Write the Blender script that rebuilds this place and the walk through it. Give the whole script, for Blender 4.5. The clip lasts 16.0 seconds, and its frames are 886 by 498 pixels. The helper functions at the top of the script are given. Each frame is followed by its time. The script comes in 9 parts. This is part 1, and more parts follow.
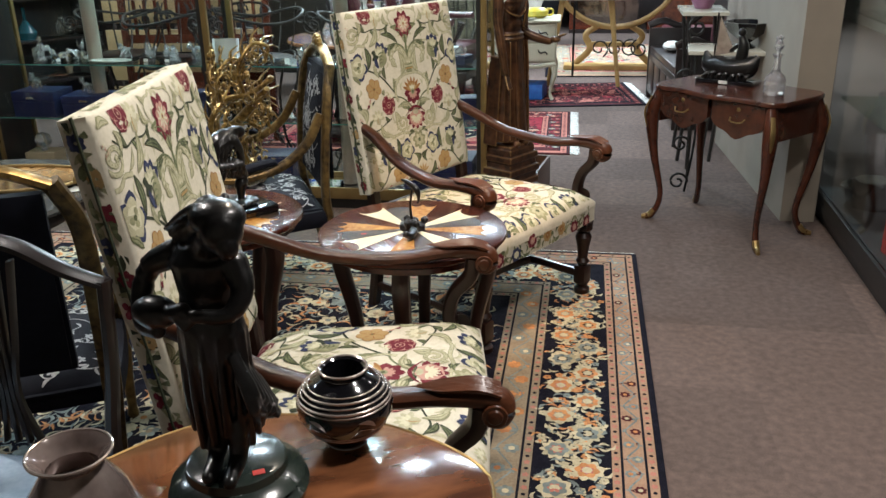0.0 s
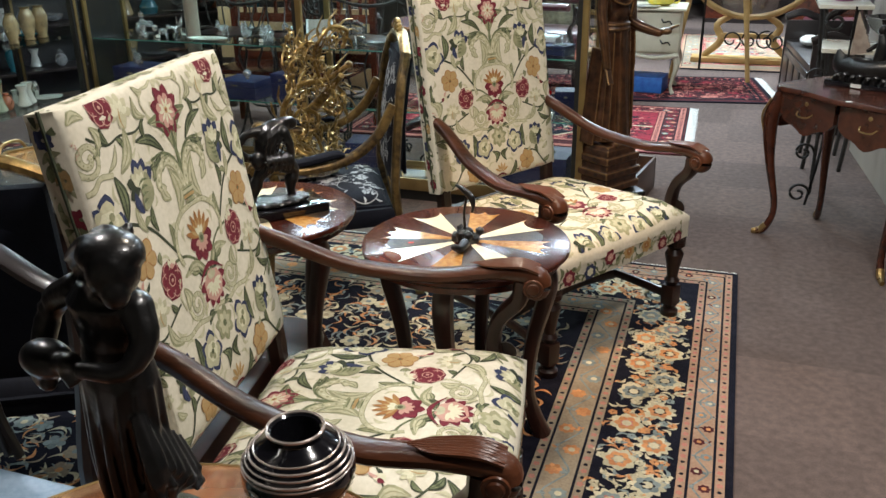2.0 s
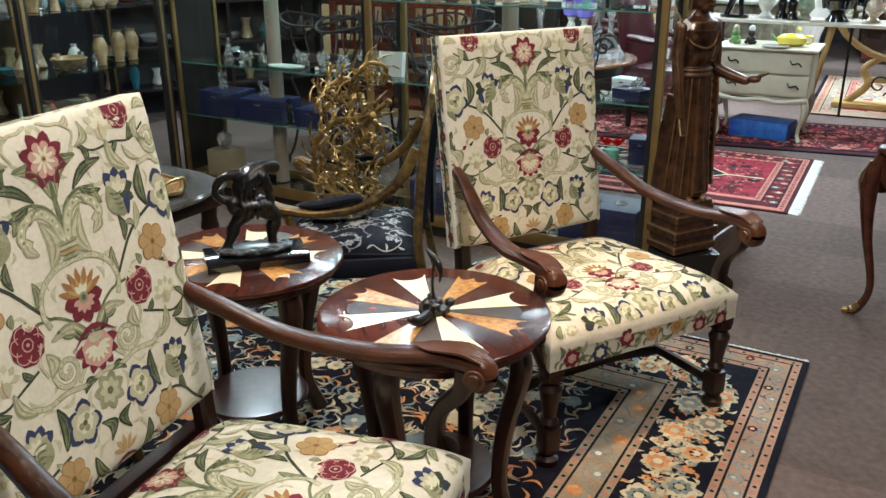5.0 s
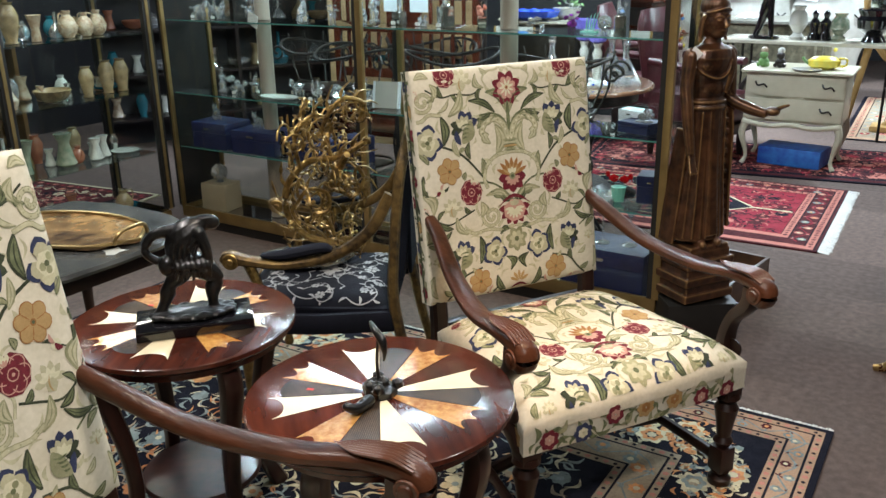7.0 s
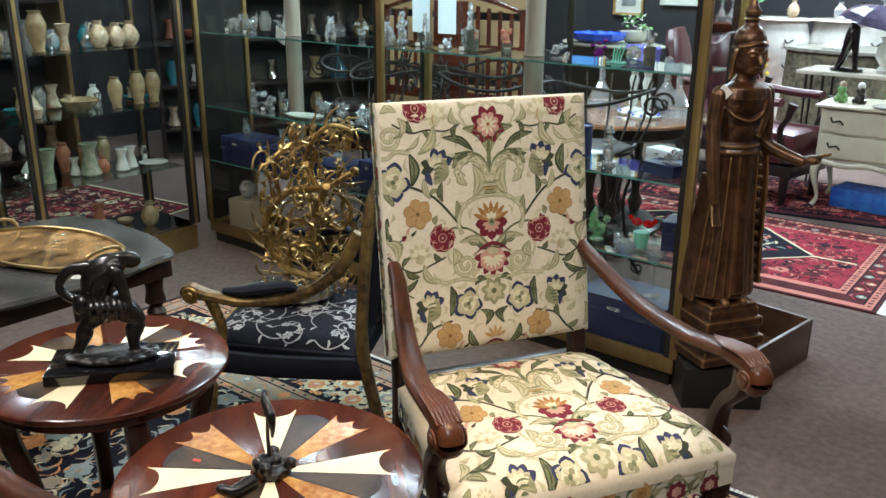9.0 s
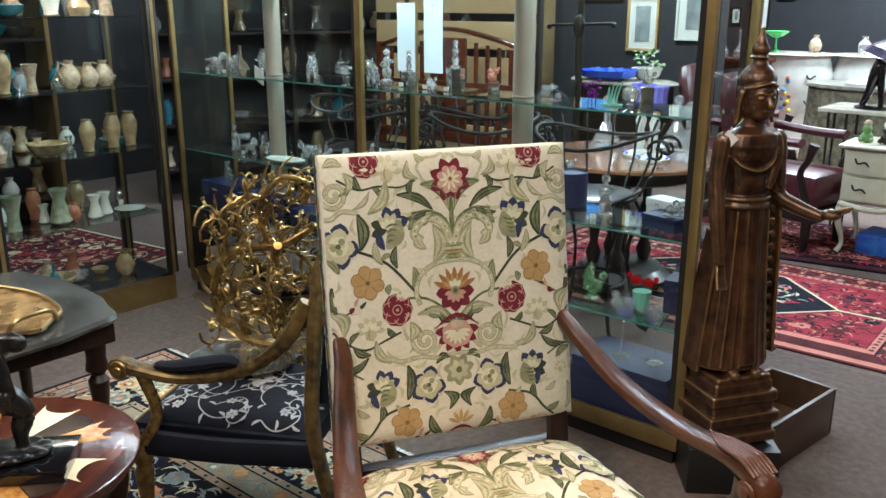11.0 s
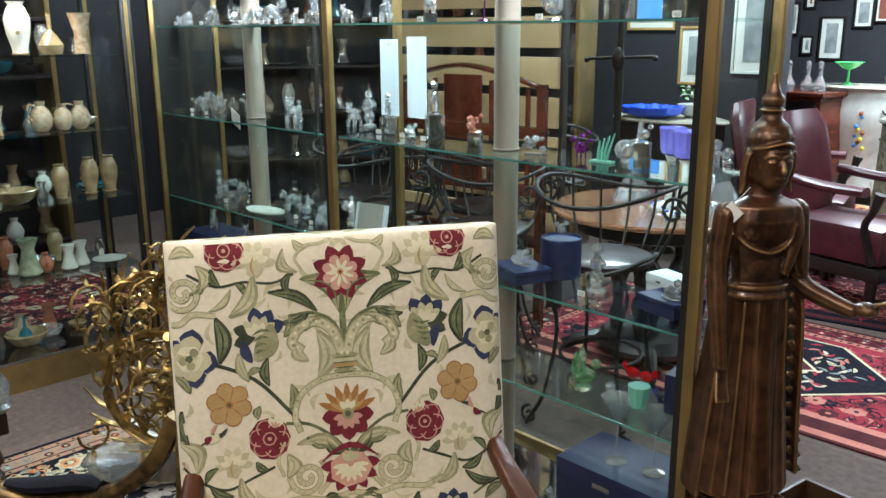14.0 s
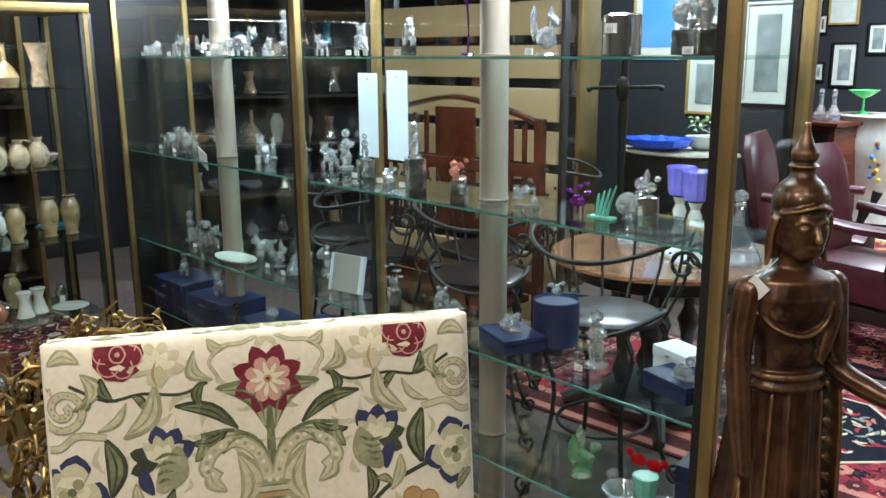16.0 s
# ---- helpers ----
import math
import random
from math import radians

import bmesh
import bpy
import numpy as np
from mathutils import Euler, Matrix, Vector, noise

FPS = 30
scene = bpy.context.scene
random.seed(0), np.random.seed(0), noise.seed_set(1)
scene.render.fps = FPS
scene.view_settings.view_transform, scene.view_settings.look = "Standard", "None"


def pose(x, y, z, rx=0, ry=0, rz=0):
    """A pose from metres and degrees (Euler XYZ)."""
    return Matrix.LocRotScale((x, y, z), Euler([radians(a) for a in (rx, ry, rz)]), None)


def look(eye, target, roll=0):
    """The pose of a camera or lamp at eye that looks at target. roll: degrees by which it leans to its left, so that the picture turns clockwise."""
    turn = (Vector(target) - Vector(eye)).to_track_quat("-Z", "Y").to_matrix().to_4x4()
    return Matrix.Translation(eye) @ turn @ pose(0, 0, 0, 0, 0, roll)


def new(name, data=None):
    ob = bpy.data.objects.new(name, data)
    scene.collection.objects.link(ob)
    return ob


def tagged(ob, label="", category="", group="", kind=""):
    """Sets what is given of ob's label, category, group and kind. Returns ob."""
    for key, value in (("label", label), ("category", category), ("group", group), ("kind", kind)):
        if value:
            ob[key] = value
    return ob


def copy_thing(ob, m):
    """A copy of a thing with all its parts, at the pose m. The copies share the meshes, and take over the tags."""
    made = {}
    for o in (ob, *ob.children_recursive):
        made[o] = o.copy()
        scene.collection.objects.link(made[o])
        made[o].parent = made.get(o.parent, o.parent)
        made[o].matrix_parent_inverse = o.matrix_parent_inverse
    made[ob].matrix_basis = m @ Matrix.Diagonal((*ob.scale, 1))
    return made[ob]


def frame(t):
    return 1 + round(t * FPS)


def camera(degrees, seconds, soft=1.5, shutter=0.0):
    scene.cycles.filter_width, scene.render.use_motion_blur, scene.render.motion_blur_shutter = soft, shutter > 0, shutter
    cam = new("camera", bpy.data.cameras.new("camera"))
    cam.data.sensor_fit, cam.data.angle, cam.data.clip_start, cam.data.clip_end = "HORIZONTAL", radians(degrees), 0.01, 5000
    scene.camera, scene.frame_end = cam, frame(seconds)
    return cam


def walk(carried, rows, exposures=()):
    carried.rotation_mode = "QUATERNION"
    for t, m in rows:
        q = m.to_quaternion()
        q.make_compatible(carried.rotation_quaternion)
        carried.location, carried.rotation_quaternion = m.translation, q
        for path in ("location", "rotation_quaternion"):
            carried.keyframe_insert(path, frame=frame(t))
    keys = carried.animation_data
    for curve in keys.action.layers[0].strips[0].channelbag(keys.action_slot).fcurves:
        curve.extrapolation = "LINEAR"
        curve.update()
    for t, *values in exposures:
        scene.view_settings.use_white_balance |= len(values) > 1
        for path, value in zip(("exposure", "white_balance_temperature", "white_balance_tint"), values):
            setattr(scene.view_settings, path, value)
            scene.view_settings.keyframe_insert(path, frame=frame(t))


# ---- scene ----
cam = camera(54.7, 16.0)
PATH = [
    (0, (-0.213, -3.898, 1.528), (-0.553, -2.064, 0.806), -1.2),
    (0.5, (-0.182, -3.839, 1.515), (-0.581, -2.019, 0.786), -0.7),
    (1, (-0.134, -3.728, 1.511), (-0.604, -1.932, 0.769), 0.1),
    (1.5, (-0.096, -3.624, 1.508), (-0.655, -1.857, 0.756), -0.2),
    (2, (-0.078, -3.58, 1.513), (-0.693, -1.833, 0.758), -0.7),
    (2.5, (-0.051, -3.537, 1.514), (-0.684, -1.797, 0.759), -0.7),
    (3, (-0.003, -3.477, 1.52), (-0.682, -1.751, 0.771), -0.4),
    (3.5, (0.07, -3.392, 1.519), (-0.692, -1.696, 0.782), -0.7),
    (4, (0.153, -3.297, 1.526), (-0.686, -1.631, 0.804), -0.7),
    (4.2, (0.187, -3.267, 1.523), (-0.676, -1.61, 0.811), -0.5),
    (6.3, (0.266, -2.859, 1.537), (-0.748, -1.279, 0.848), -0.9),
    (6.5, (0.261, -2.821, 1.538), (-0.759, -1.24, 0.858), -1.0),
    (7, (0.26, -2.753, 1.535), (-0.764, -1.168, 0.874), -1.0),
    (7.5, (0.305, -2.669, 1.529), (-0.75, -1.098, 0.88), -1.1),
    (8, (0.342, -2.558, 1.532), (-0.772, -1.025, 0.892), -0.8),
    (8.5, (0.377, -2.446, 1.539), (-0.786, -0.946, 0.909), -0.1),
    (8.7, (0.398, -2.4, 1.553), (-0.785, -0.919, 0.916), 0.3),
    (10.8, (0.324, -1.996, 1.539), (-0.939, -0.553, 0.972), 0.0),
    (11, (0.314, -1.969, 1.544), (-0.945, -0.518, 0.987), 0.0),
    (11.5, (0.3, -1.921, 1.551), (-0.948, -0.45, 1.022), 0.1),
    (12, (0.295, -1.824, 1.555), (-0.96, -0.352, 1.05), -0.3),
    (12.5, (0.299, -1.68, 1.561), (-0.988, -0.231, 1.07), -0.5),
    (13, (0.312, -1.554, 1.573), (-1.016, -0.142, 1.082), -0.3),
    (13.5, (0.305, -1.467, 1.573), (-1.063, -0.093, 1.08), -0.2),
    (14, (0.249, -1.358, 1.573), (-1.149, -0.018, 1.075), -0.4),
    (14.5, (0.176, -1.243, 1.584), (-1.241, 0.08, 1.095), -0.3),
    (15, (0.12, -1.168, 1.604), (-1.294, 0.166, 1.135), -0.3),
    (15.5, (0.069, -1.119, 1.607), (-1.339, 0.228, 1.156), -0.5),
    (16, (0.053, -1.062, 1.606), (-1.363, 0.276, 1.157), -0.4),
]
walk(cam, [(t, look(eye, target, roll)) for t, eye, target, roll in PATH])

# ---- light ----
world = bpy.data.worlds.new("world")
scene.world = world
world.use_nodes = True
world.node_tree.nodes["Background"].inputs[0].default_value = (0.5, 0.52, 0.56, 1)
world.node_tree.nodes["Background"].inputs[1].default_value = 0.03
scene.view_settings.exposure = 0.0
CEIL = 3.0
LAMPS = [(-0.6, -1.3, 24, 0.2), (-2.3, -1.9, 24, 0.2), (-1.75, 0.75, 34, 0.5), (0.50, -2.5, 37, 0.2), (0.45, -0.6, 8, 0.2), (-0.6, 2.8, 18, 0.3),
         (-0.2, 5.4, 112, 0.4), (-3.3, 3.85, 95, 0.8), (1.6, 6.4, 105, 0.3), (-5.8, 1.7, 34, 0.6), (-2.2, 6.2, 155, 0.5), (1.35, -0.2, 3, 0.2), (-4.4, -1.2, 14, 0.2)]
for lx, ly, watts, size in LAMPS:
    ld = bpy.data.lights.new("ceiling_spot", "AREA")
    ld.shape, ld.size, ld.energy = "SQUARE", size, watts * 1.5
    ld.color = (1.0, 0.86, 0.70) if (lx, ly) == (-0.6, -1.3) else (1.0, 0.95, 0.91) if ly < 0.5 and lx > -4 else (0.73, 0.88, 1.0)
    lo = new("ceiling_spot", ld)
    lo.matrix_world = Matrix.Translation((lx, ly, CEIL - 0.03))

# fill lamps added under the vitrine top to brighten the crystal; no source seen
for lx in (-3.3, -2.7, -2.0, -1.2):
    ld = bpy.data.lights.new("cabinet_fill", "AREA")
    ld.shape, ld.size, ld.size_y, ld.energy, ld.color = "RECTANGLE", 0.5, 0.05, 22, (0.76, 0.89, 1.0)
    lo = new("cabinet_fill", ld)
    lo.matrix_world = Matrix.Translation((lx, 0.70, 1.99))

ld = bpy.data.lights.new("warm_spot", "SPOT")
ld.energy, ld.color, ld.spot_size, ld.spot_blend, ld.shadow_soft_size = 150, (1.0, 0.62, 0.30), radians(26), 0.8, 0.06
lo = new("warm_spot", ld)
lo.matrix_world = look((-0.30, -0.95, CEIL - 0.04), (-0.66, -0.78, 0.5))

# two more added fill lamps, to lift the vase cabinet
for ly in (-1.1, -0.1):
    ld = bpy.data.lights.new("cabinet_fill", "AREA")
    ld.shape, ld.size, ld.size_y, ld.energy, ld.color = "RECTANGLE", 0.05, 0.5, 5, (1.0, 0.95, 0.88)
    lo = new("cabinet_fill", ld)
    lo.matrix_world = Matrix.Translation((-3.72, ly, 1.76))

# ---- materials ----
MATS = {}


def mat(name, c1, c2=None, rough=0.6, metal=0.0, scale=20.0, bump=0.0, fine=0.0, stretch=(1, 1, 1), coat=0.0, spec=0.5, detail=6.0, glass=0.0, per=0.0):
    """A material: two colours mixed by stains and grain, with fine relief; per varies it from piece to piece."""
    if name in MATS:
        return MATS[name]
    m = bpy.data.materials.new(name)
    m.use_nodes = True
    nt = m.node_tree
    b = nt.nodes["Principled BSDF"]
    c2 = c2 or tuple(c * 0.75 for c in c1)
    tc = nt.nodes.new("ShaderNodeTexCoord")
    mp = nt.nodes.new("ShaderNodeMapping")
    mp.inputs["Scale"].default_value = stretch
    nt.links.new(tc.outputs["Object"], mp.inputs[0])
    n1 = nt.nodes.new("ShaderNodeTexNoise")
    n1.inputs["Scale"].default_value, n1.inputs["Detail"].default_value = scale, detail
    nt.links.new(mp.outputs[0], n1.inputs["Vector"])
    n2 = nt.nodes.new("ShaderNodeTexNoise")
    n2.inputs["Scale"].default_value, n2.inputs["Detail"].default_value = scale * 0.13, 3
    nt.links.new(mp.outputs[0], n2.inputs["Vector"])
    add = nt.nodes.new("ShaderNodeMath")
    add.operation = "ADD"
    nt.links.new(n1.outputs[0], add.inputs[0])
    nt.links.new(n2.outputs[0], add.inputs[1])
    mr = nt.nodes.new("ShaderNodeMapRange")
    mr.inputs[1].default_value, mr.inputs[2].default_value = 0.75, 1.25
    nt.links.new(add.outputs[0], mr.inputs[0])
    mix = nt.nodes.new("ShaderNodeMix")
    mix.data_type = "RGBA"
    mix.inputs[6].default_value, mix.inputs[7].default_value = (*c1, 1), (*c2, 1)
    nt.links.new(mr.outputs[0], mix.inputs[0])
    out = mix.outputs[2]
    if per:
        oi = nt.nodes.new("ShaderNodeNewGeometry")
        pr = nt.nodes.new("ShaderNodeMapRange")
        pr.inputs[3].default_value, pr.inputs[4].default_value = 1 - per, 1 + per
        nt.links.new(oi.outputs["Random Per Island"], pr.inputs[0])
        hs = nt.nodes.new("ShaderNodeHueSaturation")
        nt.links.new(pr.outputs[0], hs.inputs["Value"])
        nt.links.new(out, hs.inputs["Color"])
        out = hs.outputs[0]
    nt.links.new(out, b.inputs["Base Color"])
    b.inputs["Metallic"].default_value = metal
    b.inputs["Specular IOR Level"].default_value = spec
    b.inputs["Coat Weight"].default_value, b.inputs["Coat Roughness"].default_value = coat, 0.12
    b.inputs["Transmission Weight"].default_value = glass
    rr = nt.nodes.new("ShaderNodeMapRange")
    rr.inputs[3].default_value, rr.inputs[4].default_value = max(0.02, rough * 0.8), min(1, rough * 1.2)
    nt.links.new(n2.outputs[0], rr.inputs[0])
    nt.links.new(rr.outputs[0], b.inputs["Roughness"])
    if bump:
        bp = nt.nodes.new("ShaderNodeBump")
        bp.inputs["Strength"].default_value, bp.inputs["Distance"].default_value = bump, 0.002
        src = n1
        if fine:
            src = nt.nodes.new("ShaderNodeTexNoise")
            src.inputs["Scale"].default_value = fine
            nt.links.new(mp.outputs[0], src.inputs["Vector"])
        nt.links.new(src.outputs[0], bp.inputs["Height"])
        nt.links.new(bp.outputs[0], b.inputs["Normal"])
    MATS[name] = m
    return m


def pane_glass(name, tint, clear):
    m = bpy.data.materials.new(name)
    m.use_nodes = True
    nt = m.node_tree
    nt.nodes.remove(nt.nodes["Principled BSDF"])
    t = nt.nodes.new("ShaderNodeBsdfTransparent")
    t.inputs[0].default_value = (*tint, 1)
    g = nt.nodes.new("ShaderNodeBsdfGlossy")
    g.inputs["Roughness"].default_value = 0.01
    fr = nt.nodes.new("ShaderNodeLayerWeight")
    fr.inputs[0].default_value = 0.5
    pw_ = nt.nodes.new("ShaderNodeMath")
    pw_.operation = "POWER"
    pw_.inputs[1].default_value = 4.0
    nt.links.new(fr.outputs["Facing"], pw_.inputs[0])
    ad = nt.nodes.new("ShaderNodeMath")
    ad.operation = "ADD"
    ad.inputs[1].default_value = 0.035
    nt.links.new(pw_.outputs[0], ad.inputs[0])
    mx = nt.nodes.new("ShaderNodeMixShader")
    mu = nt.nodes.new("ShaderNodeMath")
    mu.operation = "MULTIPLY"
    mu.inputs[1].default_value = clear
    nt.links.new(ad.outputs[0], mu.inputs[0])
    nt.links.new(mu.outputs[0], mx.inputs[0])
    nt.links.new(t.outputs[0], mx.inputs[1])
    nt.links.new(g.outputs[0], mx.inputs[2])
    nt.links.new(mx.outputs[0], nt.nodes["Material Output"].inputs[0])
    MATS[name] = m
    return m


WALNUT = mat("walnut", (0.028, 0.010, 0.006), (0.009, 0.004, 0.003), 0.38, spec=0.35, scale=30, stretch=(1, 1, 0.25), bump=0.3, coat=0.05)
# worn wood; its strong brown patches also paint in lit zones
WALNUT_WORN_LIT = mat("walnut_worn_lit", (0.078, 0.026, 0.012), (0.005, 0.003, 0.002), 0.34, scale=24, stretch=(1, 0.35, 1), bump=1.0, fine=90, coat=0.06, spec=0.3, detail=10)
MAHOG = mat("mahogany", (0.12, 0.026, 0.012), (0.030, 0.008, 0.005), 0.22, scale=30, stretch=(1, 0.15, 1), coat=0.2, spec=0.35, detail=9)
BURL = mat("burl_veneer", (0.60, 0.32, 0.09), (0.28, 0.10, 0.02), 0.22, scale=75, coat=0.6, detail=8)
BONE = mat("bone_inlay", (0.80, 0.72, 0.50), (0.70, 0.60, 0.38), 0.22, scale=16, coat=0.15, spec=0.35)
EBONY = mat("ebony", (0.030, 0.019, 0.013), (0.018, 0.012, 0.009), 0.40, scale=60, spec=0.25)
EBONY_GRAIN = mat("ebony_grain", (0.13, 0.09, 0.055), (0.08, 0.055, 0.035), 0.40, scale=60, spec=0.25)
LEG_MAHOG = mat("dark_mahogany", (0.052, 0.014, 0.009), (0.016, 0.006, 0.004), 0.3, scale=30, stretch=(1, 1, 0.2), coat=0.25)
CLOTH = mat("tapestry_ground", (0.69, 0.645, 0.53), (0.59, 0.555, 0.435), 0.9, scale=90, bump=0.5, fine=700, spec=0.2)
T_RED = mat("thread_red", (0.19, 0.026, 0.040), (0.12, 0.018, 0.028), 0.85, scale=200, bump=0.6, fine=900, spec=0.2)
T_PINK = mat("thread_pink", (0.56, 0.33, 0.27), (0.46, 0.26, 0.21), 0.85, scale=200, bump=0.6, fine=900, spec=0.2)
T_BLUE = mat("thread_blue", (0.045, 0.055, 0.115), (0.028, 0.036, 0.075), 0.85, scale=200, bump=0.6, fine=900, spec=0.2)
T_OLIVE = mat("thread_olive", (0.17, 0.19, 0.10), (0.11, 0.13, 0.07), 0.85, scale=200, bump=0.6, fine=900, spec=0.2, per=0.3)
T_DEEP = mat("thread_deep_green", (0.060, 0.070, 0.042), (0.036, 0.045, 0.030), 0.85, scale=200, bump=0.6, fine=900, spec=0.2, per=0.25)
T_MIST = mat("thread_mist", (0.52, 0.50, 0.34), (0.44, 0.42, 0.28), 0.85, scale=160, bump=0.6, fine=900, spec=0.2, per=0.1)
T_SAGE = mat("thread_sage", (0.34, 0.33, 0.20), (0.25, 0.26, 0.15), 0.85, scale=160, bump=0.6, fine=900, spec=0.2, per=0.15)
T_TAN = mat("thread_tan", (0.46, 0.31, 0.14), (0.38, 0.25, 0.11), 0.85, scale=200, bump=0.6, fine=900, spec=0.2)
T_CREAM = mat("thread_cream", (0.68, 0.65, 0.49), (0.58, 0.57, 0.40), 0.85, scale=200, bump=0.6, fine=900, spec=0.2)
T_ORANGE = mat("thread_orange", (0.36, 0.19, 0.07), (0.30, 0.14, 0.05), 0.85, scale=200, bump=0.6, fine=900, spec=0.2)
BRASS = mat("aged_brass", (0.42, 0.29, 0.12), (0.28, 0.19, 0.08), 0.38, metal=0.85, scale=12)
GILT = mat("gilt_wood", (0.50, 0.34, 0.12), (0.09, 0.052, 0.02), 0.30, metal=0.8, scale=60, bump=0.8)
GILT_DULL = mat("dull_gilt_wood", (0.24, 0.155, 0.055), (0.05, 0.032, 0.016), 0.42, metal=0.55, scale=45, bump=0.8)
BLACK_STEEL = mat("black_frame", (0.012, 0.011, 0.01), None, 0.4, scale=30)
BRONZE = mat("dark_bronze", (0.013, 0.012, 0.012), (0.006, 0.006, 0.006), 0.32, metal=0.4, scale=60, bump=0.5, coat=0.35)
MARBLE_BLACK = mat("black_marble", (0.014, 0.015, 0.014), (0.05, 0.055, 0.05), 0.18, scale=9, coat=0.3)
CARPET = mat("grey_carpet", (0.175, 0.128, 0.110), (0.108, 0.084, 0.076), 0.95, scale=260, bump=0.9, fine=800, spec=0.1)
DARK_WALL = mat("dark_paint", (0.022, 0.022, 0.026), (0.015, 0.015, 0.018), 0.7, scale=8, bump=0.1)
CREAM_WALL = mat("cream_paint", (0.25, 0.215, 0.17), (0.21, 0.18, 0.145), 0.7, scale=6, bump=0.1)
CEIL_MAT = mat("ceiling_tile", (0.10, 0.10, 0.10), (0.08, 0.08, 0.08), 0.9, scale=50)
# carpet tiles: each square a little lighter or darker than the next
nt = CARPET.node_tree
br = nt.nodes.new("ShaderNodeTexBrick")
br.offset, br.squash = 0.0, 1.0
br.inputs["Scale"].default_value, br.inputs["Mortar Size"].default_value = 1.0, 0.0
br.inputs["Brick Width"].default_value, br.inputs["Row Height"].default_value = 0.5, 0.5
br.inputs["Color1"].default_value, br.inputs["Color2"].default_value = (0.80, 0.80, 0.80, 1), (1.12, 1.08, 1.06, 1)
tcx = nt.nodes.new("ShaderNodeTexCoord")
mpx = nt.nodes.new("ShaderNodeMapping")
mpx.inputs["Location"].default_value = (0.13, 0.21, 0)
nt.links.new(tcx.outputs["Object"], mpx.inputs[0])
nt.links.new(mpx.outputs[0], br.inputs["Vector"])
mul = nt.nodes.new("ShaderNodeMix")
mul.data_type, mul.blend_type = "RGBA", "MULTIPLY"
mul.inputs[0].default_value = 1.0
src = nt.nodes["Principled BSDF"].inputs["Base Color"].links[0].from_socket
nt.links.new(src, mul.inputs[6])
nt.links.new(br.outputs["Color"], mul.inputs[7])
nt.links.new(mul.outputs[2], nt.nodes["Principled BSDF"].inputs["Base Color"])
GLASS = pane_glass("cabinet_glass", (0.95, 0.97, 0.96), 0.7)
SHELF_GLASS = pane_glass("shelf_glass", (0.86, 0.95, 0.93), 1.0)
EDGE_GLASS = mat("glass_edge", (0.09, 0.25, 0.22), (0.05, 0.17, 0.15), 0.15, scale=40, spec=0.8)
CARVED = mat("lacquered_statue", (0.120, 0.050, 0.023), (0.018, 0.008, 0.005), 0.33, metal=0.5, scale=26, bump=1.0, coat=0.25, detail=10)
def raised_wear_highlight(m, colour, lo, hi):
    """Another colour on the ridges of a carving: wear, and highlights put into the colour."""
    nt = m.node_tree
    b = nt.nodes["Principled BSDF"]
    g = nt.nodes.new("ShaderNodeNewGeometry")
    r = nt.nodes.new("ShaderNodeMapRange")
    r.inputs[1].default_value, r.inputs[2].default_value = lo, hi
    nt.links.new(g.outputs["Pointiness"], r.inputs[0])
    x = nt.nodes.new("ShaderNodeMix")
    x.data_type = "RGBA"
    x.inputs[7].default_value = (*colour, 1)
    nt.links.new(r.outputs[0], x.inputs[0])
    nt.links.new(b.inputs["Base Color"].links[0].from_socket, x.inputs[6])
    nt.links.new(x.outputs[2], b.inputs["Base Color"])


# gold and lighter brown on the ridges: wear plus painted highlights
raised_wear_highlight(CARVED, (0.36, 0.205, 0.08), 0.505, 0.58)
raised_wear_highlight(WALNUT_WORN_LIT, (0.13, 0.042, 0.018), 0.52, 0.64)
NAVY = mat("navy_card", (0.008, 0.013, 0.075), (0.006, 0.01, 0.05), 0.55, scale=30)
NAVY_CLOTH = mat("navy_brocade", (0.006, 0.007, 0.014), (0.004, 0.005, 0.010), 0.75, spec=0.2, scale=80, bump=0.4, fine=600)
SILVER_THREAD = mat("silver_thread", (0.42, 0.42, 0.42), (0.3, 0.3, 0.3), 0.5, scale=120)
WHITE_PAINT = mat("cream_lacquer", (0.52, 0.49, 0.37), (0.44, 0.41, 0.30), 0.4, scale=14)
POLE = mat("taupe_pole", (0.27, 0.215, 0.175), (0.23, 0.185, 0.15), 0.45, scale=10)
CRYSTAL = mat("crystal", (0.97, 0.98, 1.0), (0.93, 0.96, 1.0), 0.03, scale=10, glass=0.86, spec=1.0, coat=1.0)
MIRROR = mat("mirror", (0.5, 0.5, 0.5), (0.42, 0.42, 0.42), 0.05, metal=1.0, scale=8)
PAPER = mat("paper", (0.62, 0.66, 0.72), (0.58, 0.62, 0.68), 0.8, scale=30)

# ---- building helpers ----


def part(name, bm, material, parent=None, label="", smooth=True, cat="", group="", kind=""):
    me = bpy.data.meshes.new(name)
    bmesh.ops.recalc_face_normals(bm, faces=bm.faces[:])
    bm.to_mesh(me)
    bm.free()
    for x in (material if isinstance(material, (list, tuple)) else [material]):
        me.materials.append(x)
    if smooth:
        me.polygons.foreach_set("use_smooth", [True] * len(me.polygons))
        me.set_sharp_from_angle(angle=radians(38))
    ob = new(name, me)
    if parent:
        ob.parent = parent
    return tagged(ob, label, cat, group, kind)


def thing(name, x, y, z, rz, label, category, group=""):
    ob = new(name)
    ob.empty_display_size = 0.1
    ob.matrix_basis = pose(x, y, z, 0, 0, rz)
    return tagged(ob, label, category, group)


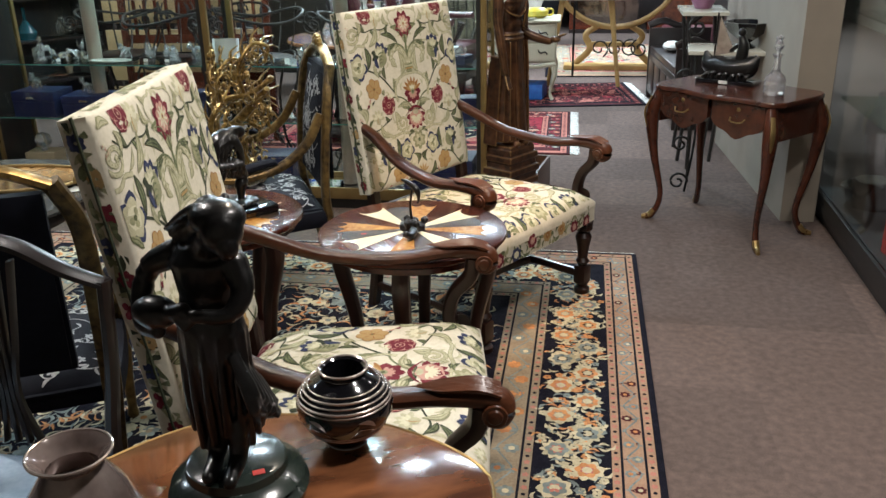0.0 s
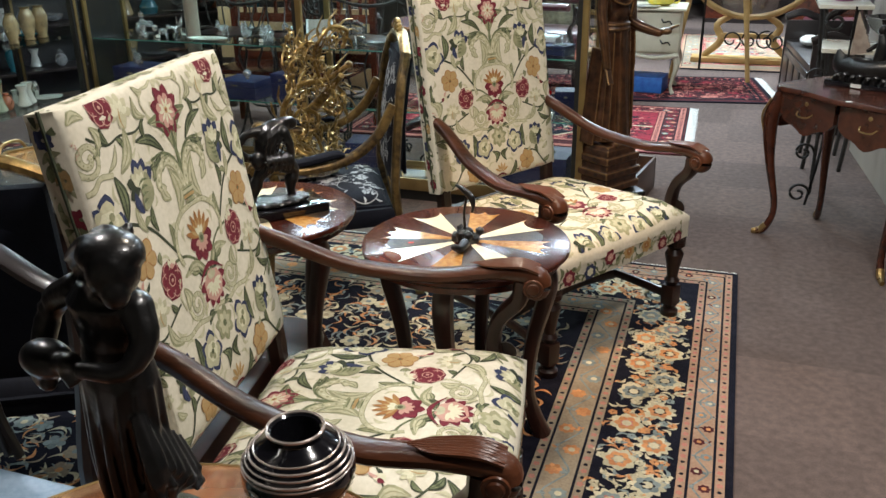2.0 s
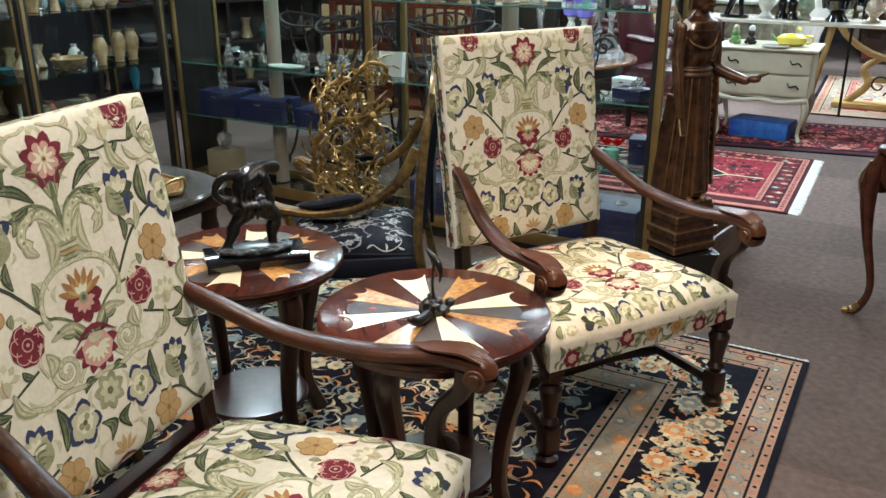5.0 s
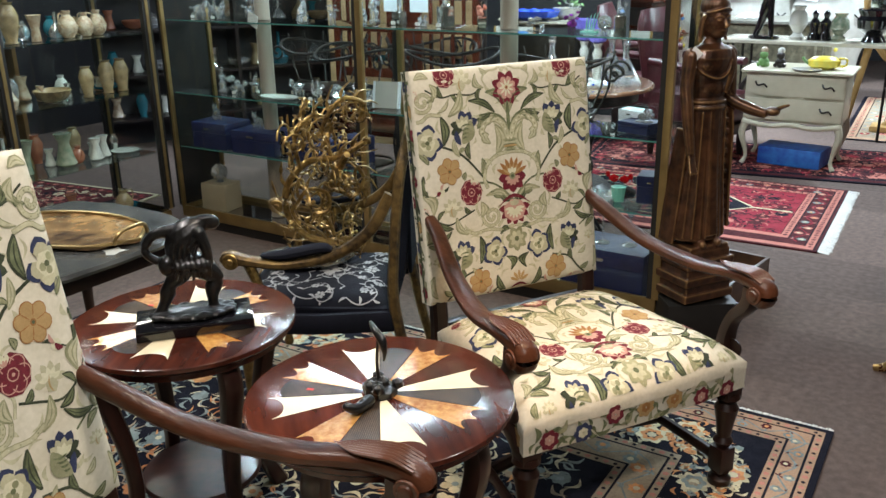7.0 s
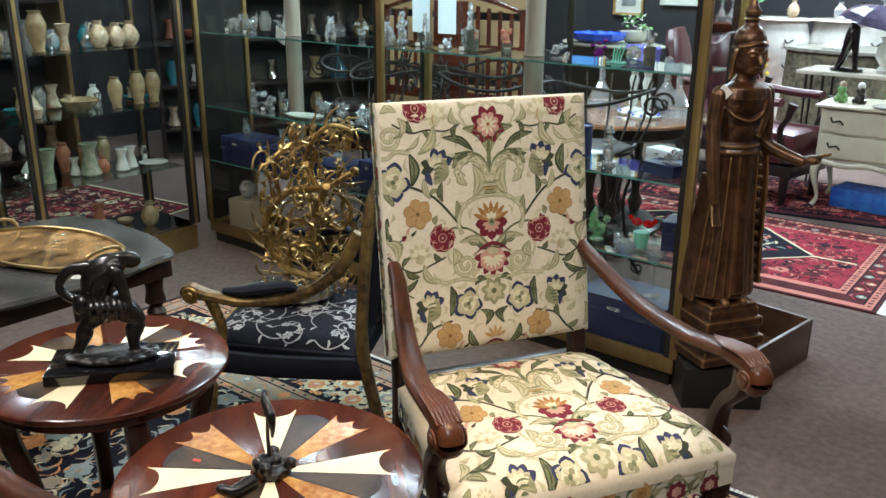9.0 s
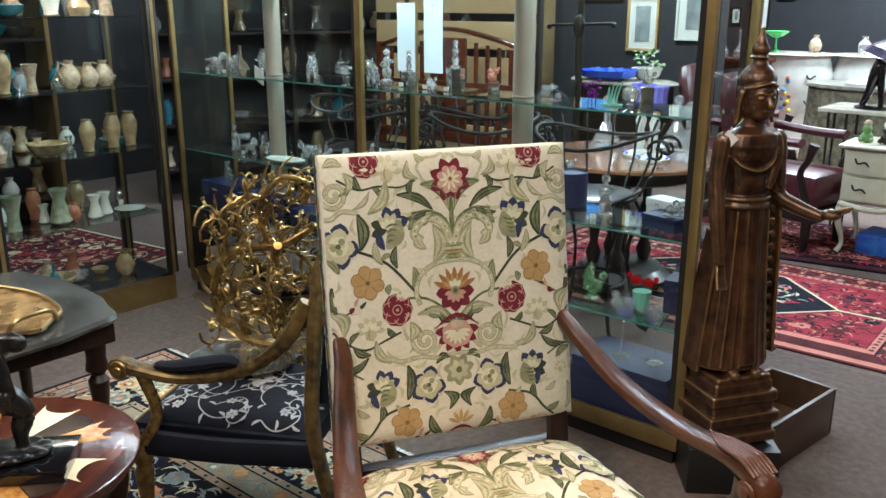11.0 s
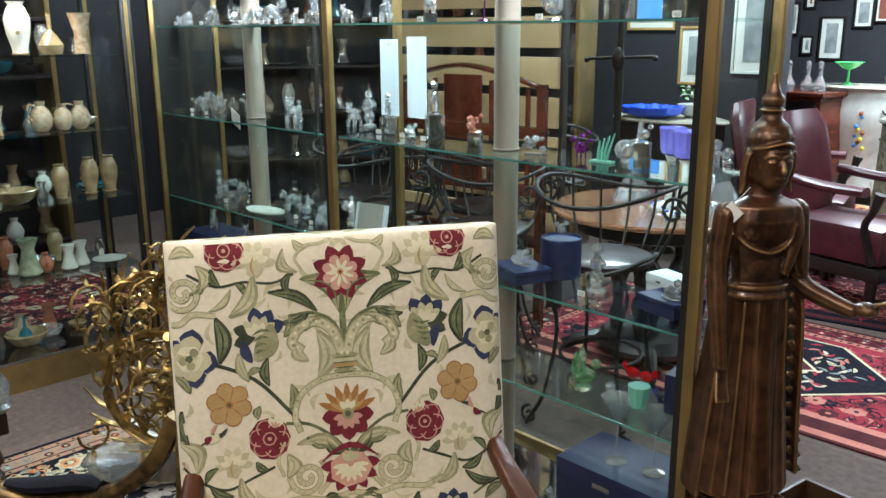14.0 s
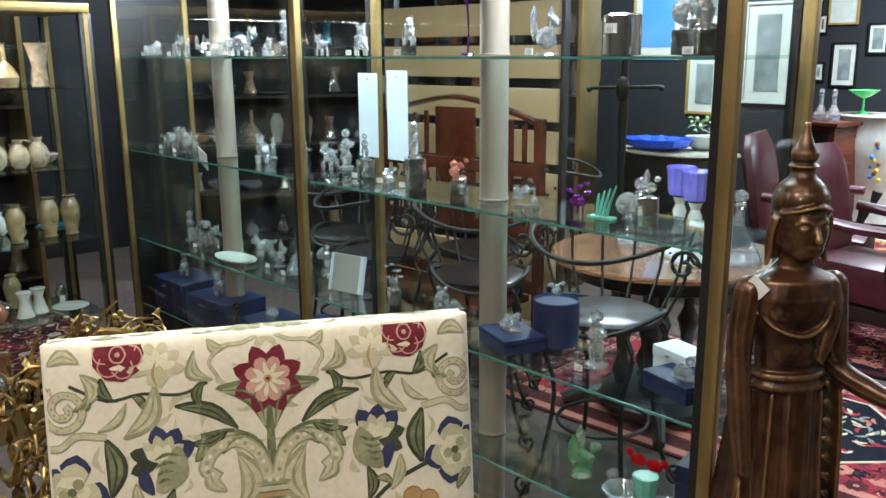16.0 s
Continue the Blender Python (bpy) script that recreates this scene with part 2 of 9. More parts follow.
def box(bm, x0, x1, y0, y1, z0, z1, bevel=0.0, m=None):
    mm = Matrix.LocRotScale(((x0 + x1) / 2, (y0 + y1) / 2, (z0 + z1) / 2), None, (abs(x1 - x0), abs(y1 - y0), abs(z1 - z0)))
    if m:
        mm = m @ mm
    vs = bmesh.ops.create_cube(bm, size=1, matrix=mm)["verts"]
    if bevel:
        es = list({e for v in vs for e in v.link_edges})
        bmesh.ops.bevel(bm, geom=es, offset=bevel, segments=2, affect="EDGES", profile=0.6)
    return bm


def B(*args, **kw):
    return box(bmesh.new(), *args, **kw)


def lathe(bm, prof, n=20, at=(0, 0, 0), squash=(1, 1), m=None, lobes=0, depth=0.0):
    """Turned shape: prof is rows of (radius, height)."""
    rings = []
    for r, z in prof:
        ring = []
        for i in range(n):
            a = 2 * math.pi * i / n
            rr = r * (1 + (depth * math.cos(lobes * a) if lobes else 0))
            p = Vector((at[0] + rr * math.cos(a) * squash[0], at[1] + rr * math.sin(a) * squash[1], at[2] + z))
            ring.append(bm.verts.new(m @ p if m else p))
        rings.append(ring)
    for a, b in zip(rings, rings[1:]):
        for i in range(n):
            bm.faces.new((a[i], a[(i + 1) % n], b[(i + 1) % n], b[i]))
    bm.faces.new(rings[0][::-1])
    bm.faces.new(rings[-1])
    return bm


def smooth_path(pts, k=4):
    """Points of a smooth curve through pts (rows of x, y, z and, if given, more)."""
    p = [np.array(q, float) for q in pts]
    p = [2 * p[0] - p[1]] + p + [2 * p[-1] - p[-2]]
    out = []
    for i in range(1, len(p) - 2):
        for j in range(k):
            t = j / k
            out.append(0.5 * (2 * p[i] + (p[i + 1] - p[i - 1]) * t + (2 * p[i - 1] - 5 * p[i] + 4 * p[i + 1] - p[i + 2]) * t * t
                              + (3 * p[i] - p[i - 1] - 3 * p[i + 1] + p[i + 2]) * t ** 3))
    out.append(p[-2])
    return out


def sweep(bm, pts, n=8, k=4, up=(0, 0, 1), square=0.0):
    """A bar along a curve: rows of (x, y, z, half width, half height)."""
    path = smooth_path(pts, k)
    rings = []
    for i, q in enumerate(path):
        a, b = path[max(i - 1, 0)], path[min(i + 1, len(path) - 1)]
        d = Vector((b - a)[:3]).normalized()
        side = d.cross(Vector(up))
        side = side.normalized() if side.length > 1e-4 else Vector((1, 0, 0))
        top = side.cross(d).normalized()
        ring = []
        for j in range(n):
            an = 2 * math.pi * (j + 0.5) / n
            c, s = math.cos(an), math.sin(an)
            e = 1 - square * 0.6
            c, s = math.copysign(abs(c) ** e, c), math.copysign(abs(s) ** e, s)
            ring.append(bm.verts.new(Vector(q[:3]) + side * c * q[3] + top * s * q[4]))
        rings.append(ring)
    for a, b in zip(rings, rings[1:]):
        for i in range(n):
            bm.faces.new((a[i], a[(i + 1) % n], b[(i + 1) % n], b[i]))
    bm.faces.new(rings[0][::-1])
    bm.faces.new(rings[-1])
    return bm


def rod(bm, pts, r, n=6, k=3):
    return sweep(bm, [(*p, r, r) for p in pts], n=n, k=k)


def spiral(cx, cz, r0, r1, turns, a0, y=0.0, steps=14):
    return [(cx + (r0 + (r1 - r0) * i / steps) * math.cos(a0 + turns * 2 * math.pi * i / steps), y,
             cz + (r0 + (r1 - r0) * i / steps) * math.sin(a0 + turns * 2 * math.pi * i / steps)) for i in range(steps + 1)]


class Motifs:
    """Flat woven or inlaid shapes laid on a surface that surf(u, v, lift) gives, in metres."""

    def __init__(self, surf, keep=None, clip=None):
        self.clip = clip
        self.surf, self.keep, self.v, self.f, self.m, self.n = surf, keep or (lambda u, v: True), [], [], [], 0

    def fan(self, cx, cy, pts, mi, lift):
        if self.clip:
            u0, u1, v0, v1 = self.clip
            if not (u0 < cx < u1 and v0 < cy < v1):
                return
            pts = [(min(max(x, u0), u1), min(max(y, v0), v1)) for x, y in pts]
        elif not self.keep(cx, cy) or not all(self.keep(*p) for p in pts):
            return
        self.n += 1
        lift = lift + (self.n % 7) * 0.00003
        i0 = len(self.v)
        self.v.append(self.surf(cx, cy, lift))
        self.v += [self.surf(x, y, lift) for x, y in pts]
        n = len(pts)
        for i in range(n):
            self.f.append((i0, i0 + 1 + i, i0 + 1 + (i + 1) % n))
            self.m.append(mi)

    def blob(self, cx, cy, r, mi, n=10, lift=0.0008, wob=0.0, a0=0.0, sx=1.0):
        self.fan(cx, cy, [(cx + sx * r * (1 + wob * math.cos(k * math.pi)) * math.cos(a0 + 2 * math.pi * k / n),
                           cy + r * (1 + wob * math.cos(k * math.pi)) * math.sin(a0 + 2 * math.pi * k / n)) for k in range(n)], mi, lift)

    def petals(self, cx, cy, r, n, mi, lift=0.001, fat=0.45, a0=0.0, arc=2 * math.pi, inner=0.15, point=1.0):
        for k in range(n):
            a = a0 + arc * (k + 0.5) / n
            c, s = math.cos(a), math.sin(a)
            w = fat * r * min(1.0, arc / n * 1.1) * 0.86
            pts = []
            for t, q in ((inner, 0.25), (0.42, 0.78), (0.66, 1.0), (0.86, 0.62), (point, 0.0), (0.86, -0.62), (0.66, -1.0), (0.42, -0.78), (inner, -0.25)):
                pts.append((cx + c * r * t - s * w * q, cy + s * r * t + c * w * q))
            self.fan(cx + c * r * 0.6, cy + s * r * 0.6, pts, mi, lift)

    def leaf(self, x0, y0, x1, y1, w, mi, lift=0.0007, bend=0.25):
        dx, dy = x1 - x0, y1 - y0
        L = math.hypot(dx, dy) or 1e-6
        nx, ny = -dy / L, dx / L
        up, dn = [], []
        for i in range(7):
            t = i / 6
            b = bend * L * math.sin(math.pi * t) * 0.5
            h = w * math.sin(math.pi * min(1, t * 0.92 + 0.04)) ** 0.8
            up.append((x0 + dx * t + nx * (b + h), y0 + dy * t + ny * (b + h)))
            dn.append((x0 + dx * t + nx * (b - h), y0 + dy * t + ny * (b - h)))
        for i in range(6):
            c = ((up[i][0] + dn[i + 1][0]) / 2, (up[i][1] + dn[i + 1][1]) / 2)
            self.fan(*c, [up[i], up[i + 1], dn[i + 1], dn[i]], mi, lift)

    def stem(self, pts, w, mi, lift=0.0005, k=4):
        path = smooth_path(pts, k)
        for a, b in zip(path, path[1:]):
            d = b - a
            L = math.hypot(*d) or 1e-6
            n = np.array((-d[1], d[0])) / L * w / 2
            e = d / L * w * 0.3
            self.fan(*(a + b) / 2, [tuple(a + n - e), tuple(b + n + e), tuple(b - n + e), tuple(a - n - e)], mi, lift)

    def done(self, name, mats, parent, label="", kind="stuff"):
        me = bpy.data.meshes.new(name)
        me.from_pydata([tuple(p) for p in self.v], [], self.f)
        for x in mats:
            me.materials.append(x)
        me.polygons.foreach_set("material_index", self.m)
        ob = new(name, me)
        ob.parent = parent
        return tagged(ob, label, kind=kind)


def embroidery(mo, k=0.00138, rows=1):
    """The flowered pattern, mirrored about its middle; x across and y down from the top edge."""
    RED, PINK, BLUE, OLIVE, SAGE, TAN, CREAM, ORANGE, DEEP, MIST = range(10)

    def flower(x, y, r, kind, s=1):
        if kind == "red":
            mo.petals(x, y, r, 8, RED, 0.0012, 0.36)
            mo.blob(x, y, r * 0.60, RED, 12, 0.0013)
            for q in range(8):
                a = (q + 0.5) * math.pi / 4
                mo.blob(x + 0.46 * r * math.cos(a), y + 0.46 * r * math.sin(a), r * 0.19, PINK, 8, 0.0015)
            mo.blob(x, y, r * 0.46, PINK, 12, 0.0017)
            mo.petals(x, y, r * 0.50, 9, CREAM, 0.0019, 0.20)
            mo.petals(x, y + r * 0.1, r * 0.40, 3, CREAM, 0.0021, 0.30, a0=math.pi * 1.1, arc=math.pi * 0.8)
            mo.blob(x, y - r * 0.02, r * 0.12, TAN, 8, 0.0023)
            mo.blob(x, y - r * 0.02, r * 0.06, RED, 6, 0.0025)
        elif kind == "blue":
            for a, rr in ((-1.75, 1.0), (-0.55, 0.92), (0.55, 1.05), (1.75, 1.0), (2.9, 0.95)):
                c, d = (math.cos(a) if s > 0 else -math.cos(a)), math.sin(a)
                mo.petals(x, y, r * rr, 1, BLUE, 0.0011, 0.46, a0=math.atan2(d, c) - 0.55, arc=1.1)
                mo.petals(x, y, r * rr * 0.78, 1, MIST, 0.0014, 0.52, a0=math.atan2(d, c) - 0.5, arc=1.0)
            mo.blob(x, y, r * 0.44, CREAM, 12, 0.0016, 0.06)
            for a, d in ((-0.9, 0.26), (1.4, 0.24), (2.8, 0.22)):
                mo.blob(x + r * d * math.cos(a), y + r * d * math.sin(a), r * 0.15, SAGE, 8, 0.0019)
            mo.blob(x, y, r * 0.12, OLIVE, 8, 0.0021)
        elif kind == "halfblue":
            mo.petals(x, y, r * 1.05, 3, BLUE, 0.0011, 0.46, a0=(-2.4 if s > 0 else -2.0), arc=1.9)
            mo.petals(x, y, r * 0.95, 2, DEEP, 0.0010, 0.42, a0=(-0.5 if s > 0 else 2.5), arc=1.3)
            mo.petals(x, y, r * 0.76, 4, MIST, 0.0014, 0.42, a0=-2.6, arc=2.3)
            mo.petals(x, y + r * 0.1, r * 0.60, 4, CREAM, 0.0016, 0.42, a0=-2.7, arc=2.4)
            mo.leaf(x - s * r * 0.5, y - r * 0.35, x + s * r * 0.15, y + r * 0.95, r * 0.42, SAGE, 0.0017, 0.2 * s)
            for q in range(4):
                yy = y - r * 0.1 + q * r * 0.23
                mo.leaf(x - s * r * (0.5 - 0.1 * q), yy, x + s * r * (0.22 - 0.03 * q), yy + r * 0.08, r * 0.055, OLIVE, 0.0021, 0.3)
            mo.leaf(x + s * r * 0.55, y + r * 0.15, x + s * r * 0.3, y + r * 1.0, r * 0.2, BLUE, 0.0013, 0.2)
        elif kind == "tan":
            for q in range(6):
                px, py = x + 0.60 * r * math.cos(q * math.pi / 3 + 0.3), y + 0.60 * r * math.sin(q * math.pi / 3 + 0.3)
                mo.blob(px, py, r * 0.39, ORANGE, 12, 0.0011)
                mo.blob(px, py, r * 0.34, TAN, 12, 0.0015)
            mo.blob(x, y, r * 0.5, TAN, 12, 0.0017)
            for q in range(6):
                a = q * math.pi / 3 + 0.82
                mo.leaf(x + 0.2 * r * math.cos(a), y + 0.2 * r * math.sin(a), x + 0.72 * r * math.cos(a), y + 0.72 * r * math.sin(a), r * 0.03, ORANGE, 0.0019, 0)
            mo.blob(x, y, r * 0.17, ORANGE, 8, 0.0020)
            mo.blob(x, y, r * 0.09, OLIVE, 6, 0.0022)
        elif kind == "rose":
            mo.blob(x, y, r, RED, 18, 0.0010, 0.03, sx=0.95)
            for q in range(6):
                a = q * 1.047 + 0.2
                cx, cy = x + 0.52 * r * math.cos(a), y + 0.52 * r * math.sin(a)
                arc = [(cx + 0.40 * r * math.cos(a + t), cy + 0.40 * r * math.sin(a + t)) for t in (-1.9, -1.1, -0.2, 0.7, 1.6)]
                mo.stem(arc, r * 0.055, PINK, 0.0014, 2)
            ring = [(x + 0.30 * r * math.cos(t), y + 0.30 * r * math.sin(t)) for t in (0, 1.05, 2.1, 3.14, 4.2, 5.25, 6.28)]
            mo.stem(ring, r * 0.06, PINK, 0.0015, 2)
            mo.blob(x, y, r * 0.10, PINK, 7, 0.0018)
            mo.petals(x - s * r * 0.25, y - r * 0.45, r * 0.62, 3, CREAM, 0.0019, 0.42, a0=-2.6 if s > 0 else -2.2, arc=1.7)
            mo.petals(x - s * r * 0.25, y - r * 0.45, r * 0.36, 3, PINK, 0.0021, 0.36, a0=-2.6 if s > 0 else -2.2, arc=1.7)
        elif kind == "fan":
            mo.petals(x, y, r, 7, RED, 0.0012, 0.42, a0=-0.25, arc=math.pi + 0.5)
            mo.blob(x, y + r * 0.15, r * 0.60, PINK, 14, 0.0014, 0.05, sx=1.15)
            mo.petals(x, y, r * 0.62, 8, CREAM, 0.0018, 0.34, a0=-0.1, arc=math.pi + 0.2)
            mo.leaf(x - r * 0.95, y - r * 0.18, x + r * 0.95, y - r * 0.18, r * 0.10, RED, 0.0020, -0.5)
            mo.petals(x, y - r * 0.05, r * 0.42, 3, MIST, 0.0021, 0.4, a0=-2.6, arc=2.1)
        elif kind == "palm":
            mo.petals(x, y + r * 0.1, r * 0.95, 5, RED, 0.0012, 0.44, a0=-0.35, arc=math.pi + 0.7)
            mo.petals(x, y + r * 0.05, r * 1.15, 7, ORANGE, 0.0014, 0.30, a0=-math.pi + 0.25, arc=math.pi - 0.5)
            mo.petals(x, y + r * 0.05, r * 0.80, 6, TAN, 0.0016, 0.26, a0=-math.pi + 0.45, arc=math.pi - 0.9)
            mo.petals(x, y + r * 0.1, r * 0.55, 6, PINK, 0.0017, 0.4, a0=-0.1, arc=math.pi + 0.2)
            mo.petals(x, y, r * 0.50, 3, CREAM, 0.0019, 0.42, a0=-2.4, arc=1.7)
            mo.blob(x, y + r * 0.05, r * 0.22, SAGE, 10, 0.0022)
            mo.blob(x, y + r * 0.05, r * 0.12, OLIVE, 8, 0.0024)
        elif kind == "roll":
            pts = [(x + s * r * (1.0 - 0.052 * q) * math.cos(q * 0.62), y + r * (1.0 - 0.052 * q) * math.sin(q * 0.62)) for q in range(17)]
            mo.stem(pts, r * 0.34, SAGE, 0.0006, 2)
            mo.stem(pts, r * 0.24, MIST, 0.0009, 2)
            for q in range(0, 16, 1):
                mo.blob(*pts[q], r * 0.055, SAGE, 6, 0.0012)
        elif kind == "pale":
            mo.petals(x, y, r, 6, MIST, 0.0006, 0.36, a0=-math.pi - 0.3, arc=math.pi + 0.6)
            mo.petals(x, y, r * 0.7, 5, CREAM, 0.0009, 0.36, a0=-math.pi, arc=math.pi)
            mo.blob(x, y + r * 0.25, r * 0.38, MIST, 10, 0.0010, 0.1)
            mo.leaf(x, y - r * 0.3, x, y + r * 0.6, r * 0.05, TAN, 0.0013, 0.3)
        elif kind == "cherry":
            mo.blob(x, y, r, CREAM, 8, 0.0012)
            mo.leaf(x - r * 0.2, y - r * 0.2, x + s * r, y + r * 0.9, r * 0.5, RED, 0.0015, 0.3)
            mo.leaf(x, y, x - s * r * 2.2, y - r * 1.2, r * 0.35, DEEP, 0.0010, 0.3)
            mo.leaf(x, y, x - s * r * 0.8, y - r * 2.0, r * 0.35, PINK, 0.0012, -0.3)

    for row in range(rows):
        y0 = row * 520 * k
        P = lambda s, x, y: (s * x * k, y * k + y0)

        def st(s, pts, w=4.2, c=OLIVE, lift=0.0005):
            mo.stem([P(s, *p) for p in pts], w * k, c, lift)

        def lf(s, a, b, w=7, c=DEEP, bend=0.3):
            """A leaf with an outline, a lighter blade and a dark rib."""
            inner = {DEEP: OLIVE, OLIVE: SAGE, SAGE: MIST}.get(c, c)
            mo.leaf(*P(s, *a), *P(s, *b), w * k, c, 0.0007, bend * s)
            m = (a[0] * 0.93 + b[0] * 0.07, a[1] * 0.93 + b[1] * 0.07)
            n = (a[0] * 0.08 + b[0] * 0.92, a[1] * 0.08 + b[1] * 0.92)
            mo.leaf(*P(s, *m), *P(s, *n), w * 0.62 * k, inner, 0.0010, bend * s * 1.08)
            if w >= 6:
                mo.leaf(*P(s, *m), *P(s, *n), w * 0.12 * k, c, 0.0014, bend * s * 1.08)

        def ribbon(s, pts, w, beads=0):
            """A pale woven ribbon with darker edges and beads."""
            st(s, pts, w, SAGE, 0.0006)
            st(s, pts, w * 0.72, MIST, 0.0009)
            for i, q in enumerate(smooth_path(pts, beads or 1)[:-1] if beads else []):
                mo.blob(*P(s, q[0], q[1]), w * 0.17 * k, SAGE if i % 2 else CREAM, 6, 0.0012)

        for s in (-1, 1):
            # crest with the large red flower
            ribbon(s, [(54, 40), (60, 26), (46, 12), (26, 10), (10, 4)], 4)
            lf(s, (58, 46), (76, 14), 8, SAGE, 0.7)
            lf(s, (44, 14), (62, 4), 6, SAGE, 0.4)
            lf(s, (2, 104), (54, 54), 14, OLIVE, -0.55)
            for q in range(5):
                mo.blob(*P(s, 16 + 8 * q, 92 - 8.5 * q + 3), 1.9 * k, CREAM, 6, 0.0016)
            st(s, [(0, 165), (2, 125), (0, 80)], 5.5, OLIVE)
            st(s, [(2, 150), (12, 118), (40, 102), (72, 104)], 4.5, OLIVE)
            lf(s, (34, 100), (98, 70), 8, DEEP, -0.25)
            lf(s, (46, 103), (84, 112), 7, DEEP, 0.3)
            lf(s, (70, 104), (80, 132), 7, OLIVE, 0.3)
            lf(s, (24, 108), (52, 126), 6, OLIVE, -0.3)
            st(s, [(64, 48), (92, 58), (130, 54), (165, 58), (200, 40)], 3.4, DEEP)
            lf(s, (66, 44), (72, 76), 6, DEEP, -0.4)
            lf(s, (160, 58), (170, 34), 7, DEEP, 0.4)
            lf(s, (140, 54), (128, 72), 5, DEEP)
            lf(s, (182, 50), (198, 66), 6, OLIVE, 0.4)
            flower(*P(s, 114, 30), 30 * k, "pale", s)
            lf(s, (116, 46), (150, 100), 11, SAGE, 0.35)
            flower(*P(s, 152, 12), 27 * k, "rose", s)
            flower(*P(s, 208, 64), 25 * k, "roll", s)
            lf(s, (184, 62), (188, 28), 10, SAGE, -0.6)
            lf(s, (222, 18), (190, 16), 8, SAGE, 0.5)
            ribbon(s, [(170, 96), (196, 92), (214, 104), (232, 106)], 8)
            flower(*P(s, 229, 50), 13 * k, "rose", s)
            # plumes and pot
            ribbon(s, [(4, 160), (14, 130), (36, 114), (60, 122), (70, 140), (60, 150)], 15, 3)
            lf(s, (34, 126), (36, 194), 15, SAGE, 0.45)
            lf(s, (30, 140), (34, 186), 7, SAGE, 0.45)
            lf(s, (66, 138), (50, 168), 9, SAGE, -0.4)
            # side branch
            flower(*P(s, 205, 150), 40 * k, "blue", s)
            flower(*P(s, 114, 126), 36 * k, "halfblue", s)
            lf(s, (166, 160), (168, 98), 11, DEEP, -0.25)
            lf(s, (142, 148), (130, 188), 7, SAGE, -0.2)
            lf(s, (146, 62), (176, 90), 5, SAGE)
            st(s, [(236, 146), (176, 160), (122, 186), (80, 232), (66, 250)], 5, DEEP)
            lf(s, (104, 196), (104, 158), 7, DEEP, 0.3)
            lf(s, (78, 232), (74, 196), 7, OLIVE, -0.3)
            lf(s, (132, 180), (112, 172), 5, OLIVE)
            lf(s, (228, 172), (206, 196), 8, OLIVE, 0.3)
            flower(*P(s, 158, 216), 31 * k, "tan", s)
            flower(*P(s, 108, 268), 29 * k, "rose", s)
            lf(s, (122, 240), (118, 222), 6, OLIVE)
            lf(s, (214, 268), (220, 220), 10, DEEP, 0.35)
            st(s, [(206, 272), (190, 262), (180, 256)], 2.4, DEEP)
            flower(*P(s, 182, 258), 9 * k, "cherry", s)
            # ring round the lotus
            ribbon(s, [(0, 190), (34, 194), (62, 212), (72, 240), (66, 262)], 9, 3)
            st(s, [(0, 300), (26, 272), (54, 254), (84, 250)], 4.4, OLIVE)
            lf(s, (6, 300), (72, 280), 9, SAGE, -0.4)
            lf(s, (22, 286), (58, 272), 6, OLIVE, 0.3)
            lf(s, (4, 300), (34, 272), 7, DEEP, 0.4)
            lf(s, (86, 326), (84, 292), 11, SAGE, -0.5)
            ribbon(s, [(96, 292), (88, 276), (98, 300), (92, 322)], 5)
            flower(*P(s, 60, 328), 24 * k, "roll", s)
            ribbon(s, [(0, 356), (34, 362), (70, 356), (104, 360), (128, 352)], 8, 2)
            ribbon(s, [(44, 352), (28, 330), (40, 308)], 7)
            flower(*P(s, 158, 300), 27 * k, "pale", s)
            lf(s, (150, 318), (124, 360), 9, SAGE, -0.35)
            st(s, [(222, 298), (200, 318), (168, 332), (134, 320), (104, 308)], 3.8, DEEP)
            lf(s, (112, 312), (128, 298), 6, DEEP)
            lf(s, (190, 325), (160, 342), 7, DEEP, -0.3)
            lf(s, (196, 320), (178, 300), 5, DEEP)
            flower(*P(s, 228, 300), 15 * k, "rose", s)
            lf(s, (228, 262), (204, 306), 12, SAGE, 0.6)
            lf(s, (214, 366), (164, 346), 7, DEEP, -0.3)
            st(s, [(232, 372), (206, 366), (176, 382)], 3.6, OLIVE)
            lf(s, (222, 340), (230, 372), 8, SAGE, 0.5)
            lf(s, (222, 374), (192, 390), 7, OLIVE, 0.3)
            lf(s, (12, 362), (42, 372), 7, DEEP, -0.5)
            # lower tier
            flower(*P(s, 58, 408), 35 * k, "blue", s)
            flower(*P(s, 142, 404), 33 * k, "halfblue", s)
            lf(s, (98, 430), (94, 368), 10, DEEP, -0.25)
            lf(s, (120, 436), (112, 466), 6, SAGE)
            lf(s, (30, 424), (20, 458), 10, DEEP, 0.9)
            flower(*P(s, 102, 470), 30 * k, "tan", s)
            lf(s, (34, 506), (58, 464), 9, DEEP, 0.3)
            flower(*P(s, 78, 502), 9 * k, "cherry", s)
            st(s, [(96, 440), (140, 452), (164, 480), (186, 500)], 4.4, DEEP)
            lf(s, (150, 462), (146, 432), 7, DEEP, -0.3)
            lf(s, (170, 486), (196, 476), 7, OLIVE)
            lf(s, (168, 450), (190, 434), 6, SAGE)
            flower(*P(s, 152, 516), 27 * k, "rose", s)
            flower(*P(s, 202, 412), 15 * k, "pale", s)
            lf(s, (216, 440), (212, 492), 10, SAGE, -0.4)
            lf(s, (230, 420), (222, 392), 7, OLIVE)
            ribbon(s, [(64, 534), (46, 512), (22, 502), (0, 500)], 5)
            lf(s, (190, 520), (222, 500), 8, SAGE)
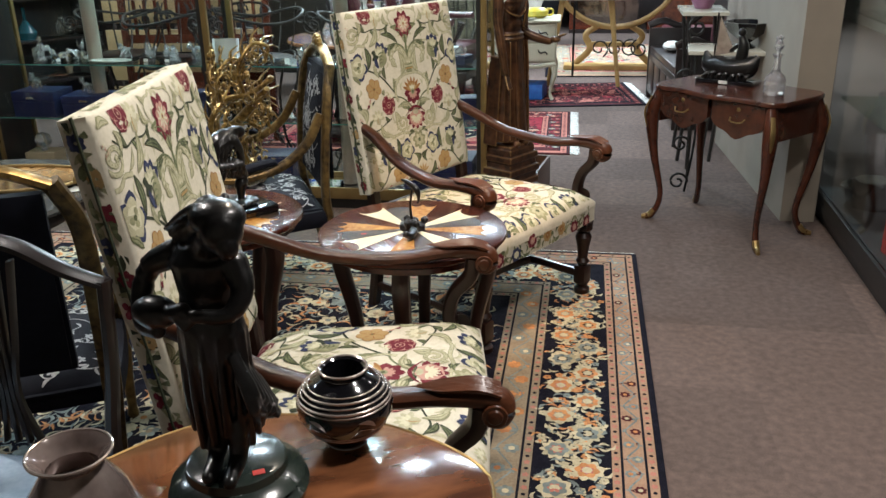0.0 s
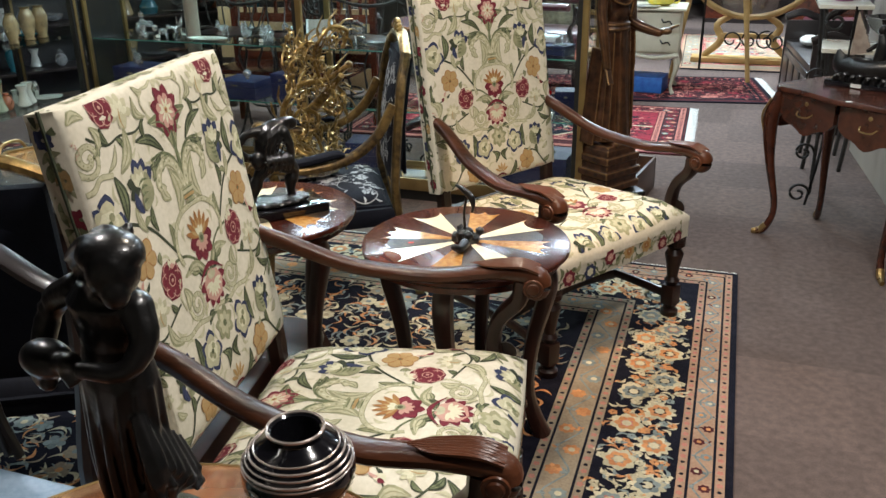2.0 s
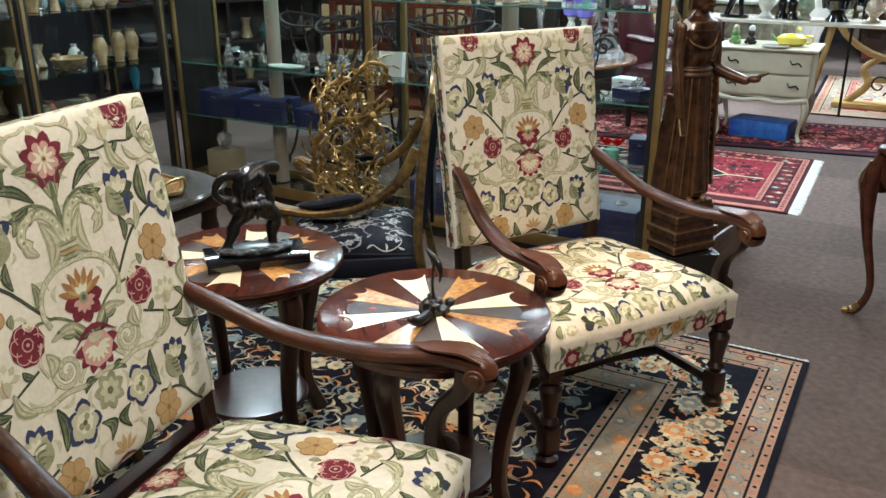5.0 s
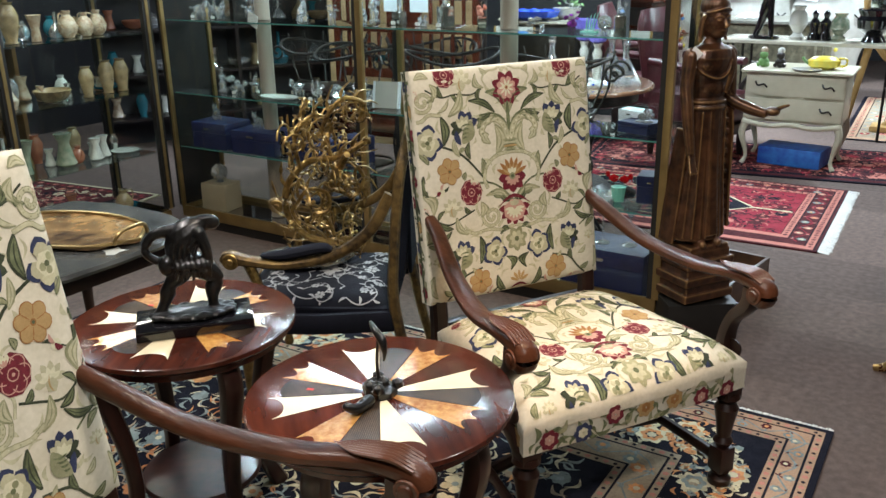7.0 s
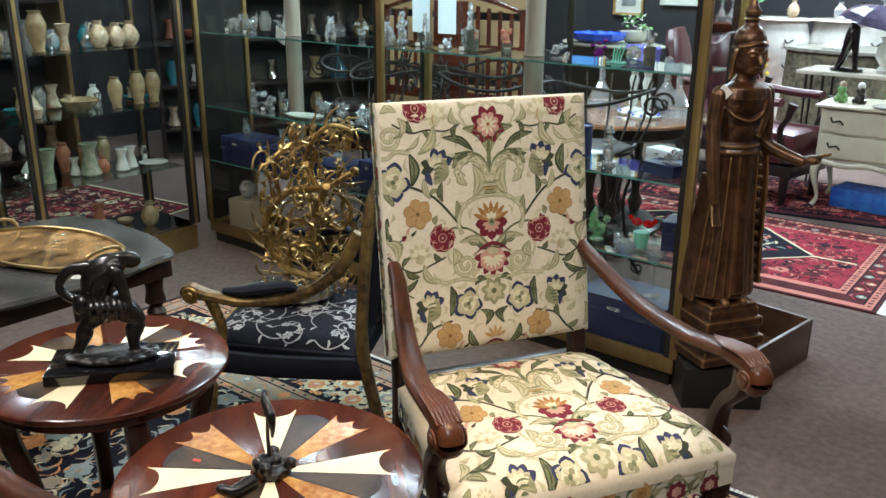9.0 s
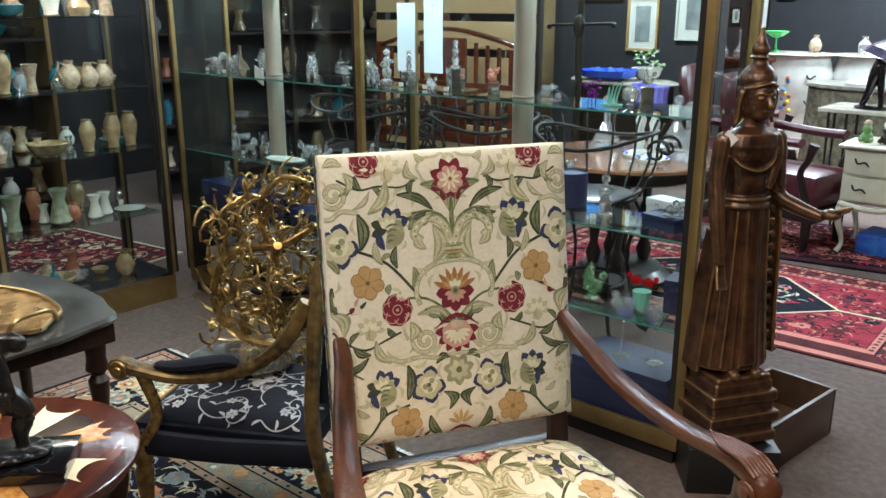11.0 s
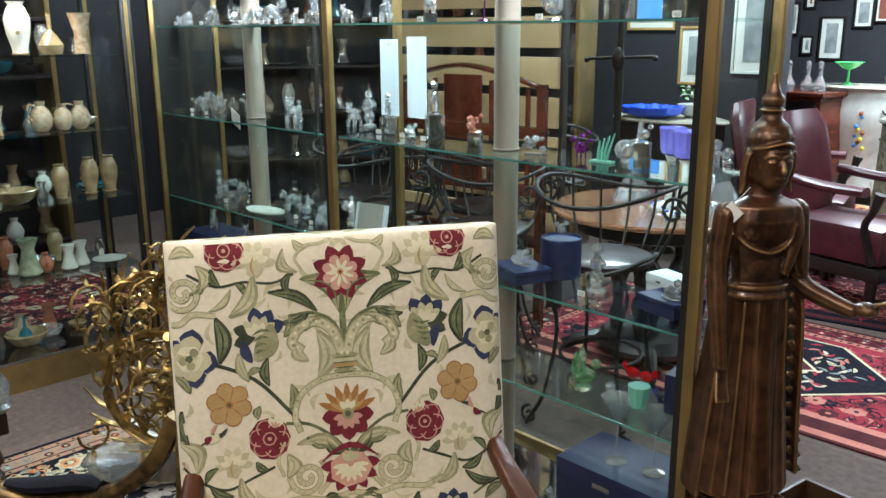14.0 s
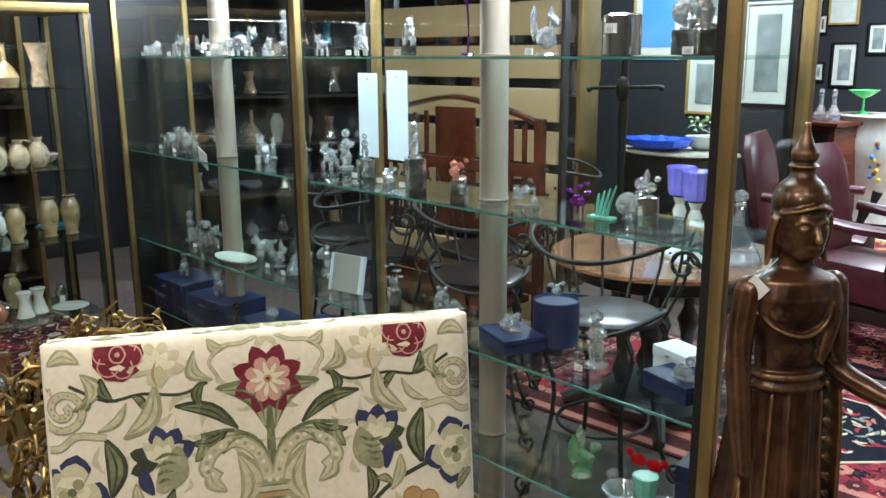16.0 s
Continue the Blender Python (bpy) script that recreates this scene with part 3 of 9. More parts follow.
        flower(*P(1, 0, 50), 39 * k, "red")
        for j in range(4):
            mo.leaf(*P(1, -19 + j, 163 + 7 * j), *P(1, 19 - j, 163 + 7 * j), 4.2 * k, (SAGE, MIST, TAN, SAGE)[j], 0.0012, 0)
            mo.leaf(*P(1, -18 + j, 166 + 7 * j), *P(1, 18 - j, 166 + 7 * j), 1.1 * k, OLIVE, 0.0018, 0)
        flower(*P(1, 0, 243), 38 * k, "palm")
        flower(*P(1, 0, 316), 42 * k, "fan")
        mo.petals(*P(1, 0, 388), 30 * k, 7, SAGE, 0.001, 0.36, a0=-math.pi / 2)
        mo.petals(*P(1, 0, 388), 20 * k, 7, MIST, 0.0014, 0.34, a0=-math.pi / 2)
        mo.blob(*P(1, 0, 388), 6 * k, OLIVE, 8, 0.0018)
        mo.petals(*P(1, 0, 488), 28 * k, 5, TAN, 0.001, 0.26, a0=-math.pi + 0.2, arc=math.pi - 0.4)
        flower(*P(1, 0, 514), 32 * k, "fan")
        # faint self-coloured sprigs between the motifs
        rf = random.Random(31)
        for i in range(46):
            x, y, a = rf.uniform(6, 222), rf.uniform(6, 510), rf.uniform(0, 6.28)
            L = rf.uniform(16, 30)
            for s in (-1, 1):
                mo.leaf(*P(s, x, y), *P(s, x + L * math.cos(a), y + L * math.sin(a)), rf.uniform(2.5, 4.5) * k, MIST, 0.0003, 0.5 * s)


THREADS = [T_RED, T_PINK, T_BLUE, T_OLIVE, T_SAGE, T_TAN, T_CREAM, T_ORANGE, T_DEEP, T_MIST]


def grid_cushion(surf, us, vs, thick):
    """A padded panel: its face is surf(u, v, 0), its sides go down by thick."""
    bm = bmesh.new()
    g = [[bm.verts.new(surf(u, v, 0)) for u in us] for v in vs]
    h = [[bm.verts.new(surf(u, v, -thick)) for u in us] for v in vs]
    nu, nv = len(us), len(vs)
    for j in range(nv - 1):
        for i in range(nu - 1):
            bm.faces.new((g[j][i], g[j][i + 1], g[j + 1][i + 1], g[j + 1][i]))
            bm.faces.new((h[j][i], h[j + 1][i], h[j + 1][i + 1], h[j][i + 1]))
    rim = [(0, i) for i in range(nu)] + [(j, nu - 1) for j in range(1, nv)] + [(nv - 1, i) for i in range(nu - 2, -1, -1)] + [(j, 0) for j in range(nv - 2, 0, -1)]
    for a, b in zip(rim, rim[1:] + rim[:1]):
        bm.faces.new((g[a[0]][a[1]], h[a[0]][a[1]], h[b[0]][b[1]], g[b[0]][b[1]]))
    return bm


def soft(t, lo, hi, r):
    """0 at the edges lo and hi, 1 from r inwards."""
    d = max(0.0, min(t - lo, hi - t)) / r
    return 1 if d >= 1 else math.sqrt(max(0.0, 1 - (1 - d) ** 2))


def make_armchair(x, y, rz, label):
    c = thing("armchair", x, y, 0, rz, label, "chair", "tapestry armchairs")
    W, top, bot = 0.315, 1.20, 0.50

    def back(u, v, lift):
        z = top - v
        pad = 0.018 * soft(u, -W, W, 0.05) * soft(v, 0, top - bot, 0.05)
        fy = -0.325 - 0.11 * (z - 0.49) / 0.71 + pad
        return Vector((-u, fy + lift, z + lift * 0.15))

    us = [-W, -W + 0.004, -W + 0.015, -W + 0.035, -W + 0.07, -0.12, 0, 0.12, W - 0.07, W - 0.035, W - 0.015, W - 0.004, W]
    vs = [0, 0.004, 0.015, 0.035, 0.07, 0.2, 0.35, 0.5, 0.6, 0.665, 0.685, 0.696, 0.70]
    bk = part("backrest", grid_cushion(back, us, vs, 0.055), CLOTH, c, "cream floral tapestry backrest")
    mo = Motifs(back, None, (-W + 0.005, W - 0.005, 0.005, 0.695))
    embroidery(mo, rows=2)
    mo.done("embroidery", THREADS, bk, "red, blue and olive flower embroidery")
    for s in (-1, 1):
        def backside(u, v, lift, s=s):
            z = top - v
            return Vector((s * (W + 0.0008 + lift), -0.352 - 0.11 * (z - 0.49) / 0.71 + u, z))
        mo = Motifs(backside, None, (-0.022, 0.022, 0.01, 0.69))
        rs = random.Random(8 + s)
        for i in range(68):
            v, u, a = 0.02 + 0.0098 * i, rs.uniform(-0.02, 0.02), rs.uniform(0, 6.28)
            if i % 7 == 3:
                mo.petals(u, v, 0.02, 7, rs.choice((0, 5, 2)), 0.0008, 0.4)
            else:
                mo.leaf(u, v, u + 0.045 * math.cos(a), v + 0.045 * math.sin(a), 0.007, rs.choice((3, 4, 8, 4)), 0.0005)
        mo.done("embroidery", THREADS, bk)
    for s in (-1, 1):
        bm = bmesh.new()
        sweep(bm, [(s * W, -0.353 - 0.11 * (z - 0.49) / 0.71, z, 0.004, 0.004) for z in (0.5, 0.7, 0.95, 1.199)], 6, 2, (0, 1, 0))
        part("piping", bm, T_DEEP, bk, "dark green woven braid piping")

    def over(u, v, lift):
        return Vector((-u, -0.436 - v, 1.2005 - 0.15 * v + lift))

    mo = Motifs(over, None, (-W + 0.006, W - 0.006, 0.001, 0.053))
    rt = random.Random(3)
    for q in (-1, 1):
        mo.blob(q * 0.21, 0.0, 0.036, 0, 16, 0.0006)
        mo.blob(q * 0.21, 0.0, 0.022, 1, 12, 0.0009)
        mo.petals(q * 0.03, 0.03, 0.03, 5, 4, 0.0006, 0.4)
    for i in range(26):
        u, v, a = -0.3 + 0.024 * i, rt.uniform(0.01, 0.045), rt.uniform(0, 6.28)
        mo.leaf(u, v, u + 0.05 * math.cos(a), v + 0.03 * math.sin(a), 0.006, rt.choice((4, 9, 3, 4, 9)), 0.0004, 0.5)
    mo.done("embroidery", THREADS, bk)

    def seat(u, v, lift):
        w = 0.30 + 0.075 * v / 0.61
        pad = soft(u, -0.375, 0.375, 0.14) * soft(v, 0, 0.61, 0.14)
        bow = 0.015 * math.cos(u * 4)
        return Vector((-u * w / 0.375, -0.31 + v + bow * (v / 0.61), 0.415 + 0.07 * pad + lift))

    us = [-0.375 + 0.75 * i / 16 for i in range(17)]
    us = sorted(us + [-0.371, 0.371, -0.36, 0.36])
    vs = sorted([0.61 * i / 14 for i in range(15)] + [0.004, 0.606, 0.595])
    st = part("seat", grid_cushion(seat, us, vs, 0.02), CLOTH, c, "padded floral tapestry seat")
    bm = bmesh.new()
    n = 12
    rim = [(-0.30, -0.31), (0.30, -0.31), (0.375, 0.30), (0.2, 0.308), (0.0, 0.313), (-0.2, 0.308), (-0.375, 0.30)]
    lo = [bm.verts.new((px * 0.997, py, 0.335)) for px, py in rim]
    hi = [bm.verts.new((px * 0.997, py, 0.412)) for px, py in rim]
    for i in range(len(rim)):
        j = (i + 1) % len(rim)
        bm.faces.new((lo[i], lo[j], hi[j], hi[i]))
    bm.faces.new(lo)
    bm.faces.new(hi)
    part("seat_border", bm, CLOTH, st, smooth=False)
    mo = Motifs(seat, None, (-0.370, 0.370, 0.006, 0.604))
    embroidery(mo, 0.00145)
    mo.done("embroidery", THREADS, st, "red, blue and olive flower embroidery")

    def border(u, v, lift):
        return Vector((-u, 0.3135 - 0.0135 * (u / 0.375) ** 2 + lift, 0.415 - v))

    mo = Motifs(border, None, (-0.372, 0.372, 0.0, 0.079))
    r = random.Random(5)
    for i in range(34):
        u, v, a = -0.34 + 0.02 * i, r.uniform(0.02, 0.065), r.uniform(0, 6.28)
        if i % 5 == 2:
            c_ = r.choice((0, 5, 2))
            mo.petals(u, v, 0.030, 7, c_, 0.0012, 0.46)
            mo.petals(u, v, 0.016, 6, {0: 1, 5: 7, 2: 6}[c_], 0.0016, 0.46)
        else:
            mo.leaf(u, v, u + 0.045 * math.cos(a), v + 0.045 * math.sin(a), 0.008, r.choice((3, 4)), 0.001, 0.5)
            mo.leaf(u, v, u - 0.03 * math.cos(a + 0.6), v - 0.03 * math.sin(a + 0.6), 0.005, 3, 0.0008, 0.5)
    mo.done("embroidery", THREADS, st)
    for s in (-1, 1):
        def sideb(u, v, lift, s=s):
            q = (u + 0.3) / 0.6
            return Vector((s * (0.30 + 0.075 * q + 0.001 + lift), -0.31 + 0.61 * q, 0.42 - v))
        mo = Motifs(sideb, None, (-0.298, 0.298, 0.005, 0.082))
        for i in range(28):
            u, v, a = -0.28 + 0.02 * i, r.uniform(0.02, 0.065), r.uniform(0, 6.28)
            if i % 5 == 2:
                c_ = r.choice((0, 5, 2))
                mo.petals(u, v, 0.030, 7, c_, 0.0012, 0.46)
                mo.petals(u, v, 0.016, 6, {0: 1, 5: 7, 2: 6}[c_], 0.0016, 0.46)
            else:
                mo.leaf(u, v, u + 0.045 * math.cos(a), v + 0.045 * math.sin(a), 0.008, r.choice((3, 4)), 0.001, 0.5)
                mo.leaf(u, v, u - 0.03 * math.cos(a + 0.6), v - 0.03 * math.sin(a + 0.6), 0.005, 3, 0.0008, 0.5)
        mo.done("embroidery", THREADS, st)
    for s in (-1, 1):
        # front leg: turned, with square blocks
        bm = bmesh.new()
        lathe(bm, [(0.026, 0), (0.034, 0.012), (0.034, 0.03), (0.02, 0.04), (0.030, 0.055)], 14, (s * 0.345, 0.27, 0))
        box(bm, s * 0.345 - 0.027, s * 0.345 + 0.027, 0.243, 0.297, 0.055, 0.135, 0.006)
        lathe(bm, [(0.018, 0), (0.03, 0.02), (0.02, 0.035), (0.026, 0.08), (0.036, 0.13), (0.024, 0.15), (0.038, 0.165), (0.034, 0.18)], 14, (s * 0.345, 0.27, 0.135))
        box(bm, s * 0.345 - 0.028, s * 0.345 + 0.028, 0.242, 0.298, 0.30, 0.34, 0.005)
        part("leg", bm, WALNUT, c)
        bm = sweep(bmesh.new(), [(s * 0.29, -0.36, 0, 0.022, 0.024), (s * 0.285, -0.33, 0.2, 0.022, 0.026), (s * 0.28, -0.335, 0.45, 0.022, 0.026),
                                 (s * 0.285, -0.38, 0.8, 0.02, 0.024), (s * 0.285, -0.455, 1.19, 0.018, 0.02)], 8, 3, (1, 0, 0), 0.8)
        part("leg", bm, WALNUT, c)
        # armrest: dips in the middle, rolls into a knob in front
        bm = sweep(bmesh.new(), [(s * 0.29, -0.37, 0.765, 0.018, 0.02), (s * 0.30, -0.29, 0.735, 0.022, 0.020), (s * 0.335, -0.13, 0.668, 0.026, 0.018),
                                 (s * 0.372, 0.06, 0.640, 0.029, 0.018), (s * 0.388, 0.20, 0.652, 0.029, 0.018), (s * 0.390, 0.275, 0.652, 0.029, 0.022),
                                 (s * 0.390, 0.322, 0.638, 0.030, 0.029), (s * 0.390, 0.324, 0.607, 0.029, 0.023), (s * 0.390, 0.298, 0.600, 0.026, 0.011)], 12, 5, square=0.35)
        arm = part("armrest", bm, WALNUT_WORN_LIT, c, "worn carved wooden armrest")
        bm = bmesh.new()
        for a in range(7):
            v = -1 + a / 3
            sweep(bm, [(s * 0.388 + v * 0.014, 0.15 + abs(v) * 0.03, 0.674, 0.001, 0.001), (s * 0.389 + v * 0.022, 0.21, 0.6745, 0.004, 0.004),
                       (s * 0.39 + v * 0.026, 0.28, 0.6785, 0.0045, 0.005), (s * 0.39 + v * 0.026, 0.325, 0.664, 0.003, 0.004)], 6, 3)
        for q in (-1, 1):
            lathe(bm, [(0.026, 0), (0.024, 0.004), (0.017, 0.004), (0.014, 0.008), (0.004, 0.010)], 14,
                  m=Matrix.Translation((s * 0.39 + q * 0.032, 0.312, 0.624)) @ pose(0, 0, 0, 0, 90 * q, 0))
        tagged(part("carving", bm, WALNUT_WORN_LIT, arm), kind="stuff")
        bm = sweep(bmesh.new(), [(s * 0.352, 0.262, 0.335, 0.024, 0.026), (s * 0.375, 0.215, 0.44, 0.022, 0.028), (s * 0.385, 0.225, 0.52, 0.02, 0.024),
                                 (s * 0.388, 0.275, 0.58, 0.022, 0.03), (s * 0.389, 0.285, 0.635, 0.024, 0.03)], 10, 4, (1, 0, 0), 0.5)
        lathe(bm, [(0.03, 0), (0.028, 0.008), (0.014, 0.01)], 12, m=Matrix.Translation((s * 0.372, 0.245, 0.435)) @ pose(0, 0, 0, 0, 90 * s, 0))
        part("arm_support", bm, WALNUT, c)
        part("stretcher", sweep(bmesh.new(), [(s * 0.34, 0.27, 0.095, 0.014, 0.018), (s * 0.31, 0, 0.115, 0.012, 0.016), (s * 0.287, -0.34, 0.10, 0.014, 0.018)], 8, 4, square=0.6), WALNUT, c)
    part("stretcher", sweep(bmesh.new(), [(-0.31, 0.02, 0.11, 0.014, 0.018), (-0.15, 0.0, 0.12, 0.012, 0.022), (0, 0, 0.125, 0.013, 0.026), (0.15, 0, 0.12, 0.012, 0.022), (0.31, 0.02, 0.11, 0.014, 0.018)], 8, 4, square=0.6), WALNUT, c)
    part("back_rail", B(-0.28, 0.28, -0.385, -0.345, 0.36, 0.42, bevel=0.006), WALNUT, c)
    part("front_rail", B(-0.315, 0.315, 0.262, 0.290, 0.322, 0.336, bevel=0.003), WALNUT, c)
    return c


# ---- the room ----
RX0, RX1, RY0, RY1 = -7.0, 3.4, -5.6, 10.4
part("floor", B(RX0, RX1, RY0, RY1, -0.1, 0.0), CARPET, label="worn grey-brown carpet floor", kind="structure", smooth=False)
part("ceiling", B(RX0, RX1, RY0, RY1, CEIL, CEIL + 0.1), CEIL_MAT, label="plain dark-toned shop ceiling", kind="structure", smooth=False)
part("wall_north", B(RX0, RX1, RY1, RY1 + 0.15, 0, CEIL), DARK_WALL, label="dark painted wall hung with framed pictures", kind="structure", smooth=False)
part("wall_south", B(RX0, RX1, RY0 - 0.15, RY0, 0, CEIL), CREAM_WALL, label="plain cream wall", kind="structure", smooth=False)
part("wall_west", B(RX0 - 0.15, RX0, RY0, RY1, 0, CEIL), DARK_WALL, label="dark painted wall", kind="structure", smooth=False)
part("wall_east", B(RX1, RX1 + 0.15, RY0, RY1, 0, CEIL), CREAM_WALL, label="plain cream wall", kind="structure", smooth=False)
bm = bmesh.new()
pv = [(0.76, 0.61), (0.93, 0.61), (0.93, 2.3), (0.62, 2.3)]
lo_, hi_ = [bm.verts.new((x, y, 0)) for x, y in pv], [bm.verts.new((x, y, CEIL)) for x, y in pv]
bm.faces.new(lo_[::-1])
bm.faces.new(hi_)
for i in range(4):
    bm.faces.new((lo_[i], lo_[(i + 1) % 4], hi_[(i + 1) % 4], hi_[i]))
part("wall_pier", bm, CREAM_WALL, label="cream painted pier beside the glass case", kind="structure", smooth=False)

RUG_NAVY = mat("rug_navy", (0.011, 0.010, 0.018), (0.006, 0.006, 0.011), 0.95, scale=200, bump=0.8, fine=900, spec=0.1)
RUG_PEACH = mat("rug_peach", (0.46, 0.29, 0.19), (0.34, 0.21, 0.14), 0.95, scale=120, bump=0.8, fine=900, spec=0.1)
RUG_SAND = mat("rug_sand", (0.36, 0.29, 0.20), (0.26, 0.20, 0.14), 0.95, scale=120, bump=0.8, fine=900, spec=0.1)
RUG_CREAM = mat("rug_cream", (0.60, 0.53, 0.36), (0.48, 0.42, 0.28), 0.95, scale=150, bump=0.8, fine=900, spec=0.1, per=0.2)
RUG_ORANGE = mat("rug_orange", (0.62, 0.30, 0.12), (0.50, 0.20, 0.09), 0.95, scale=150, bump=0.8, fine=900, spec=0.1, per=0.2)
RUG_GREY = mat("rug_greyblue", (0.24, 0.28, 0.27), (0.18, 0.21, 0.20), 0.95, scale=150, bump=0.8, fine=900, spec=0.1, per=0.2)
RUG_RED = mat("rug_red", (0.34, 0.035, 0.055), (0.24, 0.022, 0.035), 0.95, scale=90, bump=0.8, fine=900, spec=0.1, per=0.15)
RUG_DARKRED = mat("rug_dark_red", (0.10, 0.022, 0.024), (0.055, 0.014, 0.018), 0.95, scale=90, bump=0.8, fine=900, spec=0.1)
RUG_ROSE = mat("rug_rose", (0.55, 0.22, 0.17), (0.44, 0.15, 0.12), 0.95, scale=90, bump=0.8, fine=900, spec=0.1)
FRINGE = mat("rug_fringe", (0.75, 0.73, 0.68), (0.62, 0.60, 0.55), 0.9, scale=60)
RUGS = [RUG_NAVY, RUG_PEACH, RUG_SAND, RUG_CREAM, RUG_ORANGE, RUG_GREY, RUG_RED, RUG_DARKRED, RUG_ROSE]


def make_rug(x0, x1, y0, y1, rz, at, label, seed, bands, field, flower_mis, name="rug", near=None, fringe_x=False):
    """bands: rows of (width, ground material, motif material, accent, kind)."""
    g = thing(name, at[0], at[1], 0, rz, label, "rug")
    part("woven_field", B(x0, x1, y0, y1, 0.0, 0.009, bevel=0.002), RUGS[bands[0][1]], g)
    r = random.Random(seed)
    S = lambda u, v, lift: Vector((u, v, 0.0093 + lift * 0.6))
    mo = Motifs(S, near)
    inset = 0.0
    lay = 0
    for w, gm, mm, am, kind in bands:
        a, b = inset, inset + w
        lay += 1
        z = 0.00025 * lay

        def strip(u0, v0, u1, v1, mi, lift):
            n = len(mo.v)
            mo.v += [S(u0, v0, lift), S(u1, v0, lift), S(u1, v1, lift), S(u0, v1, lift)]
            mo.f.append((n, n + 1, n + 2, n + 3))
            mo.m.append(mi)
        strip(x0 + a, y0 + a, x1 - a, y1 - a, gm, z)
        runs = [((x1 - a - w / 2, y1 - a - w / 2), (x1 - a - w / 2, y0 + a + w / 2), (1, 0)), ((x1 - a - w / 2, y1 - a - w / 2), (x0 + a + w / 2, y1 - a - w / 2), (0, 1)),
                ((x0 + a + w / 2, y1 - a - w / 2), (x0 + a + w / 2, y0 + a + w / 2), (1, 0))]
        zl = z + 0.0003
        for (ux, uy), (vx, vy), (nx, ny) in runs:
            L = math.hypot(vx - ux, vy - uy)
            dx, dy = (vx - ux) / L, (vy - uy) / L
            if kind == "small":
                n = int(L / (w * 0.85))
                for i in range(n):
                    q = (i + 0.5) * L / n
                    cx, cy = ux + dx * q, uy + dy * q
                    if i % 2:
                        mo.petals(cx, cy, w * 0.30, 5, mm, zl, 0.4, r.uniform(0, 6))
                    else:
                        mo.blob(cx, cy, w * 0.2, am, 6, zl)
            elif kind == "vine":
                n = int(L / (w * 1.05))
                pts = []
                for i in range(n * 2 + 1):
                    q = i * L / (2 * n)
                    o = w * 0.28 * math.sin(i * math.pi / 2)
                    pts.append((ux + dx * q + nx * o, uy + dy * q + ny * o))
                if L < 8:
                    mo.stem(pts, 0.006, am, zl, 3)
                for i in range(n):
                    q = (i + 0.5) * L / n
                    o = w * 0.17 * (1 if i % 2 else -1)
                    cx, cy = ux + dx * q + nx * o, uy + dy * q + ny * o
                    mo.petals(cx, cy, w * 0.27, 7, r.choice((am, mm, 5)), zl + 0.0002, 0.42, r.uniform(0, 6))
                    mo.blob(cx, cy, w * 0.11, r.choice((4, 3)), 7, zl + 0.0006)
                    for k in range(3):
                        an = r.uniform(0, 6.28)
                        ex, ey = cx - nx * o * 2.4, cy - ny * o * 2.4
                        mo.leaf(ex, ey, ex + w * 0.22 * math.cos(an), ey + w * 0.22 * math.sin(an), w * 0.05, r.choice((am, mm, 5)), zl + 0.0001)
            elif kind == "grand":
                n = int(L / (w * 0.42))
                for i in range(n):
                    q = (i + 0.5) * L / n
                    o = w * 0.20 * (1 if i % 2 else -1)
                    cx, cy = ux + dx * q + nx * o, uy + dy * q + ny * o
                    warm = r.random() < 0.55
                    c1, c2 = (4, 3) if warm else (5, 3)
                    mo.petals(cx, cy, w * 0.24, r.choice((7, 9, 11)), c2, zl + 0.0002, 0.42, r.uniform(0, 6))
                    mo.petals(cx, cy, w * 0.17, r.choice((6, 8)), c1, zl + 0.0006, 0.45, r.uniform(0, 6))
                    mo.petals(cx, cy, w * 0.10, 6, r.choice((8, 0, 2)), zl + 0.0008, 0.35, r.uniform(0, 6))
                    mo.blob(cx, cy, w * 0.07, c2, 8, zl + 0.0009)
                    for k in range(34):
                        an = r.uniform(0, 6.28)
                        d = r.uniform(0.20, 0.46) * w
                        ex, ey = cx + d * math.cos(an), cy + d * math.sin(an)
                        if abs((ex - ux) * nx + (ey - uy) * ny) > w * 0.44:
                            continue
                        if k % 3 == 0:
                            mo.petals(ex, ey, w * 0.07, 5, r.choice((3, 4, 3, 5)), zl, 0.5, r.uniform(0, 6))
                        else:
                            a2 = an + r.uniform(0.8, 2.2)
                            mo.leaf(ex, ey, ex + w * 0.17 * math.cos(a2), ey + w * 0.17 * math.sin(a2), w * 0.026, r.choice((3, 5, 4, 3)), zl, r.choice((-0.6, 0.6)))
        for e in (a, b - 0.004):
            ee = z + 0.0002
            strip(x1 - e - 0.004, y0 + e, x1 - e, y1 - e, 0, ee)
            strip(x0 + e, y0 + e, x0 + e + 0.004, y1 - e, 0, ee)
            strip(x0 + e + 0.004, y1 - e - 0.004, x1 - e - 0.004, y1 - e, 0, ee)
        inset = b
    n = len(mo.v)
    z = 0.00025 * (lay + 1)
    mo.v += [S(x0 + inset, y0 + inset, z), S(x1 - inset, y0 + inset, z), S(x1 - inset, y1 - inset, z), S(x0 + inset, y1 - inset, z)]
    mo.f.append((n, n + 1, n + 2, n + 3))
    mo.m.append(field)
    step = 0.085
    nx_, ny_ = int((x1 - x0 - 2 * inset) / step), int((y1 - y0 - 2 * inset) / step)
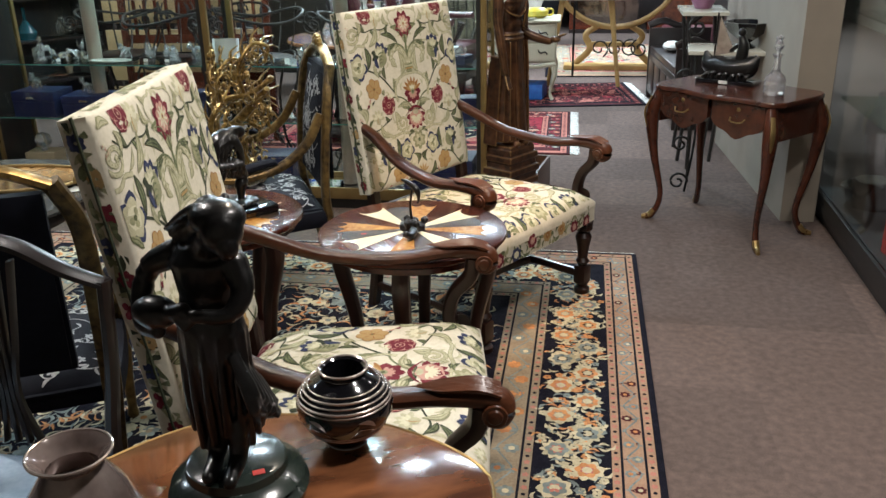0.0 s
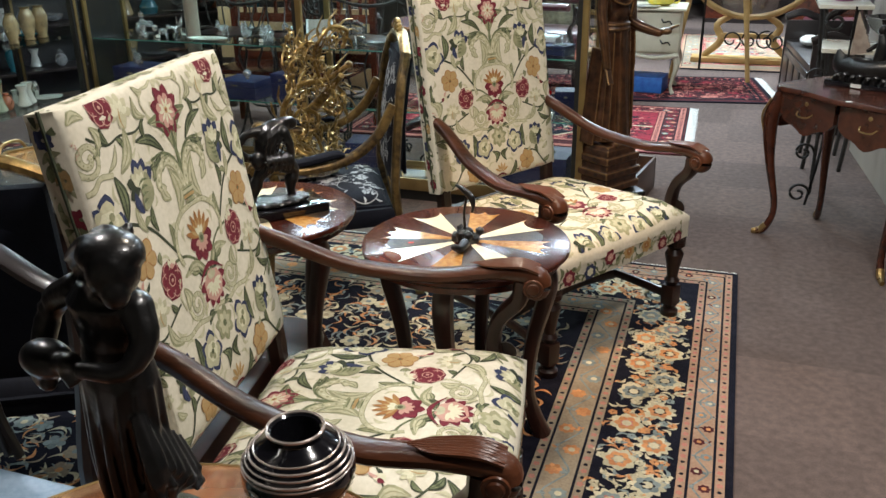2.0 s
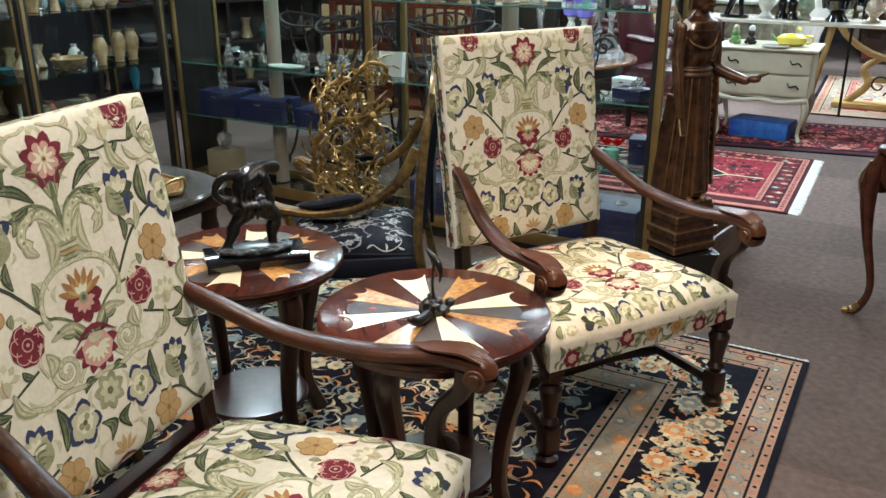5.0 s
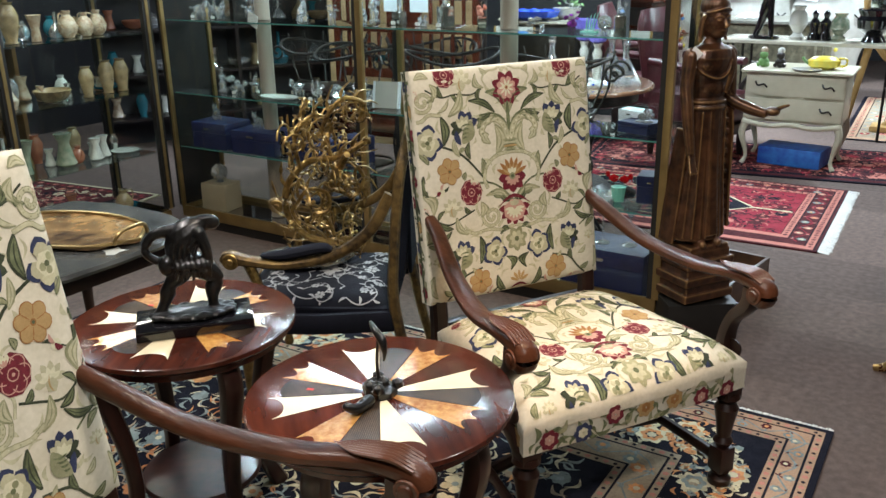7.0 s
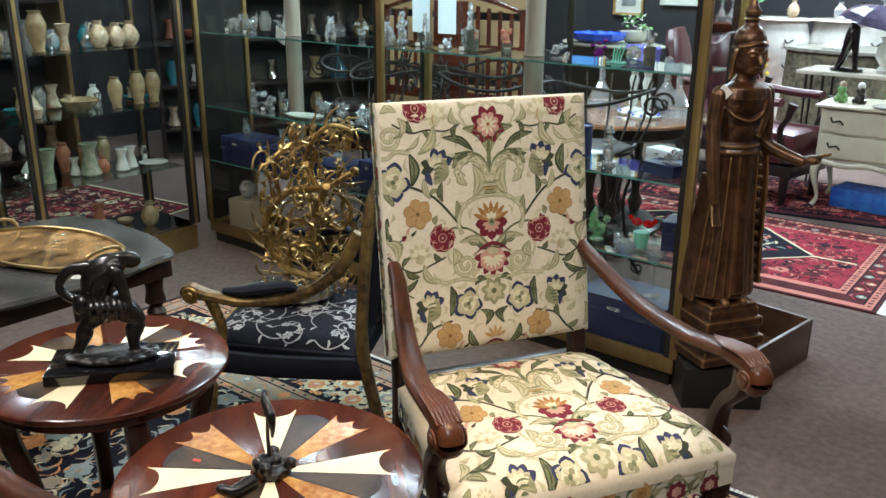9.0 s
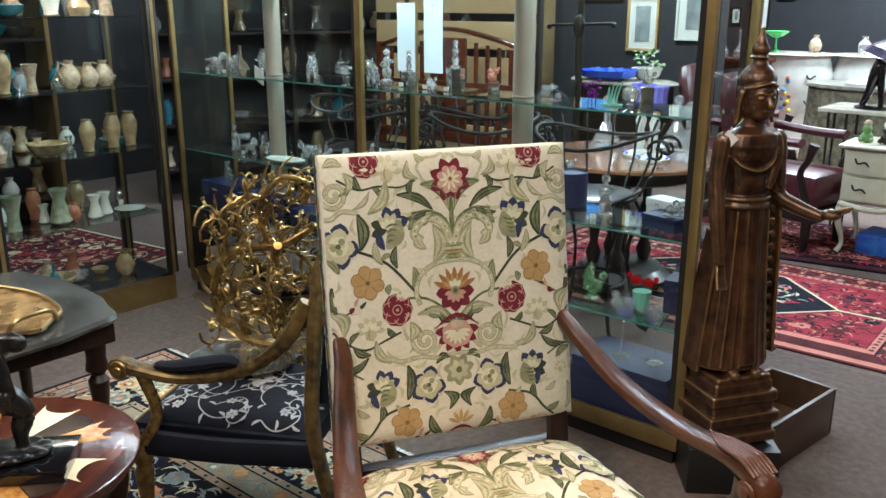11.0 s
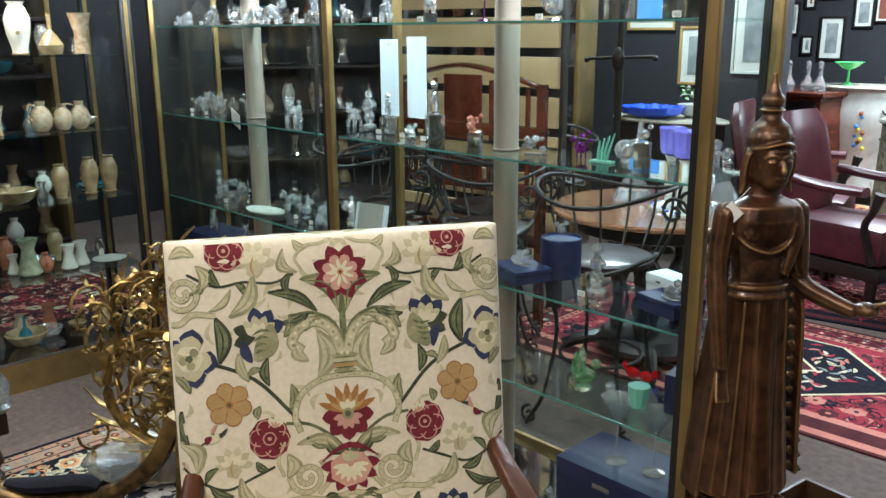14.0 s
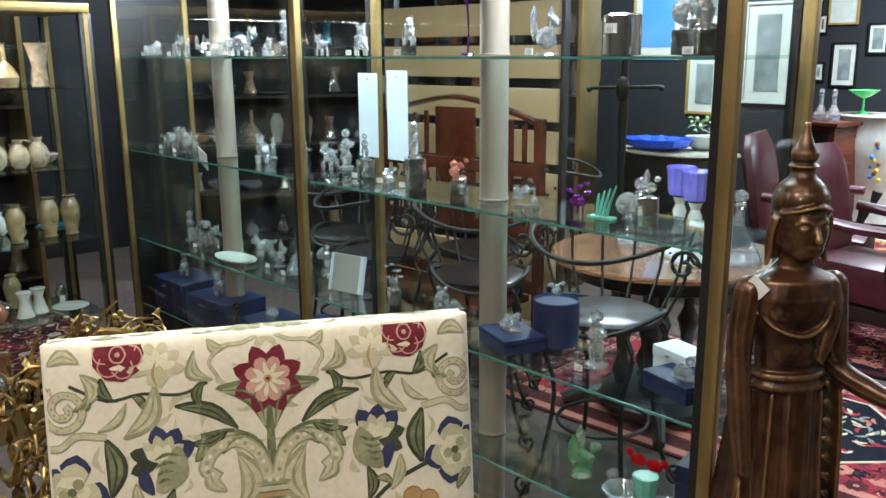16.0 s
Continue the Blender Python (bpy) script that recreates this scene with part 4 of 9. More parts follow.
    for i in range(nx_):
        for j in range(ny_):
            cx, cy = x0 + inset + (i + 0.5) * step + r.uniform(-0.02, 0.02), y0 + inset + (j + 0.5) * step + r.uniform(-0.02, 0.02)
            k = r.random()
            c = r.choice(flower_mis)
            if k < 0.4:
                mo.petals(cx, cy, r.uniform(0.03, 0.05), r.choice((5, 7)), c, z + 0.0003, 0.45, r.uniform(0, 6))
                mo.blob(cx, cy, 0.012, r.choice(flower_mis), 7, z + 0.0006)
            for q in range(5):
                an, a2 = r.uniform(0, 6.28), r.uniform(0, 6.28)
                ex, ey = cx + 0.045 * math.cos(an), cy + 0.045 * math.sin(an)
                mo.leaf(ex, ey, ex + 0.065 * math.cos(a2), ey + 0.065 * math.sin(a2), r.uniform(0.004, 0.008), r.choice(flower_mis), z + 0.0002, r.choice((-0.7, 0.7)))
    mo.done("pattern", RUGS, g)
    return g, mo


def fringe(g, side, u0, u1, v, length, n):
    """Fringe threads along x (side 'y') or y (side 'x')."""
    me_v, me_f = [], []
    r = random.Random(3)
    for i in range(n):
        q = u0 + (u1 - u0) * (i + 0.5) / n
        w = abs(u1 - u0) / n * 0.42
        d = length * r.uniform(0.75, 1.0)
        s = r.uniform(-0.004, 0.004)
        b = len(me_v)
        if side == "y":
            me_v += [(q - w, v, 0.008), (q + w, v, 0.008), (q + w + s, v + d, 0.002), (q - w + s, v + d, 0.002)]
        else:
            me_v += [(v, q - w, 0.008), (v, q + w, 0.008), (v + d, q + w + s, 0.002), (v + d, q - w + s, 0.002)]
        me_f.append((b, b + 1, b + 2, b + 3))
    me = bpy.data.meshes.new("fringe")
    me.from_pydata(me_v, [], me_f)
    me.materials.append(FRINGE)
    ob = new("fringe", me)
    ob.parent = g
    tagged(ob, kind="stuff")


big, _ = make_rug(-3.05, 0.0, -4.2, 0.0, 1.0, (0, 0.01), "large navy oriental rug with cream and orange flowers under the armchairs", 11,
                  [(0.018, 0, 0, 0, ""), (0.035, 1, 8, 0, "small"), (0.07, 1, 7, 5, "vine"), (0.034, 1, 8, 0, "small"), (0.228, 0, 3, 4, "grand"),
                   (0.036, 2, 8, 0, "small"), (0.10, 2, 4, 5, "vine"), (0.036, 2, 8, 0, "small")], 0, (3, 3, 5, 5, 2, 4))
fringe(big, "y", -3.04, 0.0, 0.0, 0.03, 420)

make_armchair(-0.652, -0.629, -120, "high-backed dark wooden armchair in cream floral tapestry")
make_armchair(-0.756, -2.108, -80.9, "high-backed dark wooden armchair in cream floral tapestry")


def make_round_table(x, y, rz, seed):
    g = thing("side_table", x, y, 0, rz, "round mahogany side table with starburst inlay in bone, burl and ebony", "table", "inlaid round side tables")
    bm = lathe(bmesh.new(), [(0.262, 0.572), (0.272, 0.575), (0.272, 0.592), (0.288, 0.598), (0.295, 0.606), (0.294, 0.616), (0.288, 0.620)], 64)
    tp = part("tabletop", bm, MAHOG, g)
    mo = Motifs(lambda u, v, lift: Vector((u, v, 0.6202 + lift * 0.4)))
    n = 16
    for k in range(n):
        a = 2 * math.pi * k / n
        kind = (0, 3, 1, 2)[k % 4]
        if kind == 3:
            continue
        h = math.pi / n
        pts = [(0.035 * math.cos(a - h), 0.035 * math.sin(a - h))]
        for i in range(13):
            t = -1 + i / 6
            if kind == 0:
                rr = 0.243 - 0.034 * math.sqrt(1 - t * t)
            elif kind == 1:
                rr = 0.240 - 0.024 * abs(math.sin(math.pi * t)) ** 0.7
            else:
                rr = 0.212 + 0.010 * (1 - t * t)
            pts.append((rr * math.cos(a + t * h * 0.98), rr * math.sin(a + t * h * 0.98)))
        pts.append((0.035 * math.cos(a + h), 0.035 * math.sin(a + h)))
        mo.fan(0.13 * math.cos(a), 0.13 * math.sin(a), pts, kind, 0.0008)
        if kind == 2:
            ca, sa = math.cos(a), math.sin(a)
            for j in range(-8, 9):
                off = j * 0.0042
                q0 = max(0.045, abs(off) / math.tan(h) + 0.006)
                if q0 < 0.19:
                    mo.leaf(q0 * ca - off * sa, q0 * sa + off * ca, 0.207 * ca - off * sa, 0.207 * sa + off * ca, 0.0012, 4, 0.0014, 0)
    mo.blob(0, 0, 0.04, 3, 16, 0.0012)
    mo.done("inlay", [BONE, BURL, EBONY, MAHOG, EBONY_GRAIN], tp, "bone, burl and ebony starburst inlay")
    for k in range(4):
        a = math.pi / 4 + k * math.pi / 2
        c, s = math.cos(a), math.sin(a)
        pts = [(0.225 * c, 0.225 * s, 0.575, 0.028, 0.026), (0.24 * c, 0.24 * s, 0.50, 0.026, 0.028), (0.20 * c, 0.20 * s, 0.32, 0.022, 0.022), (0.19 * c, 0.19 * s, 0.15, 0.020, 0.020), (0.235 * c, 0.235 * s, 0.02, 0.026, 0.024), (0.245 * c, 0.245 * s, 0.009, 0.028, 0.02)]
        part("leg", sweep(bmesh.new(), pts, 10, 4, (-s, c, 0), 0.6), LEG_MAHOG, g)
    part("shelf", lathe(bmesh.new(), [(0.10, 0.14), (0.16, 0.145), (0.165, 0.155), (0.16, 0.165)], 32), LEG_MAHOG, g)
    return g


make_round_table(-0.766, -1.43, 48, 1)
make_round_table(-1.455, -1.375, 29, 2)

# ---- crystal vitrine ----
VX0, VX1, VY0, VY1 = -3.70, -0.80, 0.53, 0.86
VH = 2.05
vit = thing("display_case", (VX0 + VX1) / 2, (VY0 + VY1) / 2, 0, 0, "large brass-framed glass vitrine with glass shelves of crystal figurines", "display case")
OX, OY = -(VX0 + VX1) / 2, -(VY0 + VY1) / 2


def vbox(bm, x0, x1, y0, y1, z0, z1, bevel=0.0):
    return box(bm, x0 + OX, x1 + OX, y0 + OY, y1 + OY, z0, z1, bevel)


part("base", vbox(bmesh.new(), VX0 + 0.02, VX1 - 0.02, VY0 + 0.02, VY1 - 0.02, 0.0, 0.085), BLACK_STEEL, vit, smooth=False)
part("bottom_board", vbox(bmesh.new(), VX0 + 0.016, VX1 - 0.016, VY0 + 0.016, VY1 - 0.016, 0.086, 0.10), MIRROR, vit, smooth=False)
part("top_frame", vbox(bmesh.new(), VX0, VX1, VY0, VY1, VH - 0.05, VH, 0.004), BRASS, vit)
bm = bmesh.new()
vbox(bm, VX0, VX1, VY0 - 0.002, VY0 + 0.015, 0.06, 0.125, 0.003)
vbox(bm, VX0, VX1, VY1 - 0.015, VY1 + 0.002, 0.06, 0.125, 0.003)
vbox(bm, VX1 - 0.014, VX1 + 0.002, VY0 + 0.016, VY1 - 0.016, 0.06, 0.125, 0.003)
vbox(bm, VX0 - 0.002, VX0 + 0.014, VY0 + 0.016, VY1 - 0.016, 0.06, 0.125, 0.003)
part("kick_rail", bm, BRASS, vit)
for px in (VX0 + 0.015, -2.31, VX1 - 0.0):
    for py, fr in ((VY0, 1), (VY1, -1)):
        w = 0.009 if px < VX0 + 0.1 else 0.016
        pt = part("post", vbox(bmesh.new(), px - w, px + w, py - 0.012, py + 0.012, 0.126, VH - 0.05, 0.003), BRASS, vit)
        part("seal", vbox(bmesh.new(), px - w - 0.022, px - w - 0.001, py - 0.010 + fr * 0.004, py + 0.010 + fr * 0.004, 0.126, VH - 0.05), BLACK_STEEL, pt, smooth=False)
for a, b in ((VX0 + 0.04, -2.345), (-2.285, VX1 - 0.035)):
    for py in (VY0, VY1):
        part("glass_door", vbox(bmesh.new(), a, b, py - 0.003, py + 0.003, 0.127, VH - 0.052), GLASS, vit, smooth=False)
part("end_panel", vbox(bmesh.new(), VX0 + 0.002, VX0 + 0.012, VY0 + 0.018, VY1 - 0.018, 0.127, VH - 0.052), BLACK_STEEL, vit, "plain black end panel", smooth=False)
for px in (VX1 + 0.004,):
    part("side_glass", vbox(bmesh.new(), px - 0.003, px + 0.003, VY0 + 0.018, VY1 - 0.018, 0.127, VH - 0.052), GLASS, vit, smooth=False)
SHELF_Z = (0.48, 0.79, 1.19, 1.59)
for z in SHELF_Z:
    for a, b in ((VX0 + 0.03, -2.33), (-2.29, VX1 - 0.025)):
        sh = part("shelf", vbox(bmesh.new(), a, b, VY0 + 0.022, VY1 - 0.022, z - 0.004, z + 0.004), SHELF_GLASS, vit, smooth=False)
        part("front_edge", vbox(bmesh.new(), a, b, VY0 + 0.0185, VY0 + 0.0215, z - 0.003, z + 0.003), EDGE_GLASS, sh, smooth=False)
for px in (-3.09, -1.60):
    zs = (0.10,) + SHELF_Z + (VH - 0.05,)
    for a, b in zip(zs, zs[1:]):
        part("support_pole", lathe(bmesh.new(), [(0.043, a + 0.006), (0.043, a + 0.010), (0.040, a + 0.011), (0.040, b - 0.006)], 24, (px + OX, 0.70 + OY, 0)), POLE, vit)


# ---- shapes for the things ----
LEATHER_RED = mat("oxblood_leather", (0.095, 0.014, 0.024), (0.05, 0.008, 0.014), 0.35, scale=18, bump=0.2)
IRON = mat("wrought_iron", (0.02, 0.019, 0.018), (0.03, 0.026, 0.022), 0.5, metal=0.5, scale=60, bump=0.3)
STONE_TOP = mat("cream_marble", (0.58, 0.55, 0.46), (0.46, 0.43, 0.35), 0.2, scale=7, coat=0.3)
CERAMIC = mat("glazed_cream_ceramic", (0.46, 0.40, 0.30), (0.26, 0.14, 0.07), 0.22, scale=42, coat=0.5)
CERAMIC_W = mat("glazed_white_ceramic", (0.62, 0.62, 0.57), (0.46, 0.46, 0.42), 0.2, scale=14, coat=0.5)
CERAMIC_G = mat("glazed_green_ceramic", (0.12, 0.18, 0.12), (0.34, 0.33, 0.24), 0.2, scale=30, coat=0.5)
CERAMIC_O = mat("orange_glaze", (0.40, 0.15, 0.08), (0.24, 0.08, 0.05), 0.25, scale=22, coat=0.4)
CERAMIC_T = mat("mottled_tan_glaze", (0.36, 0.26, 0.14), (0.16, 0.12, 0.07), 0.2, scale=26, coat=0.5)
COBALT = mat("cobalt_glass", (0.02, 0.06, 0.62), (0.03, 0.12, 0.75), 0.12, scale=30, spec=0.9)
VIOLET = mat("violet_cut_glass", (0.16, 0.13, 0.62), (0.26, 0.24, 0.75), 0.15, scale=60, spec=0.8)
TEAL = mat("teal_glass", (0.02, 0.14, 0.18), (0.015, 0.09, 0.12), 0.15, scale=20)
MINT = mat("mint_glass", (0.30, 0.72, 0.58), (0.22, 0.62, 0.50), 0.15, scale=20, glass=0.3)
ROSE_GLASS = mat("rose_crystal", (0.62, 0.22, 0.16), (0.75, 0.40, 0.32), 0.05, scale=30, glass=0.4)
RED_GLASS = mat("red_crystal", (0.55, 0.01, 0.015), None, 0.06, scale=30, glass=0.2)
GREEN_GLASS = mat("green_crystal", (0.05, 0.45, 0.12), (0.9, 0.92, 0.85), 0.05, scale=40, glass=0.7)
PURPLE = mat("purple_crystal", (0.20, 0.03, 0.24), None, 0.06, scale=30, glass=0.3)
BLACK_GLASS = mat("black_glaze", (0.006, 0.006, 0.008), None, 0.06, scale=10, coat=0.8)
SILVER = mat("silvered_glass", (0.74, 0.73, 0.71), (0.55, 0.53, 0.50), 0.10, metal=0.95, scale=8)
SILVER_BAND = mat("silver_band", (0.62, 0.55, 0.50), (0.40, 0.33, 0.30), 0.2, metal=0.7, scale=40)
PINE = mat("pale_pine", (0.60, 0.42, 0.22), (0.48, 0.31, 0.15), 0.5, scale=14, stretch=(0.15, 1, 1))
OAK = mat("gold_oak", (0.50, 0.32, 0.12), (0.36, 0.21, 0.07), 0.4, scale=18)
CHERRY = mat("cherry_marquetry", (0.085, 0.024, 0.012), (0.03, 0.010, 0.006), 0.25, scale=24, coat=0.35, detail=9)
TABLE_TOP_RED = mat("polished_satinwood", (0.23, 0.088, 0.036), (0.045, 0.015, 0.008), 0.14, scale=22, coat=0.8, stretch=(0.35, 1, 1), detail=9)
SKIRT = mat("patterned_skirt", (0.22, 0.20, 0.13), (0.05, 0.045, 0.03), 0.9, scale=24, bump=0.3)
TAGW = mat("price_tag", (0.74, 0.74, 0.72), None, 0.8, scale=30)
TAGR = mat("red_sticker", (0.7, 0.05, 0.03), None, 0.6, scale=30)
KRAFT = mat("kraft_box", (0.36, 0.29, 0.20), (0.30, 0.24, 0.16), 0.8, scale=30)
BLUE_TOWEL = mat("blue_woven_cloth", (0.30, 0.42, 0.56), (0.42, 0.54, 0.66), 0.9, scale=90, bump=0.4)
MAT_BOARD = mat("picture_mount", (0.66, 0.66, 0.60), (0.58, 0.58, 0.52), 0.85, scale=20)
PRINT_GREY = mat("grey_engraving", (0.34, 0.37, 0.35), (0.14, 0.16, 0.16), 0.8, scale=10)
PRINT_BLUE = mat("blue_print", (0.05, 0.25, 0.66), (0.12, 0.34, 0.72), 0.8, scale=4)
PRINT_RED = mat("red_painting", (0.38, 0.09, 0.045), (0.16, 0.05, 0.03), 0.7, scale=3)
LEAF_GREEN = mat("silk_leaf", (0.10, 0.22, 0.06), (0.16, 0.30, 0.10), 0.6, scale=30)
YELLOW = mat("yellow_glaze", (0.72, 0.52, 0.03), (0.62, 0.56, 0.10), 0.3, scale=30)
PINKM = mat("pink_glass", (0.26, 0.12, 0.19), (0.20, 0.08, 0.14), 0.2, scale=20)


def ball(bm, c, r, sq=(1, 1, 1), sub=2, m=None):
    mm = Matrix.LocRotScale(c, None, sq)
    bmesh.ops.create_icosphere(bm, subdivisions=sub, radius=r, matrix=(m @ mm) if m else mm)
    return bm


def limb(bm, pts, k=3, n=10):
    """A rounded limb: rows of (x, y, z, radius)."""
    sweep(bm, [(x, y, z, r, r) for x, y, z, r in pts], n=n, k=k, up=(0.31, 0.2, 0.93))
    for q in (pts[0], pts[-1]):
        ball(bm, q[:3], q[3] * 0.98, sub=2)


def melt(ob, voxel, rounds=3):
    """Blends the shapes of one mesh into one skin."""
    m = ob.modifiers.new("skin", "REMESH")
    m.mode, m.voxel_size, m.use_smooth_shade = "VOXEL", voxel, True
    s = ob.modifiers.new("soften", "SMOOTH")
    s.factor, s.iterations = 0.5, rounds
    return ob


def solo(name, bm, material, x, y, z, rz, label, category, group="", smooth=True):
    ob = part(name, bm, material, None, label, smooth, category, group)
    ob.matrix_basis = pose(x, y, z, 0, 0, rz)
    return ob


R = random.Random(42)


def crystal_bm(kind, s, r):
    """Small cut-crystal figures."""
    bm = bmesh.new()
    if kind == "animal":
        ball(bm, (0, 0, s * 0.45), s * 0.34, (1.25, 0.75, 0.85), 1)
        ball(bm, (s * 0.45, 0, s * 0.72), s * 0.2, (1.1, 0.8, 1), 1)
        for px in (-0.28, 0.28):
            for py in (-0.14, 0.14):
                lathe(bm, [(s * 0.07, 0), (s * 0.09, s * 0.3)], 5, (s * px, s * py, 0))
        ball(bm, (s * 0.48, s * 0.1, s * 0.92), s * 0.07, sub=1)
        ball(bm, (s * 0.42, -s * 0.1, s * 0.92), s * 0.07, sub=1)
        ball(bm, (-s * 0.48, 0, s * 0.55), s * 0.09, sub=1)
    elif kind == "bird":
        ball(bm, (0, 0, s * 0.3), s * 0.22, (1.3, 0.8, 1), 1)
        ball(bm, (s * 0.25, 0, s * 0.58), s * 0.12, sub=1)
        for q in (-1, 1):
            ball(bm, (-s * 0.1, q * s * 0.2, s * 0.55), s * 0.22, (0.5, 0.2, 1.5), 1)
        lathe(bm, [(s * 0.2, 0), (s * 0.16, s * 0.05)], 8)
    elif kind == "figure":
        lathe(bm, [(s * 0.2, 0), (s * 0.2, s * 0.06), (s * 0.1, s * 0.1), (s * 0.15, s * 0.32), (s * 0.08, s * 0.45), (s * 0.14, s * 0.6), (s * 0.06, s * 0.74)], 7)
        ball(bm, (0, 0, s * 0.86), s * 0.12, sub=1)
        ball(bm, (s * 0.14, 0, s * 0.6), s * 0.09, sub=1)
        ball(bm, (-s * 0.13, s * 0.05, s * 0.5), s * 0.1, sub=1)
    elif kind == "flower":
        for q in range(6):
            a = q * 1.05
            lathe(bm, [(s * 0.02, 0), (s * 0.014, s * 0.5)], 4, (0.15 * s * math.cos(a), 0.15 * s * math.sin(a), 0))
            ball(bm, (0.28 * s * math.cos(a), 0.28 * s * math.sin(a), s * r.uniform(0.45, 0.85)), s * 0.11, (1, 1, 0.6), 1)
        ball(bm, (0, 0, s * 0.3), s * 0.2, (1.3, 1, 0.8), 1)
    elif kind == "cluster":
        for q in range(9):
            ball(bm, (r.uniform(-0.5, 0.5) * s, r.uniform(-0.2, 0.2) * s, r.uniform(0.1, 0.6) * s), s * r.uniform(0.09, 0.2), sub=1)
        lathe(bm, [(s * 0.5, 0), (s * 0.45, s * 0.06)], 10, squash=(1, 0.5))
    elif kind == "orb":
        lathe(bm, [(s * 0.2, 0), (s * 0.12, s * 0.1)], 10)
        ball(bm, (0, 0, s * 0.5), s * 0.42, sub=2)
    return bm


def crystal(kind, x, y, z, s, rz=0, label="clear cut-crystal figurine on a glass shelf", m=None, stand=0.0, tag=0):
    base = z
    if stand:
        b = solo("display_block", B(-s * 0.3, s * 0.3, -s * 0.25, s * 0.25, 0, stand, bevel=0.002), SILVER, x, y, z, rz, "mirrored display block under a crystal figurine", "display block", "display blocks")
        base = z + stand
    ob = solo("crystal_figurine", crystal_bm(kind, s, R), m or CRYSTAL, x, y, base, rz, label, "figurine", "crystal figurines", smooth=False)
    ob.data.polygons.foreach_set("use_smooth", [False] * len(ob.data.polygons))
    if tag:
        t = solo("price_tag", B(-0.012, 0.012, -0.001, 0.001, 0, 0.016), TAGW, x - 0.01, y - s * 0.3 - 0.012, z + 0.002, rz * 0 + 4, "small white paper price tag", "price tag", "price tags", smooth=False)
        if isinstance(tag, str):
            txt(tag, t, 0.011)
    return ob


def txt(s, parent, size, col=None, z=0.003, y=-0.0016):
    cu = bpy.data.curves.new("writing", "FONT")
    cu.body, cu.size, cu.align_x = s, size, "CENTER"
    ob = bpy.data.objects.new("writing", cu)
    scene.collection.objects.link(ob)
    me = bpy.data.meshes.new_from_object(ob)
    bpy.data.objects.remove(ob)
    me.materials.append(col or BLACK_STEEL)
    o2 = new("writing", me)
    o2.parent = parent
    o2.matrix_basis = pose(0, y, z, 90, 0, 0)
    return o2


# crystal figurines on the upper shelves
Z4, Z3, Z2, Z1 = [z + 0.005 for z in SHELF_Z[::-1]]
for x, k, s, st, tg in ((-3.60, "cluster", 0.11, 0, 1), (-3.37, "animal", 0.085, 0, 1), (-3.16, "bird", 0.10, 0, 0), (-3.02, "cluster", 0.12, 0, 1), (-2.86, "animal", 0.11, 0, 1),
                        (-2.57, "figure", 0.12, 0.04, 1), (-2.14, "animal", 0.10, 0, 1), (-1.91, "animal", 0.085, 0.03, "108"), (-1.385, "bird", 0.14, 0, "102"), (-0.94, "figure", 0.13, 0.055, "100"), (-0.99, "orb", 0.075, 0.055, 0)):
    crystal(k, x, 0.66, Z4, s, R.uniform(-60, 30), stand=st, tag=tg)
for x, y, s, tg in ((-1.155, 0.66, 0.09, "101"),):
    ob = solo("display_block", lathe(bmesh.new(), [(0.045, 0), (0.045, s), (0.04, s + 0.004)], 24), SILVER, x, y, Z4, 0, "mirrored cylinder display stand with price tag", "display block", "display blocks")
    t = solo("price_tag", B(-0.016, 0.016, -0.001, 0.001, 0, 0.022), TAGW, x, y - 0.055, Z4 + 0.03, 10, "small white paper price tag", "price tag", "price tags", smooth=False)
    t.matrix_basis = pose(x, y - 0.047, Z4 + 0.05)
    txt(tg, t, 0.014)
bm = bmesh.new()
rod(bm, [(0, 0, 0), (0.003, 0, 0.08), (-0.004, 0, 0.15)], 0.003)
for q in range(5):
    ball(bm, (0.018 * math.cos(q * 1.26), 0.01 * math.sin(q * 1.26), 0.16 + 0.012 * (q % 2)), 0.011, (1, 1, 1.6), 1)
lathe(bm, [(0.02, 0), (0.018, 0.006)], 8)
solo("crystal_flower", bm, PURPLE, -1.664, 0.66, Z4, 0, "purple crystal flower on a thin stem", "figurine", "crystal figurines", smooth=False)
for x, y, k, s, st, m, tg in ((-3.55, 0.68, "animal", 0.10, 0, None, 1), (-3.36, 0.66, "bird", 0.13, 0, None, 1), (-2.80, 0.69, "animal", 0.115, 0, None, 0), (-2.42, 0.80, "figure", 0.15, 0, None, 0),
                              (-2.21, 0.72, "figure", 0.09, 0.06, None, 1), (-2.06, 0.70, "cluster", 0.075, 0, None, 1), (-1.935, 0.70, "figure", 0.115, 0.09, None, 1),
                              (-1.74, 0.70, "cluster", 0.085, 0.045, ROSE_GLASS, 0), (-1.46, 0.68, "cluster", 0.08, 0, None, 0), (-1.075, 0.68, "bird", 0.075, 0.07, None, 0), (-1.16, 0.72, "orb", 0.075, 0, None, 0)):
    crystal(k, x, y, Z3, s, R.uniform(-60, 30), m=m, stand=st, tag=tg, label="pink cut-crystal shell on a mirrored block" if m else "clear cut-crystal figurine on a glass shelf")
